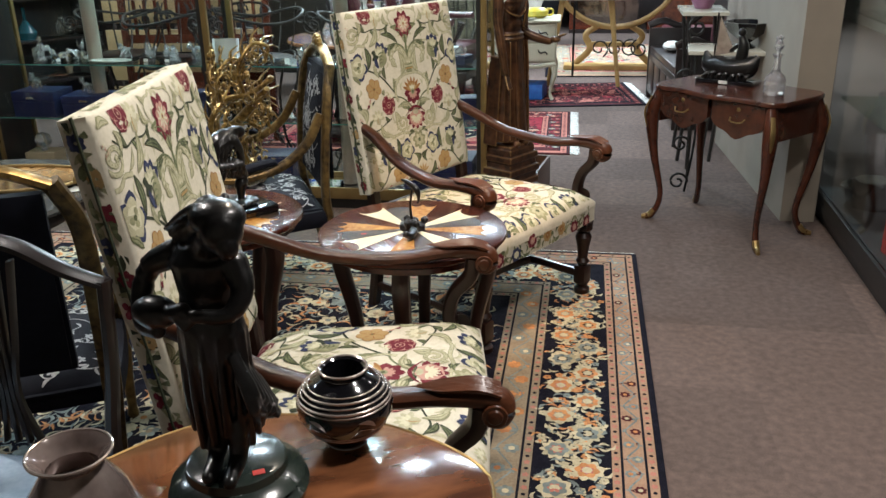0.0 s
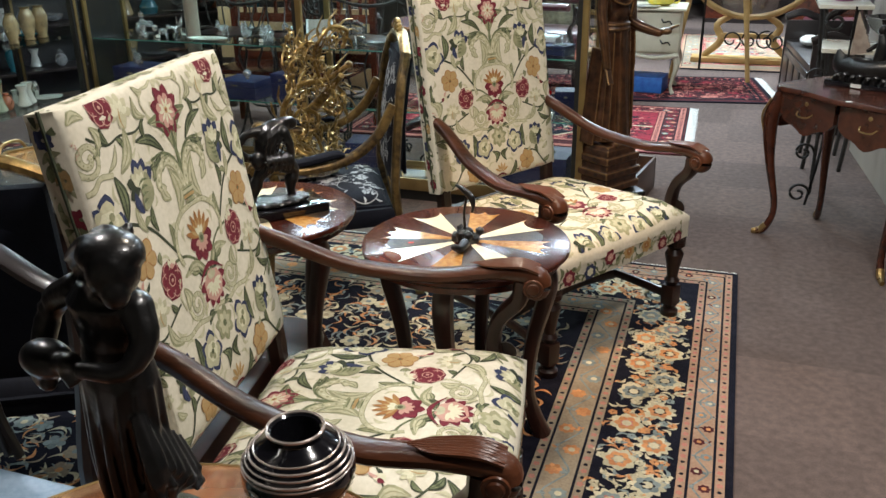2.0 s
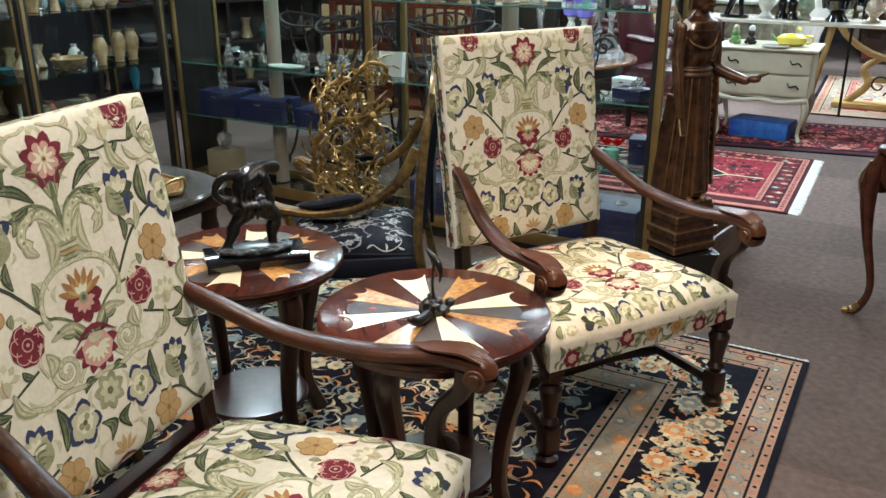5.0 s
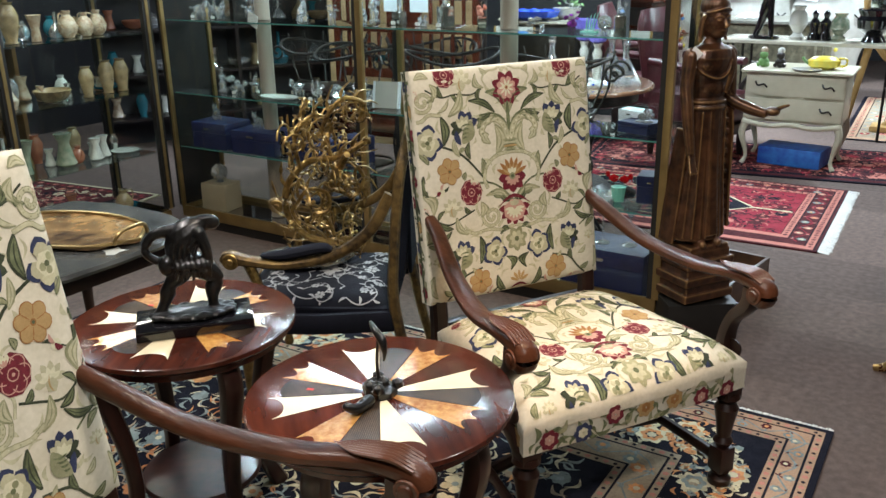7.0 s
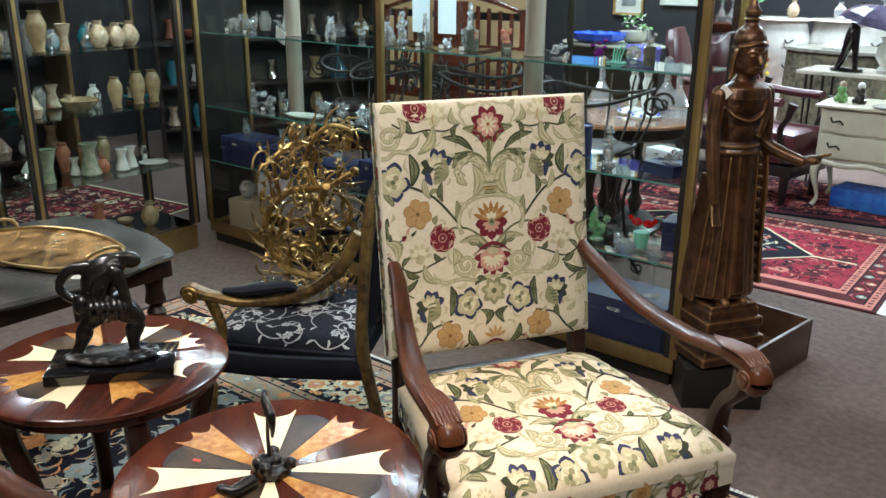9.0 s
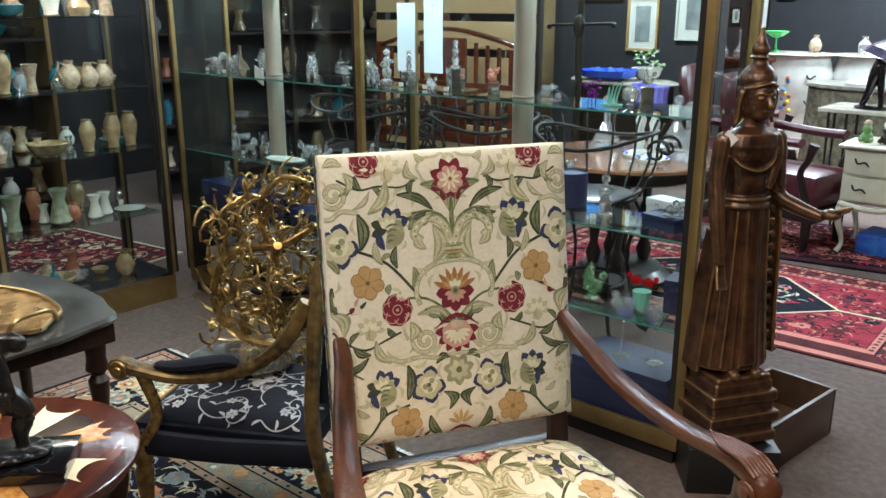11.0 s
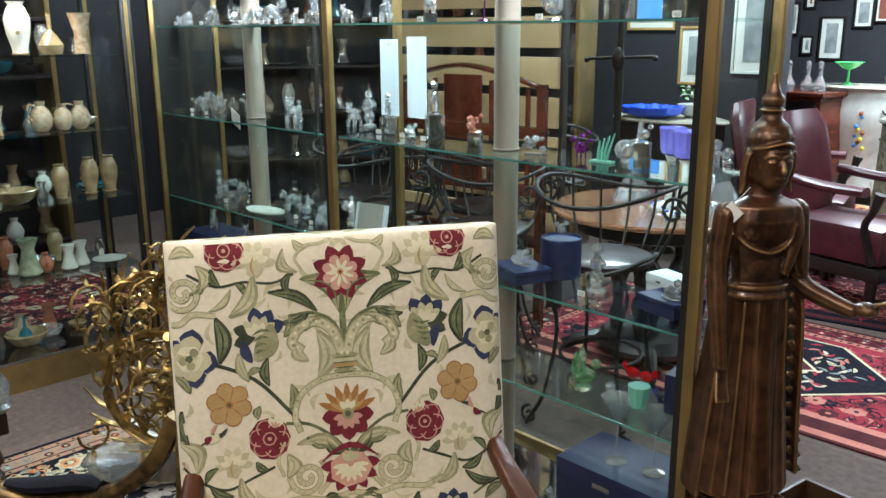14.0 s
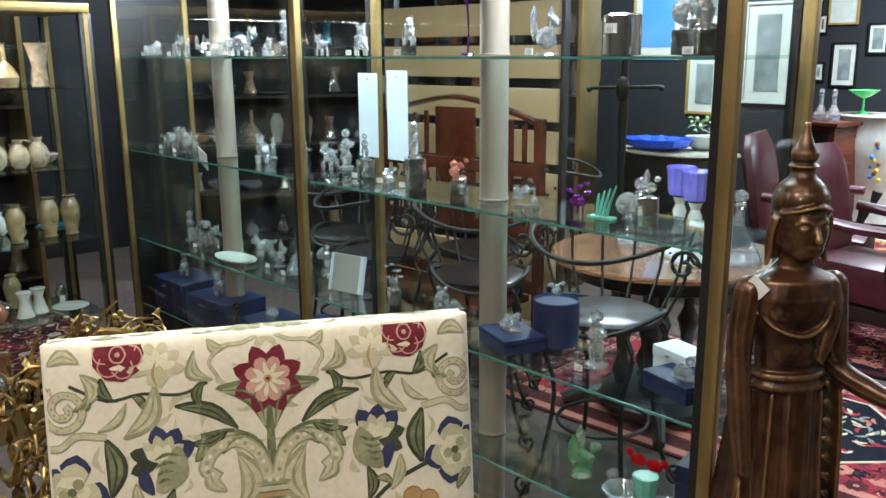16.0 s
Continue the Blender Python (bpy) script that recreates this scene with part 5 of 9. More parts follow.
for x, y in ((-1.30, 0.70),):
    crystal("flower", x, y, Z3, 0.10, 0, "purple and pink crystal flowers", PURPLE)
    bm = bmesh.new()
    for q in range(4):
        sweep(bm, [(0.01 * q - 0.015, 0, 0, 0.005, 0.003), (0.012 * q - 0.013, 0, 0.035, 0.006, 0.003), (0.017 * q - 0.01, 0, 0.062 + 0.008 * q, 0.003, 0.002)], 6, 3)
    box(bm, -0.035, 0.035, -0.015, 0.015, 0, 0.006)
    solo("glass_grass", bm, MINT, x + 0.09, y - 0.02, Z3, 0, "pale mint glass fronds on a small base", "figurine")
for x, y, k, s, st, tg in ((-3.42, 0.68, "figure", 0.14, 0, 0), (-3.27, 0.66, "animal", 0.075, 0, 1), (-3.13, 0.64, "bird", 0.08, 0.06, 0), (-2.74, 0.70, "bird", 0.12, 0, 1), (-2.60, 0.68, "cluster", 0.12, 0, 1), (-2.42, 0.70, "figure", 0.10, 0.04, 0),
                           (-2.04, 0.69, "flower", 0.09, 0.05, 0), (-1.84, 0.72, "animal", 0.11, 0, 0), (-1.76, 0.70, "cluster", 0.09, 0, 0), (-1.22, 0.69, "figure", 0.16, 0, "124")):
    crystal(k, x, y, Z2, s, R.uniform(-60, 30), stand=st, tag=tg)
solo("glass_dish", lathe(bmesh.new(), [(0.05, 0), (0.10, 0.008), (0.105, 0.014), (0.095, 0.012), (0.04, 0.006)], 24, squash=(1.2, 0.6)), CERAMIC_W, -2.95, 0.63, Z2, 0, "flat white dish on a glass shelf", "dish")
ob = thing("gift_book", -2.265, 0.66, Z2, 12, "grey presentation folder with pale edges and tag", "folder")
part("cover", B(-0.06, 0.06, -0.008, 0.008, 0, 0.13, m=pose(0, 0, 0, -12)), mat("grey_card", (0.34, 0.32, 0.30), (0.28, 0.26, 0.25), 0.7), ob, smooth=False)
for q in (-1, 1):
    part("edge_strip", B(q * 0.066 - 0.006, q * 0.066 + 0.006, -0.009, 0.009, 0, 0.13, m=pose(0, 0, 0, -12)), PAPER, ob, smooth=False)


RC = random.Random(77)
for z, top in ((Z4, 0.10), (Z3, 0.12), (Z2, 0.11)):
    for x in (-3.50, -3.24, -2.90, -2.66, -2.50):
        x += RC.uniform(-0.03, 0.03)
        crystal(RC.choice(("animal", "bird", "figure", "cluster", "flower")), x, 0.775 + RC.uniform(-0.02, 0.02), z, RC.uniform(0.7, 1.0) * top, RC.uniform(0, 360))


def gift_box(x, y, z, w, d, h, rz, label="navy blue cardboard gift box with lid", m=None):
    g = thing("gift_box", x, y, z, rz, label, "box", "navy gift boxes")
    part("tray", B(-w / 2 + 0.002, w / 2 - 0.002, -d / 2 + 0.002, d / 2 - 0.002, 0, h * 0.6), m or NAVY, g, smooth=False)
    part("lid", B(-w / 2, w / 2, -d / 2, d / 2, h * 0.6 + 0.0015, h, bevel=0.002), m or NAVY, g)
    part("label_bar", B(-w * 0.14, w * 0.02, -d / 2 - 0.0012, -d / 2 - 0.0003, h * 0.72, h * 0.80), SILVER, g, smooth=False)
    return g


gift_box(-3.45, 0.665, Z1, 0.27, 0.20, 0.145, 0)
gift_box(-3.12, 0.665, Z1, 0.30, 0.20, 0.125, 4)
gift_box(-2.75, 0.67, Z1, 0.24, 0.20, 0.10, -3)
gift_box(-2.50, 0.70, Z1, 0.14, 0.14, 0.14, -3)
crystal("animal", -3.47, 0.66, Z1 + 0.146, 0.095, 150)
crystal("animal", -3.14, 0.65, Z1 + 0.126, 0.095, 160, "amber-tinted crystal bear on a navy box")
crystal("figure", -2.92, 0.60, Z1, 0.15, 0, "black and clear crystal panda figurine", BLACK_GLASS)
crystal("orb", -2.73, 0.65, Z1 + 0.101, 0.06)
gift_box(-1.49, 0.66, Z2, 0.16, 0.13, 0.042, -20)
crystal("cluster", -1.49, 0.66, Z2 + 0.043, 0.075, 0)
ob = thing("round_gift_box", -1.42, 0.77, Z2, 0, "round navy blue gift box holding a crystal flower", "box")
part("drum", lathe(bmesh.new(), [(0.066, 0), (0.066, 0.125), (0.063, 0.128), (0.060, 0.120)], 32), NAVY, ob)
crystal("flower", -1.42, 0.77, Z2 + 0.129, 0.07, 0)
gift_box(-0.97, 0.70, Z2, 0.15, 0.12, 0.045, -15)
gift_box(-1.03, 0.79, Z2, 0.12, 0.08, 0.075, -15, "white cardboard gift box", PAPER)
crystal("cluster", -0.95, 0.68, Z2 + 0.046, 0.08, 0)
crystal("bird", -1.24, 0.67, Z1, 0.15, 20, "green and amber crystal parrot on a clear branch", GREEN_GLASS)
crystal("orb", -1.16, 0.70, Z1, 0.04)
ob = thing("crystal_fish_group", -1.045, 0.68, Z1, 0, "red crystal fish above a pale mint glass block", "figurine")
part("glass_block", lathe(bmesh.new(), [(0.024, 0), (0.034, 0.065), (0.03, 0.066)], 10), MINT, ob, smooth=False)
for q in (-1, 1):
    bm = ball(bmesh.new(), (q * 0.024, 0, 0.10), 0.024, (1.1, 0.6, 0.8), 1)
    ball(bm, (q * 0.052, 0, 0.115), 0.012, (1, 0.4, 1.2), 1)
    part("fish", bm, RED_GLASS, ob, smooth=False)
for x, y, h in ((-1.10, 0.66, 0.21), (-0.98, 0.68, 0.20)):
    solo("wine_glass", lathe(bmesh.new(), [(0.034, 0), (0.033, 0.003), (0.004, 0.012), (0.004, h * 0.62), (0.012, h * 0.66), (0.052, h), (0.049, h), (0.008, h * 0.67)], 20), CRYSTAL, x, y, 0.292, 0,
         "tall crystal cocktail glass", "glass", "cocktail glasses")
gift_box(-1.06, 0.68, 0.101, 0.38, 0.24, 0.19, 0, "large navy blue gift box in the case bottom")
crystal("cluster", -1.28, 0.62, 0.101, 0.09, 0)
ob = solo("kraft_box", B(-0.09, 0.09, -0.07, 0.07, 0, 0.16, bevel=0.003), KRAFT, -3.50, 0.66, 0.101, 6, "plain brown cardboard box in the case bottom", "box")
crystal("orb", -3.50, 0.66, 0.262, 0.12, 0, "large clear crystal bottle with round stopper")
gift_box(-2.02, 0.68, 0.101, 0.2, 0.2, 0.18, 10)
gift_box(-0.92, 0.76, Z1, 0.12, 0.12, 0.12, 10)
for px, py, pw, ph in ((-2.335, 0.85, 0.105, 0.29), (-2.175, 0.848, 0.105, 0.30)):
    g = thing("paper_notice", px, py - 0.012, 1.245, 0, "blank pale paper notice taped inside the glass", "notice", "paper notices")
    part("sheet", B(-pw / 2, pw / 2, -0.001, 0.001, 0, ph), PAPER, g, smooth=False)
    part("pin", lathe(bmesh.new(), [(0.004, 0), (0.003, 0.002)], 8, (0, 0, 0), m=pose(0, -0.001, ph - 0.02, 90)), BLACK_STEEL, g)
# paper tag fallen over the shelf edge
solo("loose_label", B(-0.035, 0.035, -0.001, 0.001, -0.03, 0.045, m=pose(0, 0, 0, 15, 25, 0)), TAGW, -3.02, 0.555, 1.2, 0, "crumpled white paper label at the shelf edge", "label", smooth=False)

# ---- vase cabinet ----
CX = -3.64
cab = thing("vase_cabinet", -3.86, -0.5, 0, 0, "brass-framed glass display cabinet full of glazed vases", "display case")


def cbox(bm, x0, x1, y0, y1, z0, z1, bevel=0.0):
    return box(bm, x0 + 3.86, x1 + 3.86, y0 + 0.5, y1 + 0.5, z0, z1, bevel)


part("plinth", cbox(bmesh.new(), -4.10, CX - 0.006, -1.46, 0.40, 0.0, 0.135), BRASS, cab, smooth=False)
part("bottom_board", cbox(bmesh.new(), -4.09, CX - 0.01, -1.45, 0.39, 0.1365, 0.15), MIRROR, cab, smooth=False)
for py in (0.385, -0.47, -1.44):
    for px in (CX, -4.09):
        pt = part("post", cbox(bmesh.new(), px - 0.016, px + 0.016, py - 0.026, py + 0.026, 0.151, 1.77, 0.003), BLACK_STEEL, cab)
        part("brass_strip", cbox(bmesh.new(), px + 0.0165, px + 0.020, py - 0.010, py + 0.008, 0.151, 1.77), BRASS, pt, smooth=False)
part("top_frame", cbox(bmesh.new(), -4.11, CX + 0.018, -1.46, 0.405, 1.772, 1.81, 0.004), BRASS, cab)
for a, b in ((-1.42, -0.49), (-0.45, 0.365)):
    part("glass_door", cbox(bmesh.new(), CX - 0.003, CX + 0.003, a, b, 0.152, 1.77), GLASS, cab, smooth=False)
for z in (0.48, 0.82, 1.13, 1.47):
    part("shelf", cbox(bmesh.new(), -4.07, CX - 0.03, -1.43, 0.37, z - 0.004, z + 0.003), SHELF_GLASS, cab, smooth=False)

VASE = {
    "jug": [(0.03, 0), (0.055, 0.03), (0.062, 0.07), (0.045, 0.115), (0.022, 0.14), (0.03, 0.165), (0.024, 0.165)],
    "tall": [(0.04, 0), (0.035, 0.02), (0.055, 0.10), (0.062, 0.17), (0.045, 0.215), (0.032, 0.235), (0.045, 0.25), (0.036, 0.25)],
    "trumpet": [(0.05, 0), (0.045, 0.03), (0.04, 0.12), (0.07, 0.24), (0.076, 0.25), (0.068, 0.245)],
    "bottle": [(0.07, 0), (0.085, 0.06), (0.05, 0.12), (0.016, 0.16), (0.014, 0.26), (0.022, 0.27), (0.014, 0.268)],
    "bowl": [(0.05, 0), (0.10, 0.03), (0.13, 0.085), (0.12, 0.09), (0.09, 0.04)],
    "flare": [(0.05, 0), (0.065, 0.015), (0.05, 0.06), (0.032, 0.14), (0.055, 0.20), (0.045, 0.20)],
    "plate": [(0.05, 0), (0.10, 0.012), (0.12, 0.02), (0.10, 0.022)],
}


def vase(kind, x, y, z, m, s, label, handle=False, lobes=0, group="glazed vases"):
    bm = lathe(bmesh.new(), [(r * s, h * s) for r, h in VASE[kind]], 24, lobes=lobes, depth=0.06 if lobes else 0)
    if handle or kind in ("jug", "tall"):
        g = thing("vase", x, y, z, R.uniform(0, 360), label, "vase", group)
        part("body", bm, m, g)
        h = VASE[kind][-1][1] * s
        r = max(q[0] for q in VASE[kind]) * s
        if kind == "jug":
            part("handle", rod(bmesh.new(), [(r * 0.5, 0, h * 0.85), (r * 1.2, 0, h * 0.9), (r * 1.35, 0, h * 0.6), (r * 0.9, 0, h * 0.35)], 0.005 * s), m, g)
        part("foot_ring", lathe(bmesh.new(), [(VASE[kind][0][0] * s * 1.05, 0), (VASE[kind][0][0] * s * 1.1, 0.006), (VASE[kind][0][0] * s, 0.008)], 20), CERAMIC_T, g)
        for q in range(3):
            a = q * 2.1
            part("painted_flower", ball(bmesh.new(), (r * 0.90 * math.cos(a), r * 0.90 * math.sin(a), h * 0.42), 0.011 * s, (1, 1, 1), 1), CERAMIC_T, g)
        return g
    return solo("vase", bm, m, x, y, z, R.uniform(0, 90), label, "vase", group)


rows = [
    (1.475, [("tall", -0.02, CERAMIC_W, 1.1, "white vase with cobalt blue painting"), ("bottle", 0.10, CERAMIC_T, 0.8, "dark glazed bottle vase"), ("trumpet", 0.235, CERAMIC, 1.05, "cream trumpet vase with peach decoration"),
             ("tall", -0.35, CERAMIC_T, 1.0, "mottled tan vase"), ("tall", -0.75, CERAMIC, 1.0, "cream glazed vase"), ("flare", -1.1, CERAMIC_G, 1.0, "green glazed vase")]),
    (1.135, [("tall", -0.30, CERAMIC_T, 0.95, "mottled glazed vase"), ("trumpet", -0.17, CERAMIC, 0.75, "cream ribbed shell vase"), ("jug", 0.03, CERAMIC, 1.0, "cream ceramic jug with painted flowers"), ("jug", 0.12, CERAMIC, 0.9, "cream ceramic jug with painted flowers"),
             ("jug", 0.20, CERAMIC, 0.95, "cream ceramic jug with gold handle"), ("tall", -0.65, CERAMIC_O, 0.9, "orange glazed vase"), ("jug", -0.95, CERAMIC, 1.1, "cream ceramic jug"), ("tall", -1.25, CERAMIC_G, 1.0, "green vase")]),
    (0.825, [("bowl", -0.13, CERAMIC_T, 0.9, "brown glazed bowl with flowers"), ("tall", 0.07, CERAMIC_T, 0.78, "mottled olive vase"), ("tall", 0.22, CERAMIC_T, 0.85, "tan lustre vase"), ("tall", 0.31, CERAMIC_T, 0.85, "dark tan lustre vase"),
             ("bottle", -0.38, CERAMIC, 0.9, "two-tone gourd vase with black neck"), ("bowl", -0.72, CERAMIC_O, 1.0, "rust glazed bowl"), ("bowl", -1.1, CERAMIC_G, 1.0, "green glazed bowl")]),
    (0.485, [("trumpet", -0.32, CERAMIC_G, 1.0, "tall sage green ribbed vase"), ("flare", -0.10, CERAMIC_G, 1.05, "pale green vase painted with birds"), ("flare", 0.07, CERAMIC_W, 0.72, "white candlestick painted with flowers"), ("flare", 0.14, CERAMIC_W, 0.72, "white candlestick painted with flowers"),
             ("plate", 0.27, CERAMIC_W, 0.8, "stack of cream plates"), ("jug", -0.03, CERAMIC_O, 0.7, "orange ceramic jug"), ("jug", -0.65, CERAMIC_G, 1.1, "turquoise glazed jug"), ("tall", -0.95, CERAMIC_O, 0.9, "orange glazed vase")]),
    (0.151, [("jug", 0.20, CERAMIC_T, 1.0, "dark green elephant-shaped jug"), ("bowl", -0.15, CERAMIC_T, 0.9, "brown bowl"), ("bowl", -0.6, CERAMIC_G, 0.9, "green bowl")]),
]
for z, items in rows:
    for k, y, m, s, lab in items:
        vase(k, -3.80 + R.uniform(-0.03, 0.03), y, z, m, s * (0.68 if k == "trumpet" else 0.82), lab + " in the glass cabinet")
    for i in range(8):
        y = -1.35 + 0.2 * i + R.uniform(-0.04, 0.04)
        k = R.choice(("tall", "jug", "flare", "bottle"))
        if z < 1.5 and i not in (0,):
            solo("vase", lathe(bmesh.new(), [(r * 0.62, h * 0.62) for r, h in VASE[k]], 16), R.choice((CERAMIC, CERAMIC_T, CERAMIC_W, TEAL, CERAMIC_O)), -4.0, y, z, 0, "small glazed vase at the back of the cabinet", "vase", "small back vases")
# added bright vessels: they lift the cabinet and stand for reflected glassware
RV = random.Random(5)
for z in (0.151, 0.485, 0.825, 1.135, 1.475):
    for i in range(13):
        y = -1.36 + 0.135 * i + RV.uniform(-0.03, 0.03)
        k = RV.choice(("bottle", "flare", "tall", "bowl", "jug"))
        q = RV.uniform(0.35, 0.6)
        glassy = RV.random() < 0.6
        solo("glassware" if glassy else "vase", lathe(bmesh.new(), [(r * q, h * q) for r, h in VASE[k]], 14), RV.choice((CRYSTAL, CRYSTAL, SILVER)) if glassy else RV.choice((CERAMIC, CERAMIC_W, CERAMIC_T, TEAL)),
             -3.90 + RV.uniform(-0.03, 0.02), y, z, 0, "small clear glass vessel added for brightness among the vases" if glassy else "small glazed vase among the glassware", "vase", "small middle vases")
bm = ball(bmesh.new(), (0, 0, 0.10), 0.06, (1, 0.8, 0.9), 1)
solo("teal_dish", lathe(bmesh.new(), [(0.03, 0), (0.08, 0.02), (0.085, 0.03), (0.06, 0.02)], 20), TEAL, -3.9, 0.27, 0.825, 0, "teal glass dish in the cabinet", "dish")
bm.free()

# ---- standing wooden statue beside the case ----
bm = bmesh.new()
lathe(bm, [(0.122, 0.42), (0.114, 0.50), (0.100, 0.65), (0.088, 0.80), (0.080, 0.92), (0.076, 0.955), (0.069, 0.98), (0.074, 1.03), (0.090, 1.09), (0.099, 1.13), (0.086, 1.164), (0.040, 1.184), (0.033, 1.215)], 24, squash=(1.0, 0.66))
sweep(bm, [(0.122, -0.04, 0.40, 0.012, 0.05), (0.112, -0.03, 0.60, 0.012, 0.05), (0.09, -0.02, 0.86, 0.01, 0.04)], 8, 4, (0, 1, 0))
sweep(bm, [(-0.150, -0.03, 0.44, 0.012, 0.05), (-0.135, -0.02, 0.62, 0.012, 0.045), (-0.12, -0.01, 0.86, 0.010, 0.04), (-0.10, 0, 1.0, 0.009, 0.025)], 8, 4, (0, 1, 0))
for i in range(12):
    sweep(bm, [(-0.115 + i * 0.002, 0.0, 0.47 + i * 0.042, 0.006, 0.004), (-0.150 + i * 0.0035, 0.004, 0.455 + i * 0.042, 0.012, 0.008), (-0.172 + i * 0.005, 0.0, 0.440 + i * 0.042, 0.006, 0.005)], 6, 3, (0, 1, 0))
for a in range(4):
    # folds of the skirt
    an = (0.5, 1.15, 2.0, 2.65)[a]
    c, d = math.cos(an), math.sin(an)
    sweep(bm, [(0.120 * c, 0.080 * d, 0.43, 0.007, 0.004), (0.101 * c, 0.067 * d, 0.62, 0.006, 0.003), (0.081 * c, 0.054 * d, 0.88, 0.004, 0.002)], 6, 4, (c, d, 0))
ball(bm, (0, 0.004, 1.260), 0.054, (0.98, 1.04, 1.12), 3)
ball(bm, (0, 0.028, 1.230), 0.034, (1.05, 0.9, 0.85), 3)
limb(bm, [(0.0, 0.056, 1.276, 0.004), (0, 0.063, 1.262, 0.006), (0, 0.068, 1.250, 0.0085)], 3, 8)
for q in (-1, 1):
    sweep(bm, [(q * 0.007, 0.058, 1.280, 0.002, 0.003), (q * 0.022, 0.056, 1.286, 0.002, 0.003), (q * 0.038, 0.042, 1.278, 0.002, 0.003)], 6, 3)
    ball(bm, (q * 0.019, 0.052, 1.270), 0.009, (1.5, 0.7, 0.5), 2)
    ball(bm, (q * 0.052, 0, 1.248), 0.012, (0.6, 1, 2.4), 1)
    ball(bm, (q * 0.048, -0.012, 1.225), 0.018, (0.8, 1, 1.6), 1)
ball(bm, (0, 0.055, 1.234), 0.009, (1.7, 0.7, 0.4), 2)
ball(bm, (0, 0.053, 1.227), 0.008, (1.3, 0.7, 0.4), 2)
lathe(bm, [(0.046, 1.272), (0.053, 1.284), (0.056, 1.288), (0.056, 1.296), (0.052, 1.299), (0.054, 1.312), (0.054, 1.324), (0.050, 1.336), (0.041, 1.351), (0.026, 1.364), (0.020, 1.378), (0.030, 1.386), (0.020, 1.392), (0.026, 1.402), (0.026, 1.412), (0.017, 1.426), (0.009, 1.448), (0.005, 1.470)], 26)
sweep(bm, [(-0.053, 0.015, 1.298, 0.004, 0.006), (-0.034, 0.044, 1.305, 0.004, 0.008), (0, 0.056, 1.314, 0.004, 0.013), (0.034, 0.044, 1.305, 0.004, 0.008), (0.053, 0.015, 1.298, 0.004, 0.006)], 8, 4, (0, 1, 0))
for q in (-1, 1):
    sweep(bm, [(q * 0.058, 0.012, 1.29, 0.010, 0.006), (q * 0.064, 0.004, 1.255, 0.013, 0.006), (q * 0.060, -0.002, 1.215, 0.010, 0.006), (q * 0.066, 0.0, 1.19, 0.006, 0.005)], 8, 3, (1, 0, 0))
limb(bm, [(0.096, 0, 1.142, 0.031), (0.116, 0.01, 1.03, 0.026), (0.124, 0.035, 0.93, 0.024), (0.122, 0.065, 0.785, 0.018)])
for f in range(4):
    limb(bm, [(0.110 + f * 0.007, 0.068, 0.782, 0.007), (0.116 + f * 0.008, 0.086, 0.745, 0.006), (0.118 + f * 0.010, 0.104, 0.712, 0.0045)], 2, 6)
limb(bm, [(-0.088, 0, 1.142, 0.031), (-0.104, 0.0, 1.03, 0.027), (-0.110, 0.01, 0.965, 0.026), (-0.145, 0.06, 0.935, 0.024), (-0.185, 0.11, 0.915, 0.019)])
ball(bm, (-0.205, 0.135, 0.925), 0.026, (1.1, 1.2, 0.7), 2)
for f in range(3):
    limb(bm, [(-0.21 - f * 0.008, 0.145, 0.935, 0.008), (-0.225 - f * 0.010, 0.172, 0.950, 0.006)], 2, 6)
sweep(bm, [(-0.065, 0.035, 1.160, 0.014, 0.006), (-0.060, 0.058, 1.11, 0.015, 0.007), (-0.045, 0.062, 1.05, 0.014, 0.007), (-0.035, 0.056, 1.00, 0.010, 0.006)], 8, 4, (0, 1, 0))
sweep(bm, [(-0.05, 0.058, 1.125, 0.004, 0.005), (-0.035, 0.062, 1.08, 0.004, 0.005), (0.01, 0.064, 1.058, 0.005, 0.006), (0.06, 0.048, 1.072, 0.004, 0.005), (0.085, 0.02, 1.10, 0.004, 0.005)], 6, 5, (0, 1, 0))
ball(bm, (0, 0.026, 1.020), 0.046, (1.25, 0.62, 1.0), 3)
for q in (-1, 1):
    ball(bm, (q * 0.040, 0.036, 1.105), 0.036, (1.0, 0.6, 0.8), 2)
sweep(bm, [(0.0, 0.050, 0.94, 0.020, 0.008), (0.004, 0.064, 0.7, 0.022, 0.009), (-0.004, 0.082, 0.44, 0.028, 0.010)], 8, 4, (0, 1, 0), 0.9)
for q in (-1, 1):
    sweep(bm, [(q * 0.024, 0.052, 0.94, 0.003, 0.005), (q * 0.025, 0.066, 0.65, 0.003, 0.005), (q * 0.028, 0.082, 0.43, 0.004, 0.005)], 6, 4, (0, 1, 0))
    sweep(bm, [(q * 0.055, 0.042, 0.93, 0.004, 0.005), (q * 0.065, 0.052, 0.65, 0.004, 0.005), (q * 0.08, 0.062, 0.43, 0.005, 0.005)], 6, 4, (0, 1, 0))
for z, rr in ((0.945, 0.080), (0.966, 0.076)):
    lathe(bm, [(rr, z - 0.008), (rr + 0.006, z), (rr, z + 0.008)], 24, squash=(1, 0.72))
for z, w in ((0.17, 0.125), (0.205, 0.115), (0.24, 0.128), (0.275, 0.112), (0.31, 0.12), (0.345, 0.105)):
    box(bm, -w, w, -w * 0.85, w * 0.85, z - 0.0, z + 0.036, 0.006)
box(bm, -0.10, 0.10, -0.08, 0.085, 0.37, 0.40, 0.01)
for q in (-1, 1):
    limb(bm, [(q * 0.035, 0.01, 0.41, 0.026), (q * 0.038, 0.08, 0.405, 0.018)])
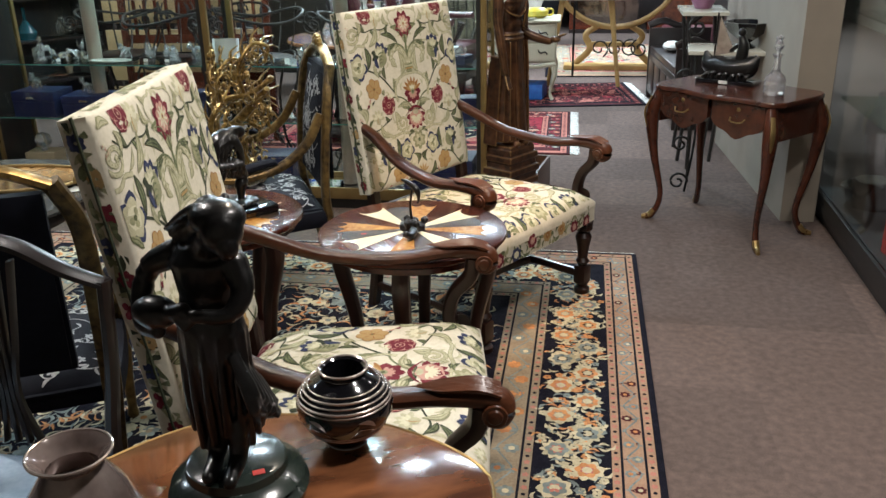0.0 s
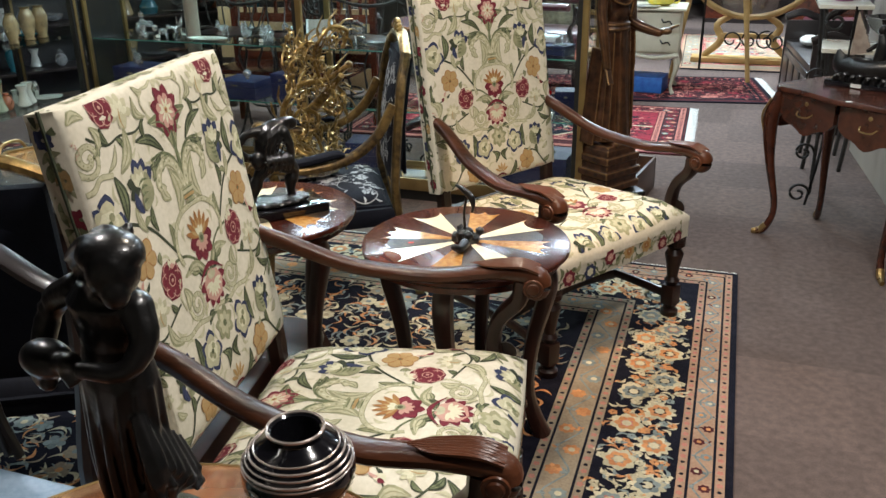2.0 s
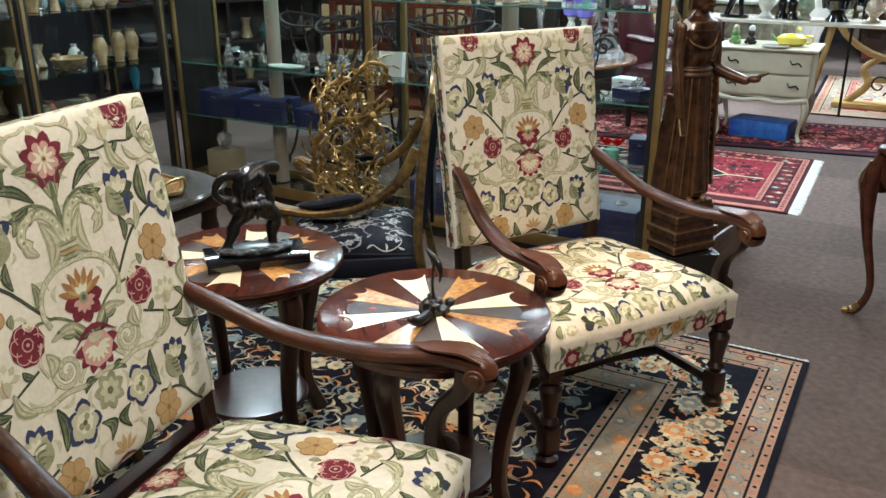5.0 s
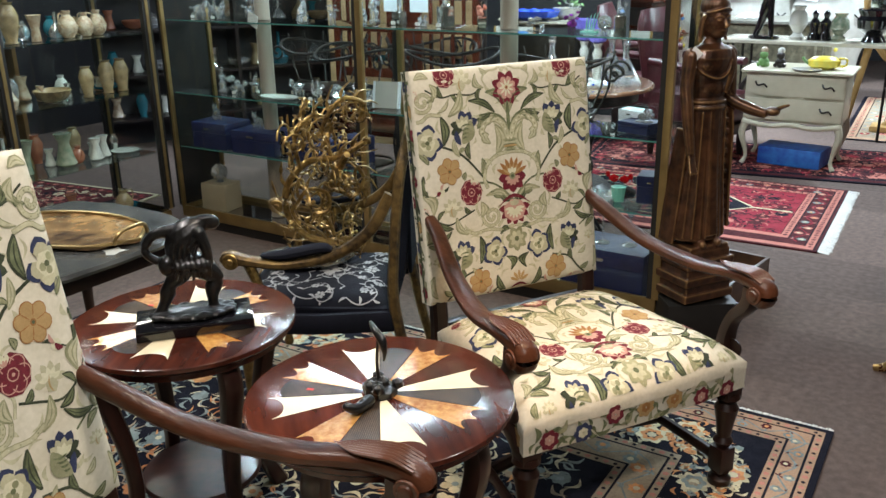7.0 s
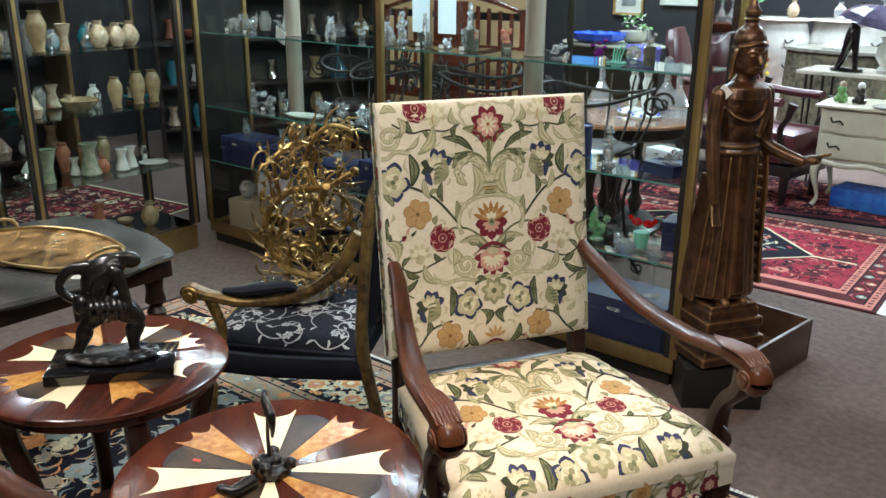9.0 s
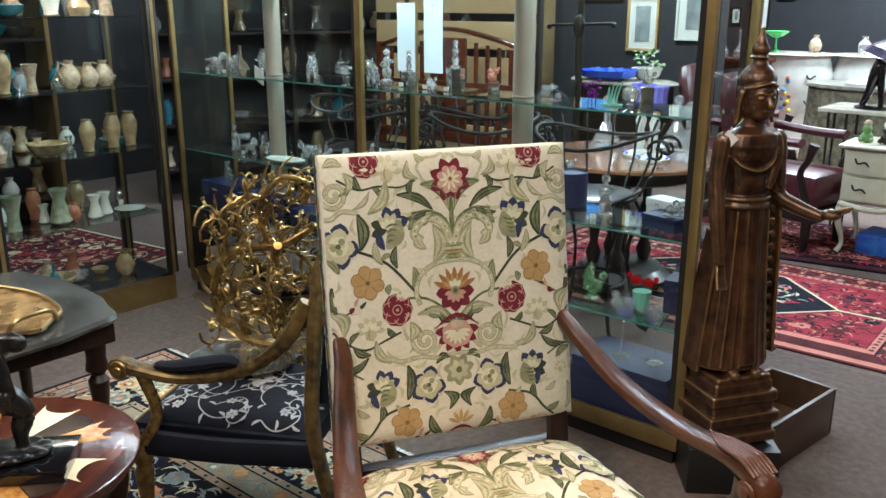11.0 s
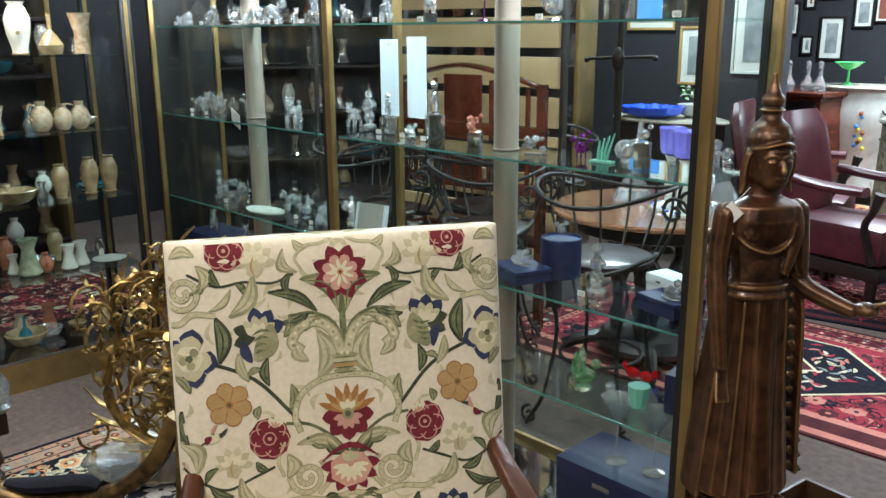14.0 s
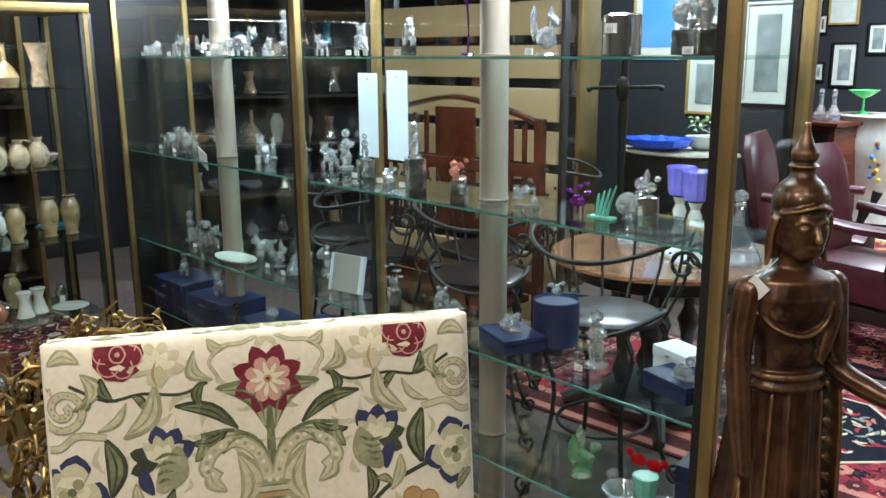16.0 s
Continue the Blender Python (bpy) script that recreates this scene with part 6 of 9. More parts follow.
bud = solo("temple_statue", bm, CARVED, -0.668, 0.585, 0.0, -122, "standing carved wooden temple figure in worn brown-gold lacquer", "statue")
melt(bud, 0.0036, 1)
solo("statue_stand", B(-0.145, 0.145, -0.13, 0.13, 0, 0.158, bevel=0.004), BLACK_STEEL, -0.665, 0.60, 0, -143, "plain black block under the wooden statue", "stand")
tg = thing("statue_tag", -0.700, 0.488, 1.150, 10, "white diamond paper price tag on a string", "price tag")
part("card", B(-0.02, 0.02, -0.001, 0.001, -0.02, 0.02, m=pose(0, 0, 0, 0, 40, 0)), TAGW, tg, smooth=False)
part("string", rod(bmesh.new(), [(0, 0, 0.02), (0.02, 0.02, 0.045), (0.03, 0.03, 0.06)], 0.001, 4), TAGW, tg)
part("string", rod(bmesh.new(), [(0, 0, -0.02), (0.008, 0, -0.05)], 0.001, 4), TAGW, tg)
CRATE_WOOD = mat("crate_wood", (0.085, 0.038, 0.018), (0.04, 0.018, 0.010), 0.4, scale=20, stretch=(1, 0.2, 1), bump=0.2)
bx = thing("wooden_crate", -0.640, 0.925, 0, -8, "low open varnished wooden crate holding small parts", "crate")
for a in ((-0.13, 0.13, -0.24, -0.225), (-0.13, 0.13, 0.225, 0.24), (-0.13, -0.115, -0.224, 0.224), (0.115, 0.13, -0.224, 0.224)):
    part("side_board", B(*a, 0.0, 0.18, bevel=0.002), CRATE_WOOD, bx)
part("bottom_board", B(-0.114, 0.114, -0.224, 0.224, 0.005, 0.05), CRATE_WOOD, bx, smooth=False)
bm = bmesh.new()
for i in range(9):
    ball(bm, (R.uniform(-0.07, 0.07), R.uniform(-0.2, 0.1), 0.062), 0.017, (1.5, 0.7, 0.6), 1)
ob = part("loose_fittings", bm, SILVER_BAND, None, "small bright metal fittings in the crate", True, "fittings", kind="stuff")
ob.matrix_basis = pose(-0.640, 0.925, 0, 0, 0, -8)

# ---- things on the round tables ----
fa = bmesh.new()
limb(fa, [(-0.085, 0, 0.032, 0.013), (-0.068, 0, 0.062, 0.015), (-0.058, 0, 0.088, 0.021), (-0.050, 0, 0.108, 0.017), (-0.030, 0, 0.130, 0.028), (-0.010, 0, 0.158, 0.034)])
limb(fa, [(0.052, 0.0, 0.032, 0.013), (0.050, 0, 0.062, 0.015), (0.054, 0, 0.088, 0.022), (0.066, 0, 0.112, 0.019), (0.045, 0, 0.135, 0.029), (0.012, 0, 0.158, 0.034)])
for x_ in (-0.066, 0.070):
    ball(fa, (x_, -0.006, 0.030), 0.013, (1.7, 1, 0.7), 1)
limb(fa, [(-0.010, 0, 0.155, 0.035), (-0.016, 0, 0.190, 0.037), (-0.008, 0, 0.225, 0.042), (0.018, 0, 0.250, 0.034), (0.046, 0, 0.262, 0.020)])
ball(fa, (0.066, 0, 0.262), 0.020, (1.1, 0.9, 1.0), 2)
ball(fa, (0.050, 0, 0.276), 0.018, (1.7, 1.0, 0.45), 2)
limb(fa, [(0.032, -0.026, 0.245, 0.018), (0.046, -0.034, 0.205, 0.014), (0.050, -0.026, 0.165, 0.012)])
limb(fa, [(-0.020, 0.0, 0.250, 0.018), (-0.075, 0.0, 0.244, 0.013), (-0.100, 0.0, 0.205, 0.011), (-0.076, 0, 0.176, 0.011), (-0.034, 0, 0.168, 0.013)])
sweep(fa, [(-0.052, -0.020, 0.158, 0.010, 0.003), (0.0, -0.036, 0.162, 0.010, 0.003), (0.046, -0.022, 0.158, 0.010, 0.003)], 6, 4)
for i in range(5):
    sweep(fa, [(-0.035 + i * 0.012, -0.036, 0.175, 0.003, 0.003), (-0.030 + i * 0.014, -0.042, 0.215, 0.003, 0.003), (-0.010 + i * 0.014, -0.030, 0.250, 0.003, 0.003)], 6, 3)
ball(fa, (0.0, 0, 0.026), 0.062, (1.75, 0.95, 0.22), 2)
for i in range(14):
    a = i * 0.45
    ball(fa, (0.095 * math.cos(a), 0.045 * math.sin(a), 0.030), 0.012 + 0.003 * (i % 3), (1.4, 1.1, 0.6), 1)
for i in range(7):
    # folds of the loincloth and satchel
    sweep(fa, [(-0.03 + 0.012 * i, -0.030, 0.185, 0.006, 0.005), (-0.028 + 0.013 * i, -0.044, 0.160, 0.007, 0.006), (-0.034 + 0.014 * i, -0.036, 0.128 - 0.004 * (i % 2), 0.004, 0.004)], 6, 3)
ball(fa, (-0.052, -0.016, 0.165), 0.024, (0.9, 0.8, 1.2), 2)
FA = solo("bronze_labourer", fa, BRONZE, -1.395, -1.385, 0.631, 25, "dark bronze figure of a bending labourer with a tool", "figurine")
melt(FA, 0.003, 1)
FA.matrix_basis = pose(-1.395, -1.385, 0.632, 0, 0, 50)
solo("figure_plinth", B(-0.145, 0.145, -0.075, 0.075, 0, 0.028, bevel=0.003), BLACK_GLASS, -1.395, -1.385, 0.622, 50, "polished black plinth under the bronze figure", "plinth")
fb = bmesh.new()
lathe(fb, [(0.045, 0), (0.045, 0.014), (0.03, 0.018)], 8, squash=(1, 0.8))
for i in range(8):
    ball(fb, (R.uniform(-0.03, 0.03), R.uniform(-0.03, 0.03), 0.022), 0.015, sub=1)
limb(fb, [(0, 0, 0.02, 0.005), (-0.006, 0.0, 0.07, 0.004), (0.002, 0, 0.125, 0.004)])
limb(fb, [(-0.04, 0.01, 0.150, 0.004), (-0.01, 0, 0.147, 0.008), (0.018, 0, 0.13, 0.010), (0.026, 0, 0.105, 0.006), (0.022, 0, 0.085, 0.003)])
limb(fb, [(0.035, -0.05, 0.012, 0.014), (0.05, -0.09, 0.012, 0.012), (0.045, -0.11, 0.022, 0.01)])
FB = solo("bronze_bird", fb, BRONZE, -0.766, -1.43, 0.622, -20, "small dark bronze bird perched on a reed with rocks", "figurine")
melt(FB, 0.002, 1)
for x, y in ((-0.905, -1.50), (-1.60, -1.36)):
    solo("red_sticker", B(-0.008, 0.008, -0.004, 0.004, 0, 0.0008), TAGR, x, y, 0.6218, 20, "tiny red sticker on the inlaid table", "sticker", "red stickers", smooth=False)

# ---- gilt armchair with navy brocade ----
gc = thing("gilt_armchair", -1.676, -0.527, 0, 119.3, "antique gilt wood armchair with navy and silver brocade", "chair")
for s in (-1, 1):
    bm = sweep(bmesh.new(), [(s * 0.26, -0.36, 0, 0.018, 0.020), (s * 0.26, -0.31, 0.2, 0.018, 0.022), (s * 0.27, -0.27, 0.42, 0.018, 0.026), (s * 0.27, -0.275, 0.60, 0.017, 0.026), (s * 0.265, -0.30, 0.85, 0.018, 0.024), (s * 0.22, -0.33, 0.98, 0.02, 0.022)], 8, 4, (1, 0, 0), 0.6)
    part("back_upright", bm, GILT_DULL, gc)
    bm = sweep(bmesh.new(), [(s * 0.27, -0.27, 0.80, 0.016, 0.020), (s * 0.275, -0.20, 0.68, 0.018, 0.020), (s * 0.29, -0.08, 0.60, 0.02, 0.018), (s * 0.31, 0.08, 0.575, 0.022, 0.016), (s * 0.315, 0.2, 0.59, 0.024, 0.018), (s * 0.315, 0.255, 0.600, 0.026, 0.026), (s * 0.315, 0.268, 0.585, 0.026, 0.024)], 10, 4, square=0.4)
    arm = part("armrest", bm, GILT_DULL, gc)
    for q in (-1, 1):
        lathe_m = Matrix.Translation((s * 0.315 + q * 0.022, 0.250, 0.592)) @ pose(0, 0, 0, 0, 90 * q, 0)
        part("scroll", lathe(bmesh.new(), [(0.028, 0), (0.024, 0.004), (0.012, 0.004), (0.008, 0.008)], 14, m=lathe_m), GILT, arm)
    part("arm_pad", sweep(bmesh.new(), [(s * 0.292, -0.075, 0.622, 0.014, 0.008), (s * 0.298, -0.04, 0.628, 0.022, 0.018), (s * 0.31, 0.08, 0.608, 0.023, 0.019), (s * 0.314, 0.15, 0.608, 0.014, 0.008)], 10, 4), NAVY_CLOTH, gc, "navy padded arm pad")
    part("arm_support", sweep(bmesh.new(), [(s * 0.29, 0.22, 0.36, 0.018, 0.022), (s * 0.30, 0.17, 0.46, 0.016, 0.018), (s * 0.31, 0.20, 0.58, 0.018, 0.02)], 8, 4, (1, 0, 0)), GILT, gc)
    bm = lathe(bmesh.new(), [(0.012, 0), (0.02, 0.02), (0.014, 0.05), (0.018, 0.15), (0.027, 0.26), (0.02, 0.28), (0.03, 0.30), (0.03, 0.36)], 14, (s * 0.28, 0.24, 0))
    part("leg", bm, GILT_DULL, gc)
    part("side_rail", sweep(bmesh.new(), [(s * 0.27, -0.27, 0.36, 0.016, 0.036), (s * 0.29, 0, 0.355, 0.016, 0.036), (s * 0.285, 0.24, 0.355, 0.016, 0.036)], 8, 3, square=0.8), NAVY_CLOTH, gc)
part("top_rail", sweep(bmesh.new(), [(-0.22, -0.33, 0.97, 0.016, 0.022), (-0.12, -0.335, 1.015, 0.016, 0.022), (0, -0.34, 1.03, 0.018, 0.026), (0.12, -0.335, 1.015, 0.016, 0.022), (0.22, -0.33, 0.97, 0.016, 0.022)], 8, 4, (0, 1, 0)), GILT, gc)
bm = bmesh.new()
for i in range(7):
    a = math.pi * i / 6
    ball(bm, (0.05 * math.cos(a), -0.33, 1.045 + 0.03 * math.sin(a)), 0.014, sub=1)
ball(bm, (0, -0.33, 1.05), 0.024, (1.2, 0.7, 1), 2)
part("crest", bm, GILT, gc, "carved gilt crest")
part("front_rail", B(-0.26, 0.26, 0.245, 0.285, 0.31, 0.385, bevel=0.008), NAVY_CLOTH, gc)


def gseat(u, v, lift):
    pad = soft(u, -0.265, 0.265, 0.1) * soft(v, 0, 0.52, 0.1)
    return Vector((-u, -0.26 + v, 0.375 + 0.065 * pad + lift))


def gback(u, v, lift):
    w = math.hypot(u / 0.195, (v - 0.24) / 0.24)
    pad = 0.03 * math.sqrt(max(0, 1 - min(1, w * w)))
    z = 0.96 - v
    return Vector((-u, -0.262 - 0.06 * (z - 0.5) / 0.46 + pad + lift, z))


gs = part("seat", grid_cushion(gseat, [-0.265 + 0.53 * i / 14 for i in range(15)], [0.52 * i / 14 for i in range(15)], 0.02), NAVY_CLOTH, gc, "navy brocade seat with silver scrolls")
gb = part("backrest", grid_cushion(gback, [-0.20 + 0.4 * i / 14 for i in range(15)], [0.48 * i / 14 for i in range(15)], 0.035), NAVY_CLOTH, gc, "navy brocade back with silver scrolls")


def brocade(mo, w, h):
    for s in (-1, 1):
        for cx, cy, r0, a0, d in ((0.30, 0.25, 0.17, 0.5, 1), (0.62, 0.55, 0.2, 2.4, -1), (0.35, 0.80, 0.17, 4.0, 1), (0.75, 0.2, 0.12, 1.0, -1), (0.78, 0.85, 0.13, 5.5, 1), (0.15, 0.5, 0.12, 3.2, 1), (0.5, 0.12, 0.10, 0.2, 1), (0.85, 0.5, 0.12, 2.0, 1), (0.12, 0.9, 0.10, 1.2, -1), (0.6, 0.95, 0.10, 3.0, 1)):
            X, Y, rr = s * cx * w, cy * h, r0 * h * 1.15
            pts = [(X + s * rr * (1 - q / 16) * math.cos(a0 + d * q * 0.42), Y + rr * (1 - q / 16) * math.sin(a0 + d * q * 0.42)) for q in range(14)]
            mo.stem(pts, 0.0035, 0, 0.0008, 2)
            for q in (0, 2, 4, 6, 8, 10):
                p = pts[q]
                mo.leaf(p[0], p[1], p[0] + s * 0.028 * math.cos(q + a0), p[1] + 0.028 * math.sin(q + a0), 0.0045, 0, 0.0009)
            mo.petals(X, Y, 0.018, 6, 0, 0.001, 0.35)
        mo.stem([(0, h * 0.95), (s * w * 0.5, h * 0.7), (s * w * 0.15, h * 0.4), (s * w * 0.55, h * 0.1)], 0.0035, 0, 0.0007, 6)
    mo.petals(0, h * 0.5, 0.045, 8, 0, 0.0009, 0.3)
    mo.petals(0, h * 0.2, 0.03, 6, 0, 0.0009, 0.3)


for sf, w, h, pr in ((gseat, 0.255, 0.5, gs), (gback, 0.17, 0.46, gb)):
    mo = Motifs(sf, (lambda u, v, w=w, h=h: abs(u) < w and 0.01 < v < h and (h > 0.47 or math.hypot(u / 0.19, (v - 0.24) / 0.235) < 0.97)))
    brocade(mo, w, h)
    mo.done("brocade", [SILVER_THREAD], pr, "silver brocade scrolls")
part("seat_border", B(-0.262, 0.262, -0.255, 0.262, 0.385, 0.40, bevel=0.003), NAVY_CLOTH, gc)
part("back_panel", B(-0.19, 0.19, -0.325, -0.312, 0.50, 0.94, bevel=0.004, m=pose(0, 0, 0, 0, 0, 0)), NAVY_CLOTH, gc)
bm = bmesh.new()
for i in range(56):
    ball(bm, (-0.262 + 0.524 * i / 55, 0.287, 0.385), 0.0045, sub=1)
tagged(part("nail_trim", bm, BRASS, gc), kind="stuff")
# silver tray lying on the seat
solo("silver_tray", lathe(bmesh.new(), [(0.10, 0), (0.135, 0.006), (0.14, 0.012), (0.132, 0.012), (0.10, 0.006)], 32, squash=(1.25, 0.9), lobes=12, depth=0.03), SILVER, -1.80, -0.50, 0.452, 30, "oval silver tray lying on the brocade seat", "tray")

# ---- gilt wall light heaped on the chair ----
sc = thing("gilt_sconce", -1.60, -0.34, 0.455, 119, "gilded metal wall light of scrolling leaves laid on a chair", "wall light")
part("stem", sweep(bmesh.new(), [(0.17, 0.20, 0.0, 0.016, 0.016), (0.20, 0.22, 0.10, 0.018, 0.018), (0.12, 0.20, 0.20, 0.022, 0.022), (-0.02, 0.14, 0.30, 0.02, 0.02), (-0.16, 0.06, 0.42, 0.012, 0.012)], 10, 5, (0.1, 1, 0.2)), GILT, sc)
for pts, w in (([(0.02, 0, -0.02), (-0.10, 0, 0.02), (-0.17, 0, 0.11), (-0.165, 0, 0.22), (-0.09, 0, 0.30), (0.03, 0, 0.31), (0.13, 0, 0.36)], 0.013),
               ([(-0.15, 0.02, 0.12), (-0.09, 0.03, 0.19), (-0.02, 0.03, 0.17), (-0.02, 0.02, 0.11), (-0.07, 0.02, 0.10)], 0.008),
               ([(0.0, 0.02, 0.0), (-0.03, 0.03, 0.08), (-0.10, 0.03, 0.08), (-0.10, 0.03, 0.03)], 0.007),
               ([(-0.12, -0.02, 0.29), (-0.13, -0.03, 0.40), (-0.06, -0.02, 0.47), (0.01, 0.0, 0.43), (-0.02, 0.0, 0.38)], 0.008),
               ([(0.0, 0, 0.31), (-0.03, -0.02, 0.42), (0.04, -0.03, 0.52), (0.12, -0.02, 0.50), (0.11, 0, 0.44)], 0.008),
               ([(0.06, 0.02, 0.30), (0.12, 0.03, 0.22), (0.08, 0.03, 0.15), (0.02, 0.03, 0.19), (0.05, 0.02, 0.23)], 0.008)):
    bm = rod(bmesh.new(), pts, w, 7, 5)
    ball(bm, pts[-1], w * 1.5, sub=1)
    scroll = part("large_scroll", bm, GILT, sc, "gilded acanthus scroll")
    scroll.matrix_basis = pose(-0.03, 0.14, 0.07, 0, 0, -69)
    bm = bmesh.new()
    sp = smooth_path(pts, 2)
    for j in range(1, len(sp) - 1):
        d = sp[j + 1] - sp[j - 1]
        nrm = np.array((-d[2], 0, d[0])) / (np.linalg.norm(d) + 1e-6)
        for q in (-1, 1):
            a_ = sp[j] + nrm * q * w * 0.8
            sweep(bm, [(*a_, w * 0.7, 0.003), (*(a_ + nrm * q * 0.022 + d * 0.25 + np.array((0, 0.008, 0))), w * 0.9, 0.004), (*(a_ + nrm * q * 0.036 + d * 0.7), 0.002, 0.002)], 6, 3)
    tagged(part("acanthus_leaves", bm, GILT, scroll), kind="stuff")
rr = random.Random(9)
for i in range(54):
    cx, cz = rr.uniform(-0.20, 0.26), rr.uniform(0.02, 0.58)
    if cz < 0.22 and cx < 0.05 and rr.random() < 0.6:
        cz += 0.25
    if cx > 0.12 and cz > 0.42:
        cx -= 0.12
    yy = 0.15 + rr.uniform(-0.10, 0.12)
    bm = bmesh.new()
    sp = spiral(0, 0, rr.uniform(0.03, 0.075), 0.008, rr.uniform(0.7, 1.3) * rr.choice((-1, 1)), rr.uniform(0, 6.28), steps=12)
    ang = rr.uniform(-60, 60)
    sweep(bm, [(p[0], p[1] + 0.001 * j, p[2], 0.0038, 0.0038) for j, p in enumerate(sp)], 6, 1, (0, 1, 0))
    ball(bm, sp[-1], 0.010, sub=1)
    for j in (3, 6, 9):
        p = sp[j]
        sweep(bm, [(*p, 0.006, 0.002), (p[0] * 1.35, p[1] + 0.01, p[2] * 1.35 + 0.004, 0.010, 0.003), (p[0] * 1.7, p[1], p[2] * 1.6, 0.002, 0.001)], 5, 2)
    ob = part("scroll", bm, GILT, sc)
    ob.matrix_basis = pose(cx, yy, cz, 0, 0, ang)
for i in range(9):
    bm = bmesh.new()
    for q in range(5):
        a = q * 1.257
        ball(bm, (0.014 * math.cos(a), 0.005, 0.014 * math.sin(a)), 0.009, (1, 0.5, 1), 1)
    ball(bm, (0, 0.008, 0), 0.007, sub=1)
    ob = tagged(part("rosette", bm, GILT, sc), kind="stuff")
    ob.matrix_basis = pose(rr.uniform(-0.15, 0.2), 0.24 + rr.uniform(-0.04, 0.04), rr.uniform(0.08, 0.56), 0, 0, rr.uniform(-40, 40))

# ---- marble-topped table with gilt tray ----
mt = thing("marble_table", -2.50, -1.10, 0, 0, "low dark carved table with black marble top", "table")
bm = bmesh.new()
out = []
for i in range(48):
    a = 2 * math.pi * i / 48
    ca, sa = math.cos(a), math.sin(a)
    e = 0.45
    wob = 1 + 0.025 * math.cos(8 * a)
    out.append((0.40 * math.copysign(abs(ca) ** e, ca) * wob, 0.44 * math.copysign(abs(sa) ** e, sa) * wob))
for z0, z1, k in ((0.560, 0.585, 1.0),):
    lo = [bm.verts.new((x * k * 0.985, y * k * 0.985, z0)) for x, y in out]
    md = [bm.verts.new((x * k, y * k, z0 + 0.012)) for x, y in out]
    hi = [bm.verts.new((x * k * 0.985, y * k * 0.985, z1)) for x, y in out]
    for a, b in ((lo, md), (md, hi)):
        for i in range(48):
            bm.faces.new((a[i], a[(i + 1) % 48], b[(i + 1) % 48], b[i]))
    bm.faces.new(lo)
    bm.faces.new(hi)
top = part("tabletop", bm, mat("veined_black_marble", (0.012, 0.013, 0.013), (0.10, 0.10, 0.095), 0.2, scale=5, coat=0.15, detail=9), mt, "polished black marble top")
part("apron", B(-0.34, 0.34, -0.38, 0.38, 0.49, 0.558, bevel=0.008), WALNUT, mt)
mo = Motifs(lambda u, v, lift: Vector((u, v, 0.5853 + lift * 0.4)))
for u, v in ((0.12, -0.28), (0.22, -0.22), (-0.05, -0.33), (0.3, -0.3), (-0.2, -0.2), (0.33, 0.05)):
    mo.blob(u, v, 0.035, 0, 9, 0.0008, 0.25, R.uniform(0, 6))
mo.done("inlay", [CERAMIC_W], top, "white stone inlay patches")
for sx in (-1, 1):
    for sy in (-1, 1):
        part("leg", lathe(bmesh.new(), [(0.015, 0), (0.022, 0.03), (0.016, 0.06), (0.024, 0.25), (0.034, 0.36), (0.02, 0.38), (0.038, 0.40), (0.03, 0.44), (0.036, 0.49)], 14, (sx * 0.29, sy * 0.33, 0)), WALNUT, mt)
gt = thing("gilt_tray", -2.48, -1.00, 0.587, 8, "gilt-rimmed scalloped tray on the marble table", "tray")
bm = lathe(bmesh.new(), [(0.22, 0), (0.25, 0.006), (0.25, 0.012), (0.215, 0.008)], 48, squash=(1.25, 0.75), lobes=8, depth=0.05)
part("plate", bm, mat("tortoise_lacquer", (0.46, 0.27, 0.11), (0.035, 0.018, 0.010), 0.08, scale=14, coat=1.0, detail=3), gt, "mottled brown and amber lacquer")
part("rim", rod(bmesh.new(), [(0.315 * math.cos(a / 24 * math.tau) * (1 + 0.04 * math.cos(8 * a / 24 * math.tau)), 0.185 * math.sin(a / 24 * math.tau), 0.016) for a in range(25)], 0.007, 6), BRASS, gt)
for s in (-1, 1):
    part("handle", rod(bmesh.new(), [(s * 0.29, -0.08, 0.014), (s * 0.30, -0.06, 0.05), (s * 0.305, 0, 0.06), (s * 0.30, 0.06, 0.05), (s * 0.29, 0.08, 0.014)], 0.007, 6), BRASS, gt)


# ---- foreground table and the things on it ----
ft = thing("oval_table", -0.70, -2.95, 0, 28, "oval satinwood table with scalloped brass-edged top", "table")
out = []
for i in range(72):
    a = 2 * math.pi * i / 72
    wob = 1 + 0.03 * math.cos(4 * a) - 0.02 * abs(math.sin(4 * a))
    out.append((0.38 * math.cos(a) * wob, 0.31 * math.sin(a) * wob))
bm = bmesh.new()
lv = [[bm.verts.new((x * k, y * k, z)) for x, y in out] for k, z in ((0.96, 0.672), (0.992, 0.680), (0.992, 0.6985), (0.985, 0.70))]
for a, b in zip(lv, lv[1:]):
    for i in range(72):
        bm.faces.new((a[i], a[(i + 1) % 72], b[(i + 1) % 72], b[i]))
bm.faces.new(lv[0])
bm.faces.new(lv[-1])
tp = part("tabletop", bm, TABLE_TOP_RED, ft, "polished orange-brown veneered top")
bm = bmesh.new()
rod(bm, [(x, y, 0.698) for x, y in out + out[:1]], 0.0028, 6, 1)
part("brass_edge", bm, BRASS, tp)
part("apron", lathe(bmesh.new(), [(0.27, 0.60), (0.28, 0.62), (0.28, 0.670)], 32, squash=(1.1, 0.85)), CHERRY, ft)
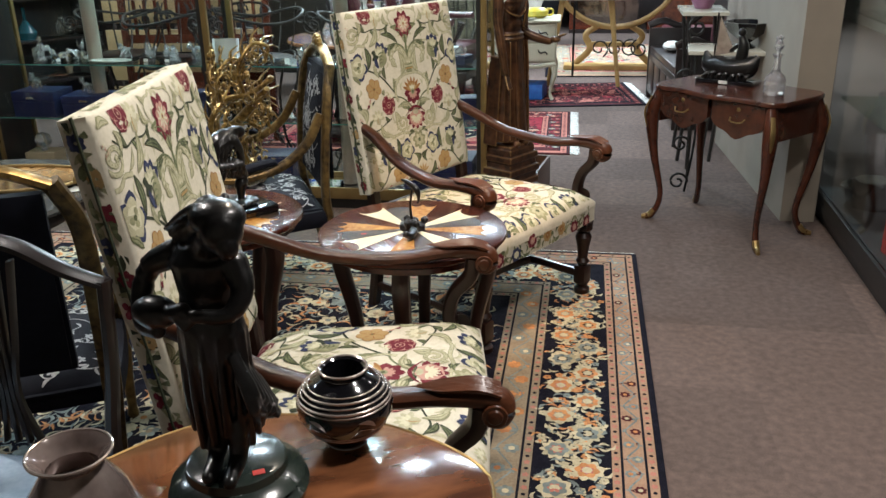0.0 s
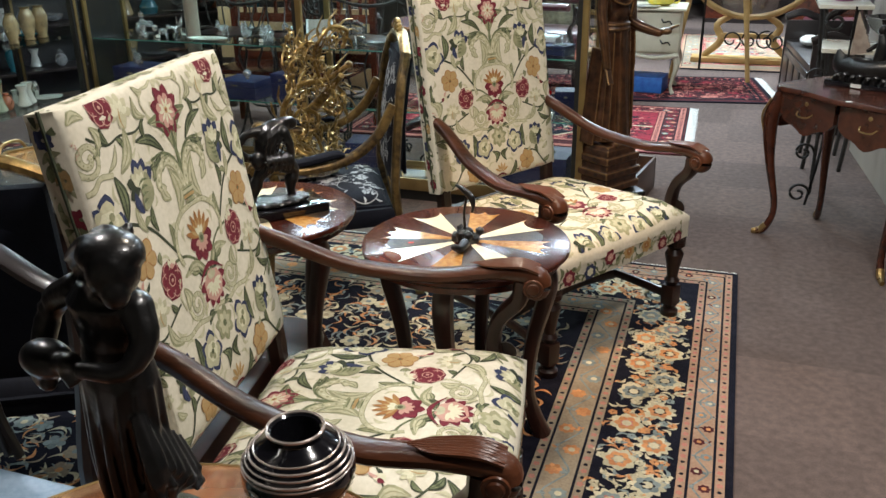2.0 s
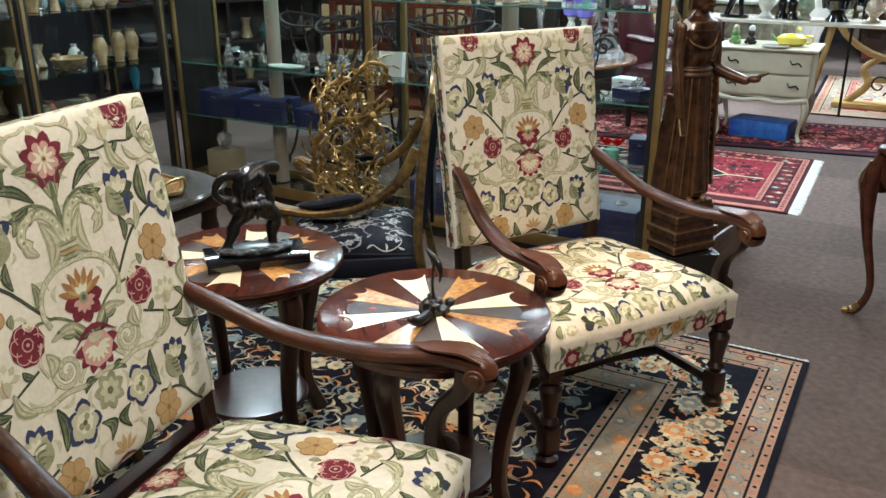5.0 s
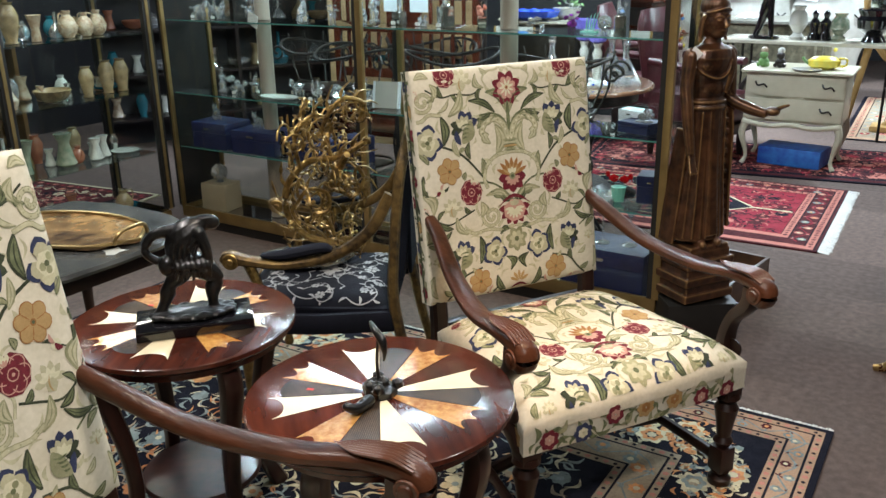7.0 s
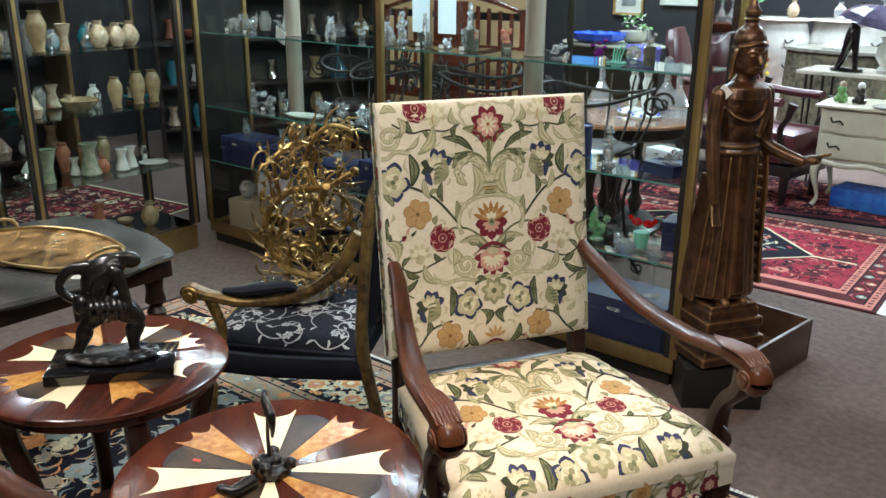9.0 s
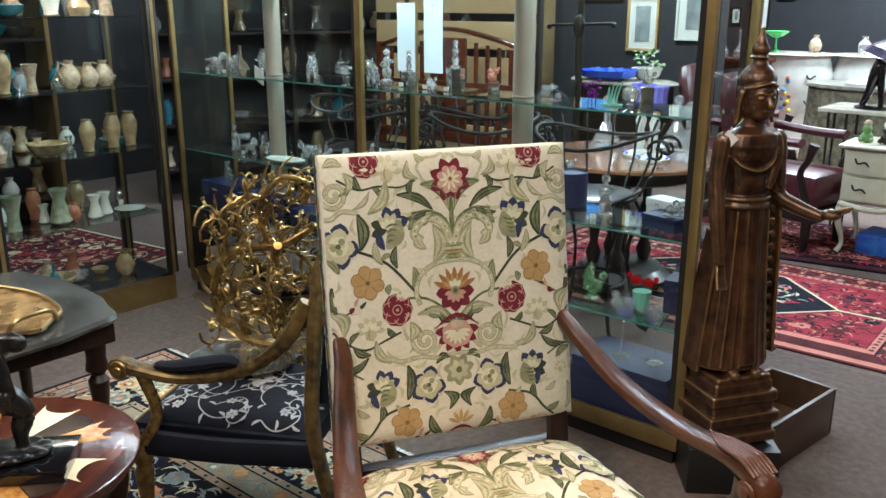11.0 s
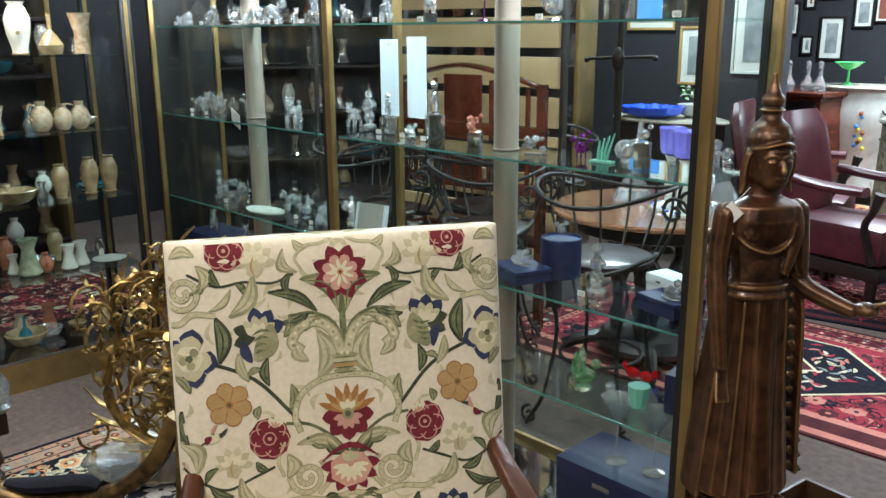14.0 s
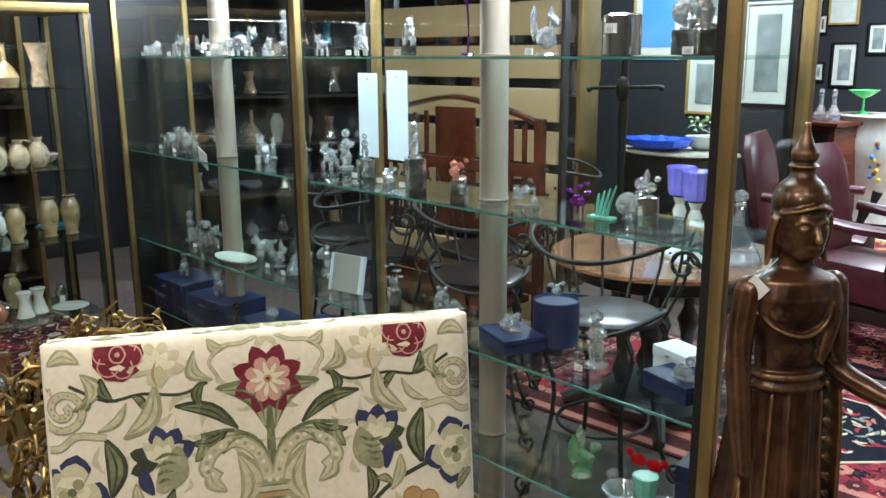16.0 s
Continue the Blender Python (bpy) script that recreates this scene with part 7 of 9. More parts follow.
for k in range(4):
    a = math.pi / 4 + k * math.pi / 2
    c, s = math.cos(a), math.sin(a)
    part("leg", sweep(bmesh.new(), [(0.26 * c, 0.21 * s, 0.64, 0.03, 0.03), (0.29 * c, 0.24 * s, 0.52, 0.026, 0.026), (0.22 * c, 0.18 * s, 0.2, 0.014, 0.014), (0.27 * c, 0.22 * s, 0.012, 0.018, 0.018)], 8, 4, (-s, c, 0)), CHERRY, ft)
# bronze maiden
bm = bmesh.new()
lathe(bm, [(0.034, 0.035), (0.040, 0.05), (0.047, 0.12), (0.056, 0.18), (0.057, 0.225), (0.046, 0.27), (0.051, 0.30), (0.056, 0.325), (0.036, 0.348)], 24, (-0.015, 0, 0), squash=(0.92, 0.70))
for i in range(13):
    a = i * 0.483
    cx, cy = math.cos(a), math.sin(a)
    sweep(bm, [(-0.015 + 0.047 * cx, 0.034 * cy, 0.028 + 0.012 * (i % 3), 0.008, 0.006), (-0.015 + 0.052 * cx, 0.038 * cy, 0.12, 0.007, 0.006), (-0.015 + 0.052 * cx, 0.037 * cy, 0.22, 0.004, 0.004)], 6, 3, (cx, cy, 0.1))
for q in range(6):
    sweep(bm, [(0.030, -0.02 + q * 0.010, 0.19 - q * 0.012, 0.010, 0.007), (0.062, -0.03 + q * 0.012, 0.13 - q * 0.012, 0.016, 0.007), (0.066 - q * 0.006, -0.03 + q * 0.013, 0.075, 0.010, 0.005)], 6, 3)
limb(bm, [(-0.010, 0.0, 0.335, 0.030), (0.012, -0.014, 0.360, 0.022), (0.030, -0.024, 0.378, 0.026)])
ball(bm, (0.044, -0.030, 0.384), 0.030, (0.95, 1.0, 1.12), 3)
ball(bm, (0.032, -0.020, 0.398), 0.032, (1.25, 1.1, 0.82), 3)
ball(bm, (0.058, -0.042, 0.366), 0.017, (0.9, 1.0, 1.2), 2)
limb(bm, [(0.010, -0.006, 0.400, 0.024), (-0.020, 0.008, 0.372, 0.021), (-0.050, 0.010, 0.340, 0.018)])
for q in range(6):
    # strands of hair swept back over the shoulder
    limb(bm, [(0.052 - q * 0.006, -0.034 + q * 0.010, 0.410 + 0.004 * (q % 2), 0.007), (0.014, -0.030 + q * 0.009, 0.414 - q * 0.005, 0.008), (-0.030, -0.016 + q * 0.006, 0.392 - q * 0.008, 0.007), (-0.068 + q * 0.006, -0.004, 0.366 - q * 0.008, 0.0035)], 3, 8)
limb(bm, [(-0.062, 0, 0.328, 0.022), (-0.104, -0.004, 0.305, 0.018), (-0.115, -0.018, 0.266, 0.016), (-0.098, -0.045, 0.232, 0.013), (-0.055, -0.066, 0.236, 0.011)])
limb(bm, [(0.034, 0, 0.325, 0.022), (0.054, -0.012, 0.292, 0.017), (0.046, -0.040, 0.264, 0.013), (0.008, -0.064, 0.268, 0.010)])
ball(bm, (-0.062, -0.058, 0.262), 0.028, (1.3, 0.9, 0.85), 3)
limb(bm, [(-0.034, -0.062, 0.266, 0.012), (-0.012, -0.064, 0.272, 0.014)], 3, 8)
for f in range(4):
    limb(bm, [(0.006, -0.066, 0.272 - f * 0.004, 0.005), (-0.016 + f * 0.004, -0.074, 0.262 - f * 0.004, 0.004)], 2, 6)
for q, dx in ((-1, -0.008), (1, 0.020)):
    limb(bm, [(dx, -0.010, 0.07, 0.018), (dx + q * 0.004, -0.028, 0.022, 0.014), (dx + 0.012 + q * 0.004, -0.072, 0.009, 0.011)])
MAID = solo("bronze_maiden", bm, BRONZE, -0.735, -2.86, 0.762, -10, "dark bronze figurine of a stooping robed maiden", "figurine")
melt(MAID, 0.0028, 1)
solo("maiden_base", lathe(bmesh.new(), [(0.105, 0), (0.108, 0.012), (0.095, 0.022), (0.102, 0.030), (0.09, 0.04), (0.078, 0.045), (0.076, 0.058), (0.070, 0.061)], 40), mat("green_black_marble", (0.012, 0.018, 0.015), (0.03, 0.042, 0.036), 0.2, scale=10, coat=0.4), -0.735, -2.86, 0.7005, 0, "round dark green marble base under the bronze", "base")
solo("red_sticker", B(-0.009, 0.009, -0.006, 0.006, 0, 0.0008), TAGR, -0.685, -2.895, 0.7625, 30, "small red price sticker on the marble base", "sticker", "red stickers", smooth=False)
# black banded vase
bv = thing("banded_vase", -0.608, -2.70, 0.7005, 30, "squat glossy black glass vase with silver bands", "vase")
prof = [(0.034, 0), (0.036, 0.004), (0.050, 0.020), (0.068, 0.040), (0.0795, 0.062), (0.0805, 0.076), (0.0755, 0.096), (0.062, 0.113), (0.046, 0.123), (0.039, 0.128), (0.039, 0.132), (0.0415, 0.137), (0.039, 0.139), (0.034, 0.135), (0.032, 0.115), (0.030, 0.09), (0.001, 0.088)]
part("body", lathe(bmesh.new(), prof, 48), BLACK_GLASS, bv)


def band_r(z):
    for (r0, z0), (r1, z1) in zip(prof, prof[1:]):
        if z0 <= z <= z1:
            return r0 + (r1 - r0) * (z - z0) / (z1 - z0)
    return prof[-1][0]


for z, w in ((0.034, 0.0022), (0.041, 0.0016), (0.086, 0.0018), (0.092, 0.0026), (0.100, 0.0018), (0.107, 0.0024), (0.114, 0.0016), (0.1385, 0.0026)):
    q_ = band_r(z) if z < 0.13 else 0.0395
    part("silver_band", rod(bmesh.new(), [(q_ * math.cos(i * math.tau / 32), q_ * math.sin(i * math.tau / 32), z) for i in range(33)], w, 6, 1), SILVER_BAND, bv)
mo = Motifs(lambda u, v, lift: Vector(((band_r(v) + 0.0006 + lift * 0.5) * math.cos(u / 0.08), (band_r(v) + 0.0006 + lift * 0.5) * math.sin(u / 0.08), v)))
for i in range(6):
    a = i * 1.047 * 0.08
    mo.leaf(a, 0.050, a + 0.045, 0.070, 0.007, 0, 0.0008, -0.4)
    mo.leaf(a + 0.045, 0.076, a + 0.075, 0.062, 0.004, 1, 0.001, 0.3)
    mo.stem([(a, 0.050), (a + 0.03, 0.062), (a + 0.06, 0.060), (a + 0.08, 0.050)], 0.0012, 1, 0.0012)
mo2 = mo.done("leaf_decoration", [mat("olive_gilding", (0.30, 0.26, 0.12), (0.20, 0.18, 0.08), 0.3), SILVER_BAND], bv, "olive and silver leaf decoration")
part("leg_foot", lathe(bmesh.new(), [(0.036, -0.0004), (0.034, 0.003)], 24), SILVER_BAND, bv)
# silvered vase
sv = thing("silvered_vase", -0.835, -3.10, 0.7005, 0, "rounded silvered glass vase with flared rim", "vase")
part("body", lathe(bmesh.new(), [(0.04, 0), (0.065, 0.02), (0.080, 0.075), (0.076, 0.12), (0.060, 0.165), (0.040, 0.195), (0.036, 0.205), (0.042, 0.215), (0.050, 0.221), (0.050, 0.224), (0.038, 0.213), (0.032, 0.200), (0.045, 0.17), (0.01, 0.165)], 40), mat("smoky_mottled_glass", (0.50, 0.41, 0.38), (0.10, 0.065, 0.055), 0.08, metal=0.45, scale=16, coat=0.8), sv)
part("rim", rod(bmesh.new(), [(0.0505 * math.cos(i * math.tau / 24), 0.0505 * math.sin(i * math.tau / 24), 0.2225) for i in range(25)], 0.0022, 6, 2), SILVER_BAND, sv)

# shield-back chair with blue seat
sh = thing("side_chair", -1.40, -2.52, 0, 0, "dark mahogany shield-back chair with pale blue woven seat", "chair")
DKW = mat("dark_chair_wood", (0.016, 0.008, 0.007), (0.007, 0.004, 0.004), 0.4, scale=26, coat=0.3)
part("top_rail", sweep(bmesh.new(), [(-0.27, 0, 0.88, 0.012, 0.02), (-0.18, 0.01, 0.90, 0.014, 0.022), (-0.08, 0.012, 0.945, 0.014, 0.024), (0, 0.012, 0.955, 0.014, 0.026), (0.08, 0.012, 0.945, 0.014, 0.024), (0.18, 0.01, 0.90, 0.014, 0.022), (0.27, 0, 0.88, 0.012, 0.02)], 8, 5, (0, 1, 0)), DKW, sh)
for s in (-1, 1):
    part("back_upright", sweep(bmesh.new(), [(s * 0.265, 0, 0.89, 0.014, 0.018), (s * 0.25, 0, 0.7, 0.014, 0.018), (s * 0.22, 0, 0.45, 0.016, 0.02), (s * 0.22, 0.05, 0.0, 0.016, 0.02)], 8, 4, (0, 1, 0)), DKW, sh)
    part("leg", sweep(bmesh.new(), [(s * 0.25, -0.43, 0.40, 0.02, 0.02), (s * 0.25, -0.43, 0.0, 0.014, 0.014)], 8, 2, (0, 1, 0), 0.8), DKW, sh)
for q in range(5):
    u = (q - 2)
    part("splat_bar", sweep(bmesh.new(), [(u * 0.035, 0, 0.94 - abs(u) * 0.01, 0.005, 0.014), (u * 0.022, 0, 0.75, 0.005, 0.012), (u * 0.012, 0, 0.62, 0.006, 0.010), (u * 0.028, 0, 0.50, 0.005, 0.012)], 6, 4, (0, 1, 0)), DKW, sh)
part("seat_rail", B(-0.25, 0.25, -0.44, 0.01, 0.385, 0.44, bevel=0.006), DKW, sh)
part("seat_pad", B(-0.255, 0.255, -0.445, -0.012, 0.441, 0.475, bevel=0.012), BLUE_TOWEL, sh, "pale blue woven seat")

# second gilt chair, seen from behind
copy_thing(gc, pose(-1.80, -2.02, 0, 0, 0, 30))

# ---- marquetry desk ----
dk = thing("writing_desk", 0.459, 0.493, 0, -43, "cherry marquetry writing desk with cabriole legs and brass mounts", "desk")
out = []
for i in range(60):
    a = 2 * math.pi * i / 60
    ca, sa = math.cos(a), math.sin(a)
    e = 0.38
    x, y = 0.37 * math.copysign(abs(ca) ** e, ca), 0.23 * math.copysign(abs(sa) ** e, sa)
    y *= 1 + 0.07 * math.cos(x * 17)
    out.append((x, y))
bm = bmesh.new()
lv = [[bm.verts.new((x * k, y * k, z)) for x, y in out] for k, z in ((0.96, 0.695), (1.0, 0.70), (1.0, 0.714), (0.985, 0.72))]
for a, b in zip(lv, lv[1:]):
    for i in range(60):
        bm.faces.new((a[i], a[(i + 1) % 60], b[(i + 1) % 60], b[i]))
bm.faces.new(lv[0])
bm.faces.new(lv[-1])
part("desktop", bm, CHERRY, dk, "red-brown polished scalloped top")
for s in (-1, 1):
    bm = bmesh.new()
    pts = []
    for i in range(13):
        t = i / 12
        x = s * (0.012 + 0.285 * t)
        pts.append((x, 0.60 - 0.065 * math.sin(t * math.pi) ** 0.7 - 0.012 * math.sin(t * math.pi) * math.cos(t * math.tau * 2)))
    f = [bm.verts.new((x, -0.205, z)) for x, z in pts] + [bm.verts.new((x, -0.205, 0.694)) for x, z in pts[::-1]]
    b = [bm.verts.new((v.co.x, -0.18, v.co.z)) for v in f]
    bm.faces.new(f)
    bm.faces.new(b[::-1])
    n = len(f)
    for i in range(n):
        bm.faces.new((f[i], f[(i + 1) % n], b[(i + 1) % n], b[i]))
    dr = part("drawer_front", bm, CHERRY, dk, "veneered drawer front", smooth=False)
    part("drawer_pull", rod(bmesh.new(), [(s * 0.12, -0.208, 0.625), (s * 0.13, -0.225, 0.612), (s * 0.16, -0.228, 0.608), (s * 0.19, -0.225, 0.612), (s * 0.20, -0.208, 0.625)], 0.0035, 6), BRASS, dr)
    part("keyhole_plate", ball(bmesh.new(), (s * 0.16, -0.206, 0.665), 0.011, (1.1, 0.25, 1), 1), BRASS, dr)
    part("side_panel", B(s * 0.325 - 0.012, s * 0.325 + 0.012, -0.175, 0.18, 0.53, 0.694, bevel=0.004), CHERRY, dk)
    for t in (-1, 1):
        lx, ly = s * 0.315, t * 0.185
        leg = part("leg", sweep(bmesh.new(), [(lx, ly, 0.69, 0.024, 0.024), (lx * 1.08, ly * 1.12, 0.56, 0.032, 0.032), (lx * 1.04, ly * 1.04, 0.36, 0.02, 0.02), (lx * 0.93, ly * 0.88, 0.14, 0.014, 0.014), (lx * 1.0, ly * 1.0, 0.03, 0.015, 0.015), (lx * 1.09, ly * 1.12, 0.012, 0.016, 0.012)], 10, 5, (0.3, 1, 0), 0.3), CHERRY, dk)
        part("brass_mount", sweep(bmesh.new(), [(lx * 1.10, ly * 1.16, 0.66, 0.012, 0.004), (lx * 1.17, ly * 1.27, 0.58, 0.013, 0.006), (lx * 1.13, ly * 1.18, 0.48, 0.004, 0.004)], 6, 4, (lx, ly, 0)), BRASS, leg)
        part("brass_toe", sweep(bmesh.new(), [(lx * 0.99, ly * 0.98, 0.05, 0.0165, 0.0165), (lx * 1.05, ly * 1.06, 0.018, 0.019, 0.015), (lx * 1.14, ly * 1.2, 0.010, 0.012, 0.009)], 8, 3, (0.3, 1, 0)), BRASS, leg)
part("back_panel", B(-0.30, 0.30, 0.175, 0.19, 0.55, 0.694), CHERRY, dk, smooth=False)
solo("stone_tag", B(-0.012, 0.012, -0.008, 0.008, 0, 0.001), TAGW, 0.35, 0.28, 0.721, 20, "small paper price label on the desk", "price tag", "price tags", smooth=False)
# black sailing sculpture
bt = thing("boat_sculpture", 0.43, 0.62, 0.7212, -30, "black bronze sailing boat sculpture on a stepped base", "sculpture")
part("base", B(-0.15, 0.15, -0.06, 0.06, 0, 0.022, bevel=0.004), BLACK_GLASS, bt)
part("label", B(-0.025, 0.02, -0.0625, -0.0608, 0.004, 0.020), TAGW, bt, smooth=False)
bm = sweep(bmesh.new(), [(-0.13, 0, 0.15, 0.004, 0.008), (-0.10, 0, 0.085, 0.03, 0.05), (0, 0, 0.075, 0.050, 0.052), (0.09, 0, 0.085, 0.040, 0.055), (0.14, 0, 0.14, 0.006, 0.014)], 10, 5)
for i in range(7):
    limb(bm, [(-0.11 + 0.034 * i, -0.035, 0.024, 0.016), (-0.10 + 0.034 * i, -0.042, 0.045 + 0.008 * (i % 2), 0.012), (-0.085 + 0.034 * i, -0.034, 0.052, 0.006)], 2, 6)
part("hull", bm, BRONZE, bt)
bm = bmesh.new()
part("mast", rod(bmesh.new(), [(-0.085, 0.0, 0.08), (-0.080, 0.0, 0.34)], 0.005), BRONZE, bt)
a, b, c = (-0.078, 0.0, 0.13), (-0.072, 0.01, 0.32), (0.01, 0.02, 0.15)
f = [bm.verts.new(p) for p in (a, b, c)] + [bm.verts.new((p[0], p[1] + 0.005, p[2])) for p in (a, b, c)]
bm.faces.new(f[:3])
bm.faces.new(f[3:][::-1])
for i in range(3):
    bm.faces.new((f[i], f[(i + 1) % 3], f[3 + (i + 1) % 3], f[3 + i]))
part("sail", bm, SILVER_BAND, bt, "pale metal sail", smooth=False)
bm = bmesh.new()
limb(bm, [(0.05, 0, 0.10, 0.030), (0.062, 0, 0.18, 0.028), (0.05, 0, 0.225, 0.018)])
ball(bm, (0.048, 0, 0.252), 0.020, (1, 1, 1.1), 2)
limb(bm, [(0.05, 0, 0.20, 0.012), (0.0, 0.0, 0.16, 0.009)])
part("sailor", bm, BRONZE, bt)
dc = thing("decanter", 0.60, 0.33, 0.7212, 0, "tall cut crystal decanter with stopper", "decanter", "decanters")
part("bottle", lathe(bmesh.new(), [(0.045, 0), (0.05, 0.01), (0.05, 0.065), (0.044, 0.085), (0.018, 0.11), (0.014, 0.17), (0.024, 0.185), (0.018, 0.19)], 14), CRYSTAL, dc, smooth=False)
part("stopper", lathe(bmesh.new(), [(0.009, 0.186), (0.008, 0.20), (0.024, 0.225), (0.012, 0.25), (0.02, 0.262), (0.004, 0.275)], 12), CRYSTAL, dc, smooth=False)

# ---- glass case on the right ----
rc = thing("wall_case", 1.35, -0.75, 0, 0, "large steel-framed glass wall case with antiques", "display case")
part("base", B(-0.38, 0.5, -1.7, 1.6, 0, 0.09, bevel=0.003), BLACK_STEEL, rc)
part("bottom_board", B(-0.36, 0.5, -1.68, 1.58, 0.091, 0.13), DARK_WALL, rc, smooth=False)
part("front_rail", B(-0.40, -0.381, -1.7, 1.6, 0.05, 0.15, bevel=0.003), BLACK_STEEL, rc)
part("glass_front", B(-0.386, -0.38, -1.66, 1.56, 0.152, 2.2), GLASS, rc, smooth=False)
part("glass_side", B(-0.36, 0.5, 1.585, 1.591, 0.132, 2.2), GLASS, rc, smooth=False)
for y in (-1.68, 1.585):
    part("post", B(-0.40, -0.365, y - 0.018, y + 0.018, 0.152, 2.2, bevel=0.003), BLACK_STEEL, rc)
part("top", B(-0.40, 0.5, -1.7, 1.6, 2.202, 2.26), BLACK_STEEL, rc, smooth=False)
part("back_wall", B(0.505, 0.53, -1.7, 1.6, 0, 2.26), DARK_WALL, rc, smooth=False)
for z in (0.62, 1.05):
    part("shelf", B(-0.33, 0.5, -1.66, 1.56, z, z + 0.008), SHELF_GLASS, rc, smooth=False)
for i in range(22):
    y = -1.4 + R.uniform(0, 2.8)
    z = R.choice((0.131, 0.629, 1.059))
    k = R.choice(("tall", "flare", "bottle", "bowl"))
    s = R.uniform(0.8, 1.5)
    solo("antique_vase", lathe(bmesh.new(), [(r * s, h * s) for r, h in VASE[k]], 18), R.choice((CERAMIC_T, CERAMIC, BRONZE, SILVER, TEAL, CERAMIC_G)), 1.35 + R.uniform(-0.22, 0.35), -0.75 + y * 0.98 + 0.02, z, 0, "antique vase on a wall case shelf", "vase", "wall case vases")
solo("black_drum_vase", lathe(bmesh.new(), [(0.09, 0), (0.10, 0.02), (0.10, 0.13), (0.09, 0.14)], 28), BLACK_GLASS, 1.16, 0.50, 0.131, 0, "round black lacquer container in the wall case", "container")
solo("red_lacquer_box", B(-0.03, 0.03, -0.05, 0.05, 0, 0.16, bevel=0.004), mat("red_lacquer", (0.5, 0.02, 0.015), None, 0.3), 1.07, -0.18, 0.131, 10, "bright red lacquer box in the wall case", "box")

# ---- behind the desk ----
st = thing("marble_console", 0.50, 1.42, 0, -4, "scrolled wrought iron console with cream marble top", "console table")
part("top", B(-0.20, 0.36, -0.16, 0.18, 0.76, 0.785, bevel=0.006), STONE_TOP, st)
for s in (-0.15, 0.31):
    for y in (-0.12, 0.14):
        part("leg", rod(bmesh.new(), [(s, y, 0.76), (s, y, 0.4), (s, y, 0.0)], 0.009), IRON, st)
for z, rr_ in ((0.08, 0.055), (0.30, 0.05), (0.62, 0.06)):
    bm = bmesh.new()
    rod(bm, spiral(-0.21, z, rr_, 0.012, 1.3, 0.0, -0.42 if z < 0.5 else -0.12), 0.007, 6, 2)
    if z < 0.5:
        rod(bm, [(-0.17, -0.42, 0.02), (-0.13, -0.3, 0.3), (-0.13, -0.14, 0.6)], 0.007)
    part("scroll", bm, IRON, st)
st2 = thing("upper_console", 0.50, 1.95, 0, 0, "iron stand with cream marble shelf", "console table")
part("top", B(-0.22, 0.06, -0.22, 0.22, 0.93, 0.955, bevel=0.006), STONE_TOP, st2)
for s in (-0.18, 0.02):
    for y in (-0.18, 0.18):
        part("leg", rod(bmesh.new(), [(s, y, 0.93), (s + 0.03, y, 0.5), (s, y, 0.0)], 0.012), IRON, st2)
part("scroll", rod(bmesh.new(), spiral(-0.12, 0.86, 0.06, 0.015, 1.3, 1.57, -0.2), 0.009, 6, 2), IRON, st2)
solo("pink_vase", lathe(bmesh.new(), [(0.05, 0), (0.075, 0.05), (0.07, 0.12), (0.04, 0.17), (0.05, 0.2), (0.04, 0.2)], 24), PINKM, 0.42, 1.95, 0.956, 0, "rounded pink glass vase on the marble stand", "vase")
bm = lathe(bmesh.new(), [(0.05, 0), (0.05, 0.01), (0.02, 0.03), (0.10, 0.09), (0.14, 0.15), (0.12, 0.15), (0.08, 0.09), (0.015, 0.04)], 18, lobes=9, depth=0.07)
solo("smoked_glass_bowl", bm, BLACK_GLASS, 0.62, 1.40, 0.786, 0, "ribbed smoked glass bowl on the console", "bowl")
pw = thing("carved_settle", 0.44, 3.30, 0, 6, "dark carved wooden settle with high arms", "bench")
part("seat", B(-0.16, 0.36, -0.62, 0.62, 0.40, 0.45, bevel=0.006), DKW, pw)
part("back", B(0.36, 0.40, -0.64, 0.64, 0.0, 1.25, bevel=0.006), DKW, pw)
for s in (-1, 1):
    part("arm_panel", sweep(bmesh.new(), [(-0.18, s * 0.64, 0.62, 0.02, 0.03), (-0.05, s * 0.64, 0.66, 0.02, 0.03), (0.12, s * 0.64, 0.62, 0.02, 0.03), (0.36, s * 0.64, 0.80, 0.02, 0.04)], 8, 4), DKW, pw)
    part("side_panel", B(-0.17, 0.355, s * 0.64 - 0.015, s * 0.64 + 0.015, 0.0, 0.60, bevel=0.004), DKW, pw)
part("front_board", B(-0.165, -0.14, -0.61, 0.61, 0.06, 0.395, bevel=0.003), DKW, pw)
for i in range(4):
    part("front_panel", B(-0.172, -0.166, -0.57 + i * 0.29, -0.33 + i * 0.29, 0.11, 0.35, bevel=0.002), DKW, pw)
solo("white_cloth", ball(bmesh.new(), (0, 0, 0.04), 0.08, (1, 1.6, 0.5), 2), FRINGE, 0.38, 3.6, 0.451, 0, "crumpled white cloth on the settle seat", "cloth")
sf = thing("dark_sofa", 0.85, 4.9, 0, -90, "dark leather settee with scrolled cream piping", "sofa")
part("seat", B(-0.6, 0.6, -0.45, 0.3, 0.1, 0.45, bevel=0.04), LEATHER_RED, sf)
for fx in (-0.52, 0.52):
    for fy in (-0.38, 0.24):
        part("foot", lathe(bmesh.new(), [(0.025, 0), (0.04, 0.101)], 12, (fx, fy, 0)), DKW, sf)
part("back", B(-0.6, 0.6, 0.1, 0.35, 0.45, 0.98, bevel=0.06), DKW, sf)
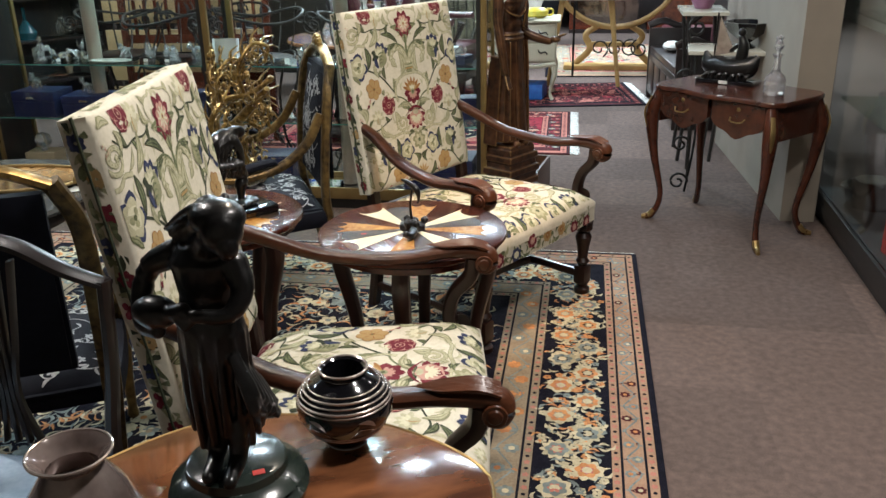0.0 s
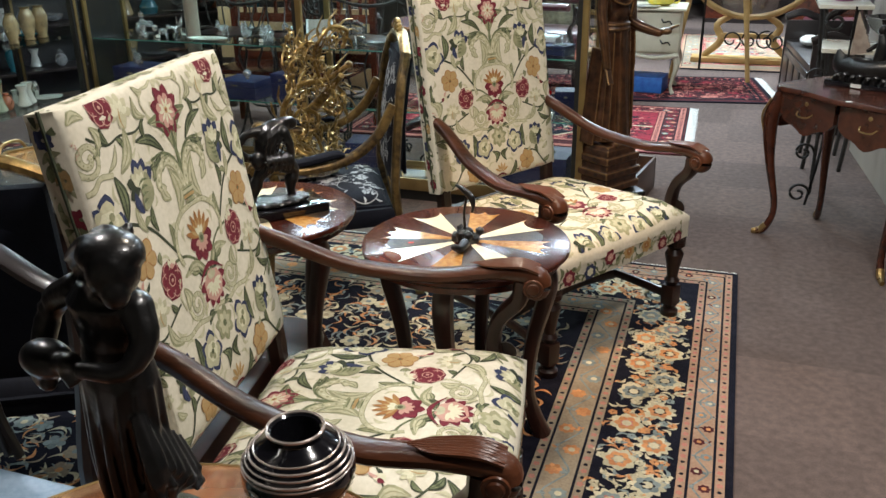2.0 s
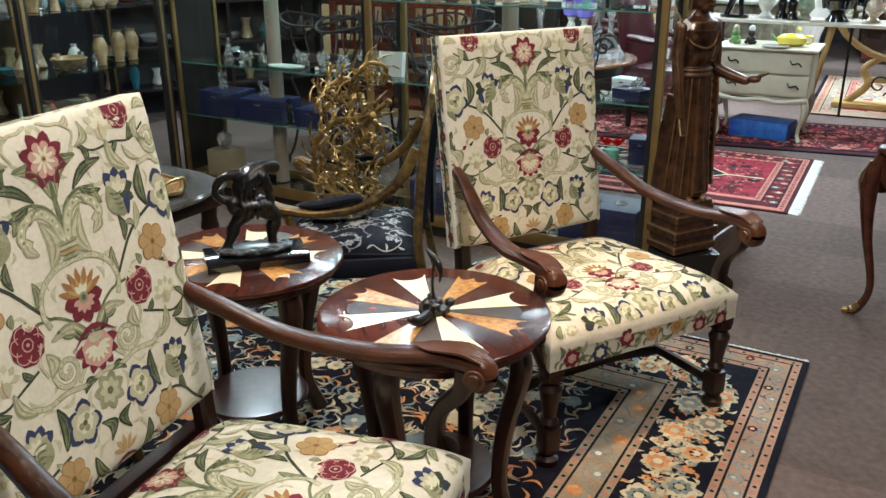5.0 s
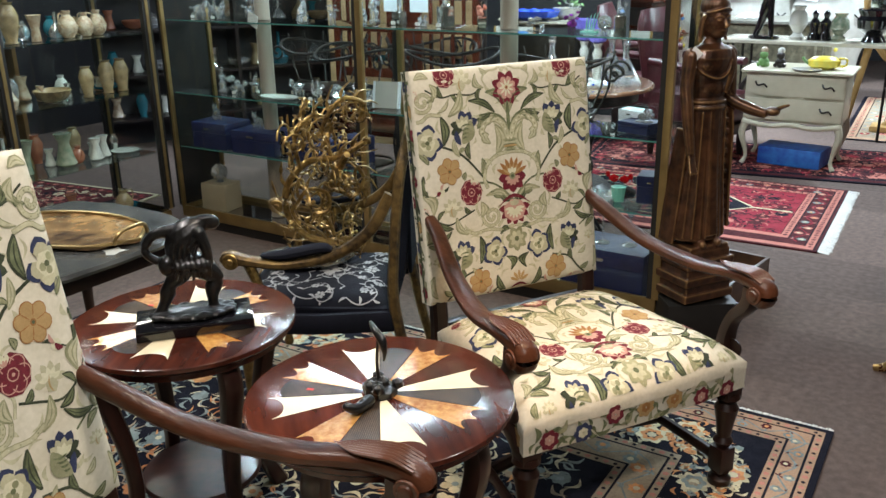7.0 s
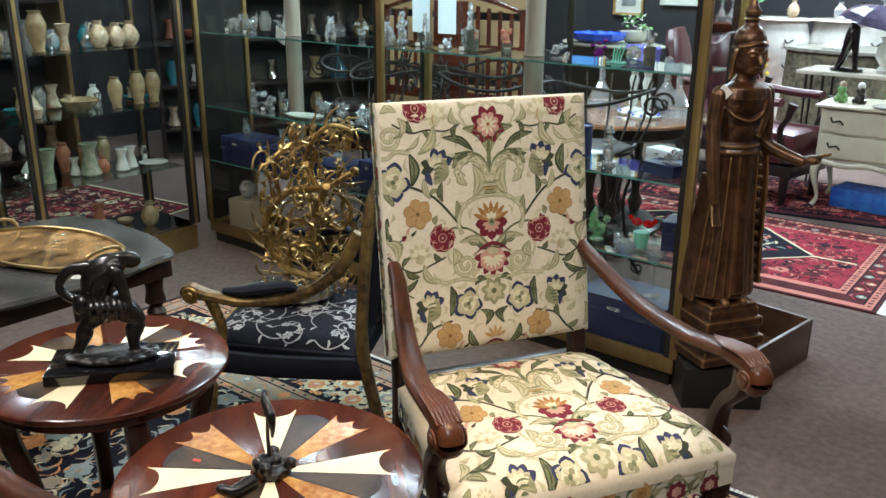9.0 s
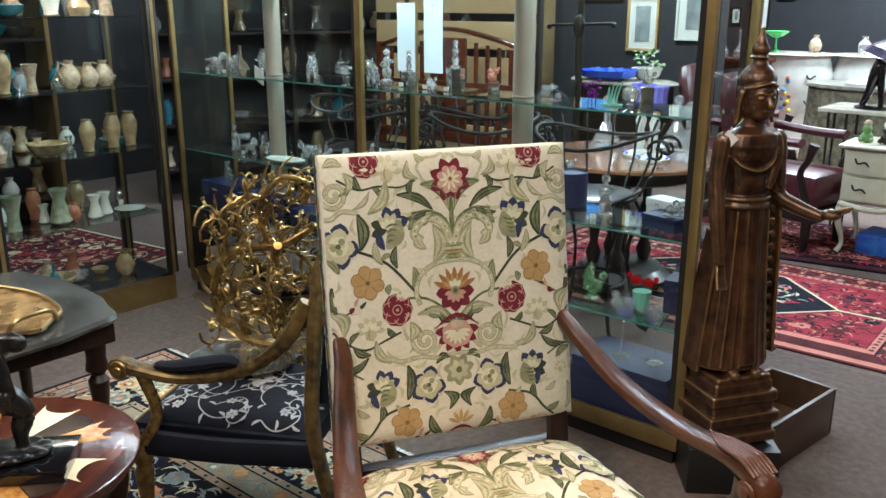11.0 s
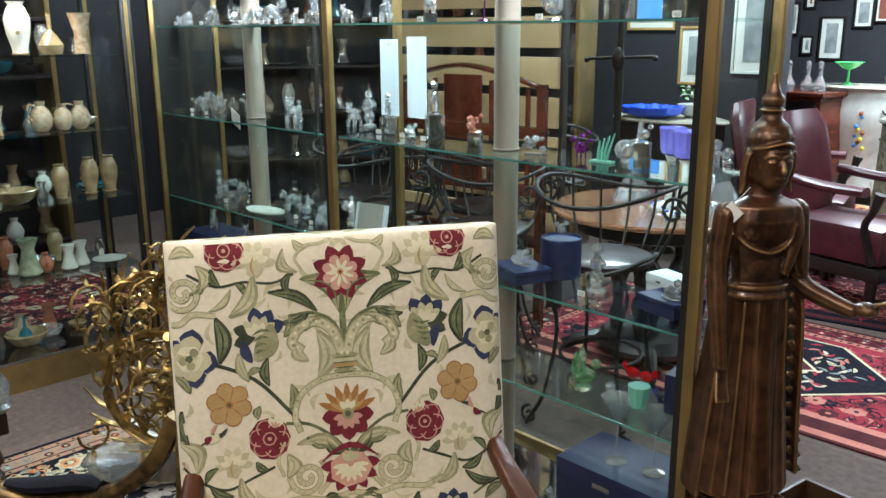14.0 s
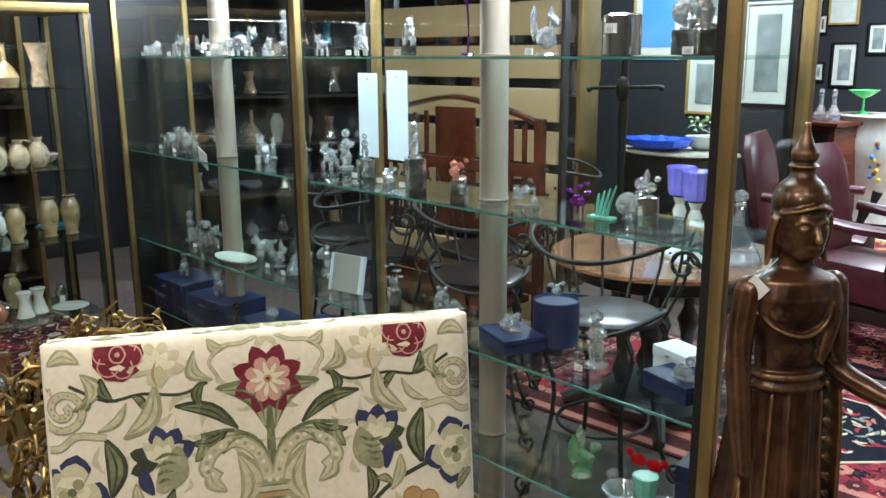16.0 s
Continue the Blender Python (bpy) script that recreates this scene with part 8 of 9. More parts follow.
part("piping", sweep(bmesh.new(), [(-0.6, 0.09, 0.98, 0.01, 0.01), (-0.3, 0.09, 1.0, 0.01, 0.01), (0, 0.09, 0.93, 0.01, 0.01), (0.3, 0.09, 1.0, 0.01, 0.01), (0.6, 0.09, 0.98, 0.01, 0.01)], 6, 4), FRINGE, sf)

# ---- rugs beyond the case ----
rug_red, mo = make_rug(-2.35, 0.0, -1.35, 0.0, 2.0, (-0.43, 3.19), "red oriental rug with dark centre and white fringe", 21,
                       [(0.02, 7, 0, 0, ""), (0.05, 8, 0, 0, "small"), (0.10, 7, 8, 6, "vine"), (0.05, 8, 0, 0, "small")], 6, (7, 0, 0, 8, 7), "rug")
mo = Motifs(lambda u, v, lift: Vector((u, v, 0.0108 + lift * 0.6)))
for cx, cy, w, h, mi in ((-1.17, -0.675, 0.72, 0.40, 3), (-1.17, -0.675, 0.70, 0.385, 0), (-1.17, -0.675, 0.34, 0.19, 3), (-1.17, -0.675, 0.32, 0.175, 7)):
    mo.fan(cx, cy, [(cx - w, cy), (cx - w * 0.45, cy + h), (cx + w * 0.45, cy + h), (cx + w, cy), (cx + w * 0.45, cy - h), (cx - w * 0.45, cy - h)], mi, 0.0008 + 0.0004 * (w < 0.71) + 0.0004 * (w < 0.5) + 0.0004 * (w < 0.33))
r2 = random.Random(4)
for i in range(260):
    u, v = r2.uniform(-1.75, -0.6), r2.uniform(-1.0, -0.35)
    if abs(u + 1.17) / 0.66 + abs(v + 0.675) / 0.52 < 1:
        a = r2.uniform(0, 6.28)
        mo.leaf(u, v, u + 0.06 * math.cos(a), v + 0.06 * math.sin(a), 0.010, r2.choice((6, 8, 3, 5)), 0.0026)
mo.stem([(-0.46, -0.675), (-0.24, -0.675)], 0.02, 3, 0.001)
mo.done("medallion", RUGS, rug_red, "dark hexagonal medallion")
fringe(rug_red, "x", -1.35, 0.0, 0.0, 0.07, 150)
g3, _ = make_rug(-2.6, 0.0, -1.05, 0.0, 10.0, (0.02, 4.57), "dark red turkmen rug with rows of small guls", 23, [(0.03, 0, 0, 0, ""), (0.06, 7, 8, 6, "small"), (0.06, 0, 8, 6, "small")], 7, (8, 8, 0, 6))
fringe(g3, "x", -1.05, 0.0, 0.0, 0.08, 120)
make_rug(-1.05, 0.35, -0.0, 2.3, 3.0, (0.30, 4.92), "large pale oriental rug with soft floral field", 25, [(0.03, 0, 0, 0, ""), (0.08, 1, 6, 0, "small"), (0.16, 2, 6, 5, "vine"), (0.06, 8, 0, 0, "small")], 2, (8, 5, 6, 0, 3))
make_rug(-1.2, 0.0, -1.6, 0.0, -14.0, (-1.75, 6.4), "folded red and orange rugs near the armchair", 27, [(0.04, 3, 0, 0, ""), (0.08, 4, 6, 0, "small"), (0.08, 7, 8, 4, "vine")], 6, (4, 8, 0, 3))
make_rug(-1.5, 0.0, -1.1, 0.0, 8.0, (-4.35, 0.9), "dark red oriental rug behind the vase cabinet", 29, [(0.03, 3, 0, 0, ""), (0.08, 7, 8, 6, "small"), (0.10, 7, 8, 3, "vine")], 7, (8, 6, 0, 3))

# ---- cream chest, slab table and mirror ----
ch = thing("cream_chest", -0.925, 3.83, 0, 2, "cream lacquered two-drawer chest on cabriole legs", "chest of drawers")
part("carcass", B(-0.33, 0.33, -0.20, 0.22, 0.33, 0.675, bevel=0.008), WHITE_PAINT, ch)
part("top", B(-0.365, 0.365, -0.245, 0.245, 0.677, 0.697, bevel=0.008), WHITE_PAINT, ch)
for z in (0.35, 0.515):
    d = part("drawer", sweep(bmesh.new(), [(-0.32, -0.205, z + 0.075, 0.008, 0.074), (-0.15, -0.222, z + 0.075, 0.008, 0.074), (0, -0.205, z + 0.075, 0.008, 0.074), (0.15, -0.222, z + 0.075, 0.008, 0.074), (0.32, -0.205, z + 0.075, 0.008, 0.074)], 8, 4, square=0.95), WHITE_PAINT, ch)
    for s in (-1, 1):
        part("handle", rod(bmesh.new(), [(s * 0.22 - 0.04, -0.225, z + 0.10), (s * 0.22 - 0.02, -0.245, z + 0.075), (s * 0.22 + 0.02, -0.245, z + 0.085), (s * 0.22 + 0.04, -0.225, z + 0.06)], 0.006), BRONZE, d)
part("skirt", sweep(bmesh.new(), [(-0.33, -0.215, 0.33, 0.014, 0.018), (-0.15, -0.225, 0.305, 0.014, 0.018), (0, -0.22, 0.32, 0.014, 0.018), (0.15, -0.225, 0.305, 0.014, 0.018), (0.33, -0.215, 0.33, 0.014, 0.018)], 8, 4), WHITE_PAINT, ch)
for sx in (-1, 1):
    for sy in (-1, 1):
        part("leg", sweep(bmesh.new(), [(sx * 0.30, sy * 0.18, 0.34, 0.03, 0.03), (sx * 0.325, sy * 0.205, 0.24, 0.024, 0.024), (sx * 0.29, sy * 0.18, 0.08, 0.013, 0.013), (sx * 0.31, sy * 0.2, 0.014, 0.018, 0.014)], 8, 4, (0.2, 1, 0)), WHITE_PAINT, ch)
solo("blue_crate", B(-0.22, 0.22, -0.13, 0.13, 0, 0.13, bevel=0.01), mat("blue_patterned_card", (0.01, 0.05, 0.30), (0.03, 0.16, 0.48), 0.5, scale=24), -0.90, 3.78, 0.012, -6, "blue patterned box under the cream chest", "box")
yp = thing("yellow_teapot", -0.77, 3.78, 0.699, 10, "yellow and green glazed teapot on the chest", "teapot")
part("body", lathe(bmesh.new(), [(0.05, 0), (0.085, 0.02), (0.09, 0.06), (0.06, 0.085), (0.02, 0.09)], 20, squash=(1.2, 0.8)), YELLOW, yp)
part("handle", rod(bmesh.new(), [(0.10, 0, 0.02), (0.14, 0, 0.03), (0.14, 0, 0.07), (0.09, 0, 0.075)], 0.008), YELLOW, yp)
part("spout", rod(bmesh.new(), [(-0.09, 0, 0.03), (-0.13, 0, 0.06), (-0.14, 0, 0.08)], 0.011), LEAF_GREEN, yp)
solo("china_plate", lathe(bmesh.new(), [(0.05, 0), (0.09, 0.006), (0.10, 0.012), (0.06, 0.006)], 24), CERAMIC_W, -0.86, 3.66, 0.699, 0, "white china plate on the chest", "plate")
for x, m, lab in ((-1.17, LEAF_GREEN, "small green frog ornament"), (-1.055, DKW, "small dark-suited doll ornament")):
    bm = ball(bmesh.new(), (0, 0, 0.035), 0.038, (1, 0.9, 1), 2)
    ball(bm, (0, -0.01, 0.085), 0.03, sub=2)
    for s in (-1, 1):
        ball(bm, (s * 0.03, -0.02, 0.02), 0.018, sub=1)
    g = thing("ornament", x, 3.75, 0.6975, 0, lab + " on the chest", "ornament")
    part("body", bm, m, g)
    part("head", ball(bmesh.new(), (0, -0.005, 0.118), 0.026, sub=2), CERAMIC if m is not DKW else CERAMIC_W, g)
sl = thing("slab_table", -0.85, 4.50, 0, -1, "long cream marble slab table on iron and oak legs", "table")
part("top", B(-0.80, 0.85, -0.22, 0.24, 0.80, 0.828, bevel=0.006), STONE_TOP, sl)
for x in (-0.74, -0.70, -0.62, -0.55):
    part("iron_leg", rod(bmesh.new(), [(x, -0.16, 0.80), (x, -0.15, 0.4), (x - 0.02, -0.16, 0.0)], 0.009), IRON, sl)
for x, dx in ((0.28, -0.06), (0.72, 0.05)):
    part("oak_leg", sweep(bmesh.new(), [(x, -0.12, 0.80, 0.03, 0.02), (x + dx, -0.14, 0.4, 0.022, 0.02), (x + dx * 2, -0.16, 0.012, 0.02, 0.02)], 8, 3, (0, 1, 0)), OAK, sl)
um = thing("umbrella_figurine", -1.34, 4.42, 0.829, -10, "black figurine of a couple under an umbrella", "figurine")
bm = lathe(bmesh.new(), [(0.10, 0), (0.10, 0.02), (0.08, 0.025)], 16, squash=(1.2, 0.7))
limb(bm, [(-0.07, 0, 0.02, 0.02), (-0.03, 0, 0.12, 0.03), (0.0, 0, 0.25, 0.04), (0.01, 0, 0.33, 0.026)])
limb(bm, [(0.06, 0, 0.02, 0.018), (0.04, 0, 0.2, 0.025), (0.03, 0, 0.30, 0.03)])
ball(bm, (0.02, 0, 0.37), 0.03, sub=2)
part("couple", bm, BLACK_GLASS, um)
part("umbrella", lathe(bmesh.new(), [(0.24, 0.36), (0.235, 0.362), (0.19, 0.41), (0.10, 0.46), (0.008, 0.485), (0.004, 0.51)], 8, m=pose(0.06, 0, 0.0, 0, 14, 0), lobes=8, depth=0.05), mat("violet_black_lacquer", (0.03, 0.025, 0.05), (0.10, 0.08, 0.14), 0.25), um, smooth=False)
for i, (x, h, m, lab) in enumerate(((-1.10, 0.25, CERAMIC_W, "white rounded ceramic jug"), (-0.98, 0.22, BLACK_GLASS, "dark kneeling figurine"), (-0.90, 0.22, BLACK_GLASS, "dark kneeling figurine"), (-0.80, 0.20, CERAMIC_G, "green cut glass vase"), (-0.56, 0.24, BLACK_GLASS, "black footed tureen"), (-0.3, 0.2, CERAMIC, "cream vase"))):
    bm = lathe(bmesh.new(), [(0.05, 0), (0.055, h * 0.08), (0.03, h * 0.2), (0.07, h * 0.45), (0.06, h * 0.75), (0.035, h * 0.88), (0.05, h), (0.04, h)], 20) if "figurine" not in lab else lathe(bmesh.new(), [(0.05, 0), (0.045, 0.03), (0.03, h * 0.3), (0.04, h * 0.6), (0.015, h * 0.75), (0.026, h * 0.88), (0.01, h)], 12)
    if "tureen" in lab:
        bm.free()
        bm = lathe(bmesh.new(), [(0.09, 0), (0.06, 0.05), (0.12, 0.10), (0.13, 0.16), (0.11, 0.19), (0.13, 0.23), (0.12, 0.24)], 24)
    solo("table_ornament", bm, m, x, 4.46, 0.829, 0, lab + " on the marble slab", "ornament")
cm = thing("hoop_stand", -0.08, 5.30, 0, 0, "pale oak trestle stand with large round mirror", "mirror")
cm.matrix_basis = pose(-0.08, 5.30, 0) @ Matrix.Scale(1.2, 4)
ring = [(0.55 * math.cos(a), 0, 0.92 + 0.55 * math.sin(a)) for a in [i * math.tau / 32 for i in range(33)]]
part("hoop", rod(bmesh.new(), ring, 0.026, 8, 1), OAK, cm)
bm = bmesh.new()
lathe(bm, [(0.525, -0.006), (0.525, 0.006)], 48, m=pose(0, 0, 0.92, 90))
part("mirror_glass", bm, MIRROR, cm)
for s in (-1, 1):
    part("trestle_leg", sweep(bmesh.new(), [(s * 0.12, 0.03, 0.385, 0.022, 0.02), (s * 0.24, 0.03, 0.30, 0.028, 0.02), (s * 0.20, 0.03, 0.18, 0.03, 0.02), (s * 0.34, 0.03, 0.04, 0.028, 0.02)], 8, 4, (0, 1, 0)), OAK, cm)
part("foot_bar", B(-0.42, 0.42, -0.06, 0.12, 0.012, 0.05, bevel=0.006), OAK, cm)
part("cross_bar", B(-0.2, 0.2, 0.01, 0.05, 0.20, 0.24, bevel=0.005), OAK, cm)
for x in (-0.12, 0.02, 0.14, 0.22):
    part("iron_scroll", rod(bmesh.new(), spiral(x, 0.20, 0.08, 0.02, 1.2, x * 9, -0.08), 0.007, 6, 2), IRON, cm)
part("iron_pole", rod(bmesh.new(), [(-0.33, -0.35, 0.0), (-0.33, -0.35, 1.5)], 0.010), IRON, cm)

# ---- behind the crystal case ----
dt = thing("dining_table", -1.93, 2.14, 0, 0, "round polished pedestal dining table with turned spindles", "table")
part("tabletop", lathe(bmesh.new(), [(0.46, 0.72), (0.49, 0.728), (0.49, 0.742), (0.48, 0.75)], 48), mat("worn_table_top", (0.30, 0.14, 0.075), (0.18, 0.085, 0.05), 0.14, scale=9, coat=0.5), dt)
part("apron", lathe(bmesh.new(), [(0.36, 0.64), (0.40, 0.655), (0.40, 0.718)], 36), DKW, dt)
for k in range(5):
    a = k * 1.257
    rr_ = 0.16 if k else 0.0
    part("spindle", lathe(bmesh.new(), [(0.03, 0.14), (0.045, 0.2), (0.022, 0.26), (0.034, 0.36), (0.05, 0.42), (0.022, 0.48), (0.03, 0.60), (0.034, 0.64)], 14, (rr_ * math.cos(a), rr_ * math.sin(a), 0)), DKW, dt)
part("plinth", lathe(bmesh.new(), [(0.26, 0.06), (0.27, 0.09), (0.22, 0.135)], 28), DKW, dt)
for k in range(4):
    a = 0.6 + k * 1.571
    part("foot", sweep(bmesh.new(), [(0.15 * math.cos(a), 0.15 * math.sin(a), 0.10, 0.03, 0.04), (0.32 * math.cos(a), 0.32 * math.sin(a), 0.07, 0.03, 0.035), (0.42 * math.cos(a), 0.42 * math.sin(a), 0.03, 0.025, 0.028)], 8, 4), DKW, dt)
for x, y in ((-1.74, 2.05), (-1.86, 2.13)):
    g = thing("footed_goblet", x, y, 0.7505, 0, "tall violet cut glass goblet on a blue-spotted white stem", "goblet", "violet goblets")
    part("bowl", lathe(bmesh.new(), [(0.022, 0.25), (0.046, 0.262), (0.050, 0.28), (0.056, 0.365), (0.060, 0.372), (0.058, 0.38), (0.052, 0.372), (0.045, 0.30)], 36, lobes=12, depth=0.04), VIOLET, g)
    part("stem", lathe(bmesh.new(), [(0.02, 0.04), (0.03, 0.10), (0.018, 0.14), (0.03, 0.19), (0.018, 0.22), (0.03, 0.25)], 18), CERAMIC_W, g)
    ftp = part("foot", lathe(bmesh.new(), [(0.085, 0), (0.088, 0.012), (0.06, 0.028), (0.02, 0.04)], 28), CERAMIC_W, g)
    for q in range(9):
        a = q * 0.698
        part("blue_spot", ball(bmesh.new(), (0.076 * math.cos(a), 0.076 * math.sin(a), 0.019), 0.009, (1, 1, 0.8), 1), COBALT, ftp)
for x, y in ((-2.11, 2.21), (-1.81, 2.45), (-1.62, 2.2)):
    g = thing("decanter", x, y, 0.7505, 0, "flat-based cut crystal ship's decanter with ball stopper", "decanter", "decanters")
    part("bottle", lathe(bmesh.new(), [(0.10, 0), (0.10, 0.012), (0.05, 0.10), (0.02, 0.15), (0.018, 0.22), (0.028, 0.235), (0.02, 0.24)], 18), CRYSTAL, g, smooth=False)
    part("stopper", ball(bmesh.new(), (0, 0, 0.27), 0.03, sub=2), CRYSTAL, g, smooth=False)


def iron_chair():
    g = thing("iron_stool", -1.66, 1.35, 0, 10, "black wrought iron bar chair with scrolled basket back", "chair", "iron chairs")
    for z, rr_ in ((0.97, 0.27), (0.70, 0.20)):
        part("back_hoop" if z > 0.8 else "seat_ring", rod(bmesh.new(), [(rr_ * math.cos(a), rr_ * math.sin(a), z + 0.03 * math.cos(a * 2)) for a in [i * math.tau / 20 for i in range(21)]], 0.009, 6, 2), IRON, g)
    part("seat", lathe(bmesh.new(), [(0.17, 0.68), (0.195, 0.69), (0.195, 0.705), (0.17, 0.715)], 28), DKW, g)
    for i in range(7):
        a = 0.3 + i * 0.45
        part("back_bar", rod(bmesh.new(), [(0.20 * math.cos(a), 0.20 * math.sin(a), 0.70), (0.26 * math.cos(a), 0.26 * math.sin(a), 0.84), (0.27 * math.cos(a), 0.27 * math.sin(a), 0.97), (0.29 * math.cos(a), 0.29 * math.sin(a), 1.03)], 0.006, 5), IRON, g)
    for s in (-1, 1):
        for q in (-1, 1):
            m = Matrix.Translation((s * 0.29, q * 0.05, 0))
            bm = rod(bmesh.new(), spiral(s * 0.30, 0.93, 0.055, 0.012, 1.3, 0 if s > 0 else 3.14, q * 0.08), 0.007, 6, 2)
            part("scroll", bm, IRON, g)
            part("leg", rod(bmesh.new(), [(s * 0.13, q * 0.13, 0.69), (s * 0.17, q * 0.15, 0.60), (s * 0.13, q * 0.13, 0.42), (s * 0.16, q * 0.17, 0.15), (s * 0.22, q * 0.21, 0.012)], 0.009, 6, 4), IRON, g)
            part("foot_scroll", rod(bmesh.new(), spiral(s * 0.21, 0.05, 0.04, 0.01, 1.2, 1.57, q * 0.2), 0.007, 6, 2), IRON, g)
    part("foot_ring", rod(bmesh.new(), [(0.16 * math.cos(a), 0.17 * math.sin(a), 0.30) for a in [i * math.tau / 16 for i in range(17)]], 0.008, 6, 2), IRON, g)
    return g


ic = iron_chair()
for x, y, rz in ((-2.35, 1.42, 40), (-2.95, 1.35, -20), (-2.7, 1.75, 80), (-3.4, 1.55, 10), (-2.95, 2.6, 120)):
    copy_thing(ic, pose(x, y, 0, 0, 0, rz))
hb = thing("hall_bench", -3.07, 1.98, 0, 4, "tall dark wooden bench back with splats and spindles", "bench")
part("crest", sweep(bmesh.new(), [(-0.52, 0, 1.28, 0.014, 0.03), (-0.3, 0, 1.34, 0.014, 0.035), (0, 0, 1.385, 0.014, 0.04), (0.3, 0, 1.34, 0.014, 0.035), (0.52, 0, 1.28, 0.014, 0.03)], 8, 5, (0, 1, 0)), MAHOG, hb)
for z in (0.45, 0.72, 1.02):
    part("rail", B(-0.54, 0.54, -0.016, 0.016, z, z + 0.06, bevel=0.004), MAHOG, hb)
part("splat", B(-0.13, 0.13, -0.010, 0.010, 1.082, 1.335, bevel=0.004), MAHOG, hb)
part("splat", B(-0.13, 0.13, -0.010, 0.010, 0.782, 1.018, bevel=0.004), MAHOG, hb)
for s in (-1, 1):
    part("upright", B(s * 0.53 - 0.022, s * 0.53 + 0.022, -0.022, 0.022, 0, 1.30, bevel=0.005), MAHOG, hb)
    for q in range(4):
        x = s * (0.2 + q * 0.08)
        part("spindle", B(x - 0.011, x + 0.011, -0.009, 0.009, 1.082, 1.31 - q * 0.012, bevel=0.003), MAHOG, hb)
        part("spindle", B(x - 0.011, x + 0.011, -0.009, 0.009, 0.782, 1.018, bevel=0.003), MAHOG, hb)
part("seat_board", B(-0.5, 0.5, -0.45, -0.024, 0.42, 0.45, bevel=0.005), MAHOG, hb)
pn = thing("pine_slats", -3.32, 2.30, 0, 4, "pale pine slatted bed frame standing upright", "bed frame")
for i in range(9):
    part("slat", B(-0.62, 0.62, -0.012, 0.012, 0.18 + i * 0.215, 0.345 + i * 0.215, bevel=0.003), PINE, pn)
for s in (-1, 1):
    part("upright", B(s * 0.60 - 0.04, s * 0.60 + 0.04, 0.014, 0.06, 0, 2.12, bevel=0.004), DKW, pn)
part("wall_gallery", B(-7.0, -2.72, 5.0, 5.14, 0, CEIL), DARK_WALL, label="black painted partition wall hung with pictures", kind="structure", smooth=False)
part("wall_far", B(-7.0, -1.2, 7.9, 8.04, 0, CEIL), DARK_WALL, label="black painted gallery wall with small prints", kind="structure", smooth=False)


def picture(x, z, w, h, y, fm, pm, label, tilt=0, mount=0.045):
    g = thing("framed_picture", x, y, z, 0, label, "picture", "framed pictures")
    for a, b, c, d in ((-w / 2, w / 2, -h / 2, -h / 2 + 0.02), (-w / 2, w / 2, h / 2 - 0.02, h / 2), (-w / 2, -w / 2 + 0.02, -h / 2 + 0.021, h / 2 - 0.021), (w / 2 - 0.02, w / 2, -h / 2 + 0.021, h / 2 - 0.021)):
        part("frame", B(a, b, -0.025, -0.002, c, d, bevel=0.003), fm, g)
    part("mount", B(-w / 2 + 0.021, w / 2 - 0.021, -0.012, -0.006, -h / 2 + 0.021, h / 2 - 0.021), MAT_BOARD, g, smooth=False)
    part("print", B(-w / 2 + 0.02 + mount, w / 2 - 0.02 - mount, -0.0155, -0.0125, -h / 2 + 0.02 + mount, h / 2 - 0.02 - mount), pm, g, smooth=False)
    return g


GY = 4.998
for x, z, w, h, fm, pm, m_, lab in ((-3.85, 1.83, 0.46, 0.56, OAK, PRINT_BLUE, 0.06, "gold-framed print with bright blue field"), (-3.42, 1.35, 0.30, 0.46, OAK, PRINT_GREY, 0.06, "gold-framed grey engraving"),
                                    (-2.93, 1.58, 0.36, 0.72, MAT_BOARD, PRINT_GREY, 0.07, "large pale-framed grey landscape print"), (-3.35, 1.98, 0.3, 0.4, OAK, PRINT_GREY, 0.05, "gold-framed grey print"),
                                    (-4.6, 1.6, 0.4, 0.5, OAK, PRINT_GREY, 0.06, "gold-framed grey engraving")):
    picture(x, z, w, h, GY, fm, pm, lab + " on the black wall", mount=m_)
for x, z, w, h, fm, pm, m_ in ((-3.98, 1.65, 0.16, 0.34, BLACK_STEEL, PRINT_GREY, 0.03), (-3.80, 1.85, 0.12, 0.20, BLACK_STEEL, PRINT_RED, 0.03), (-3.60, 2.05, 0.30, 0.42, OAK, MAT_BOARD, 0.04), (-3.55, 1.45, 0.26, 0.44, BLACK_STEEL, PRINT_GREY, 0.05),
                               (-3.80, 1.38, 0.13, 0.2, BLACK_STEEL, PRINT_GREY, 0.03), (-3.90, 2.05, 0.18, 0.26, BLACK_STEEL, PRINT_RED, 0.03), (-2.85, 2.0, 0.6, 0.8, DKW, PRINT_RED, 0.02), (-2.1, 1.95, 0.4, 0.7, BLACK_STEEL, PRINT_RED, 0.05), (-3.25, 1.7, 0.2, 0.3, BLACK_STEEL, PRINT_GREY, 0.03)):
    picture(x, z, w, h, 7.898, fm, pm, "small framed print hanging on the far black wall", mount=m_)
cs = thing("cast_crucifix", -3.13, 3.52, 0.0, 0, "black iron cross on a tall turned stand", "cross")
part("upright", sweep(bmesh.new(), [(0, 0, 0.02, 0.05, 0.05), (0, 0, 0.06, 0.03, 0.03), (0, 0, 0.9, 0.025, 0.02), (0, 0, 1.2, 0.035, 0.02), (0, 0, 1.62, 0.02, 0.015)], 8, 3, (0, 1, 0)), IRON, cs)
part("crossbar", rod(bmesh.new(), [(-0.26, 0, 1.37), (0, 0, 1.38), (0.26, 0, 1.39)], 0.012, 8), IRON, cs)
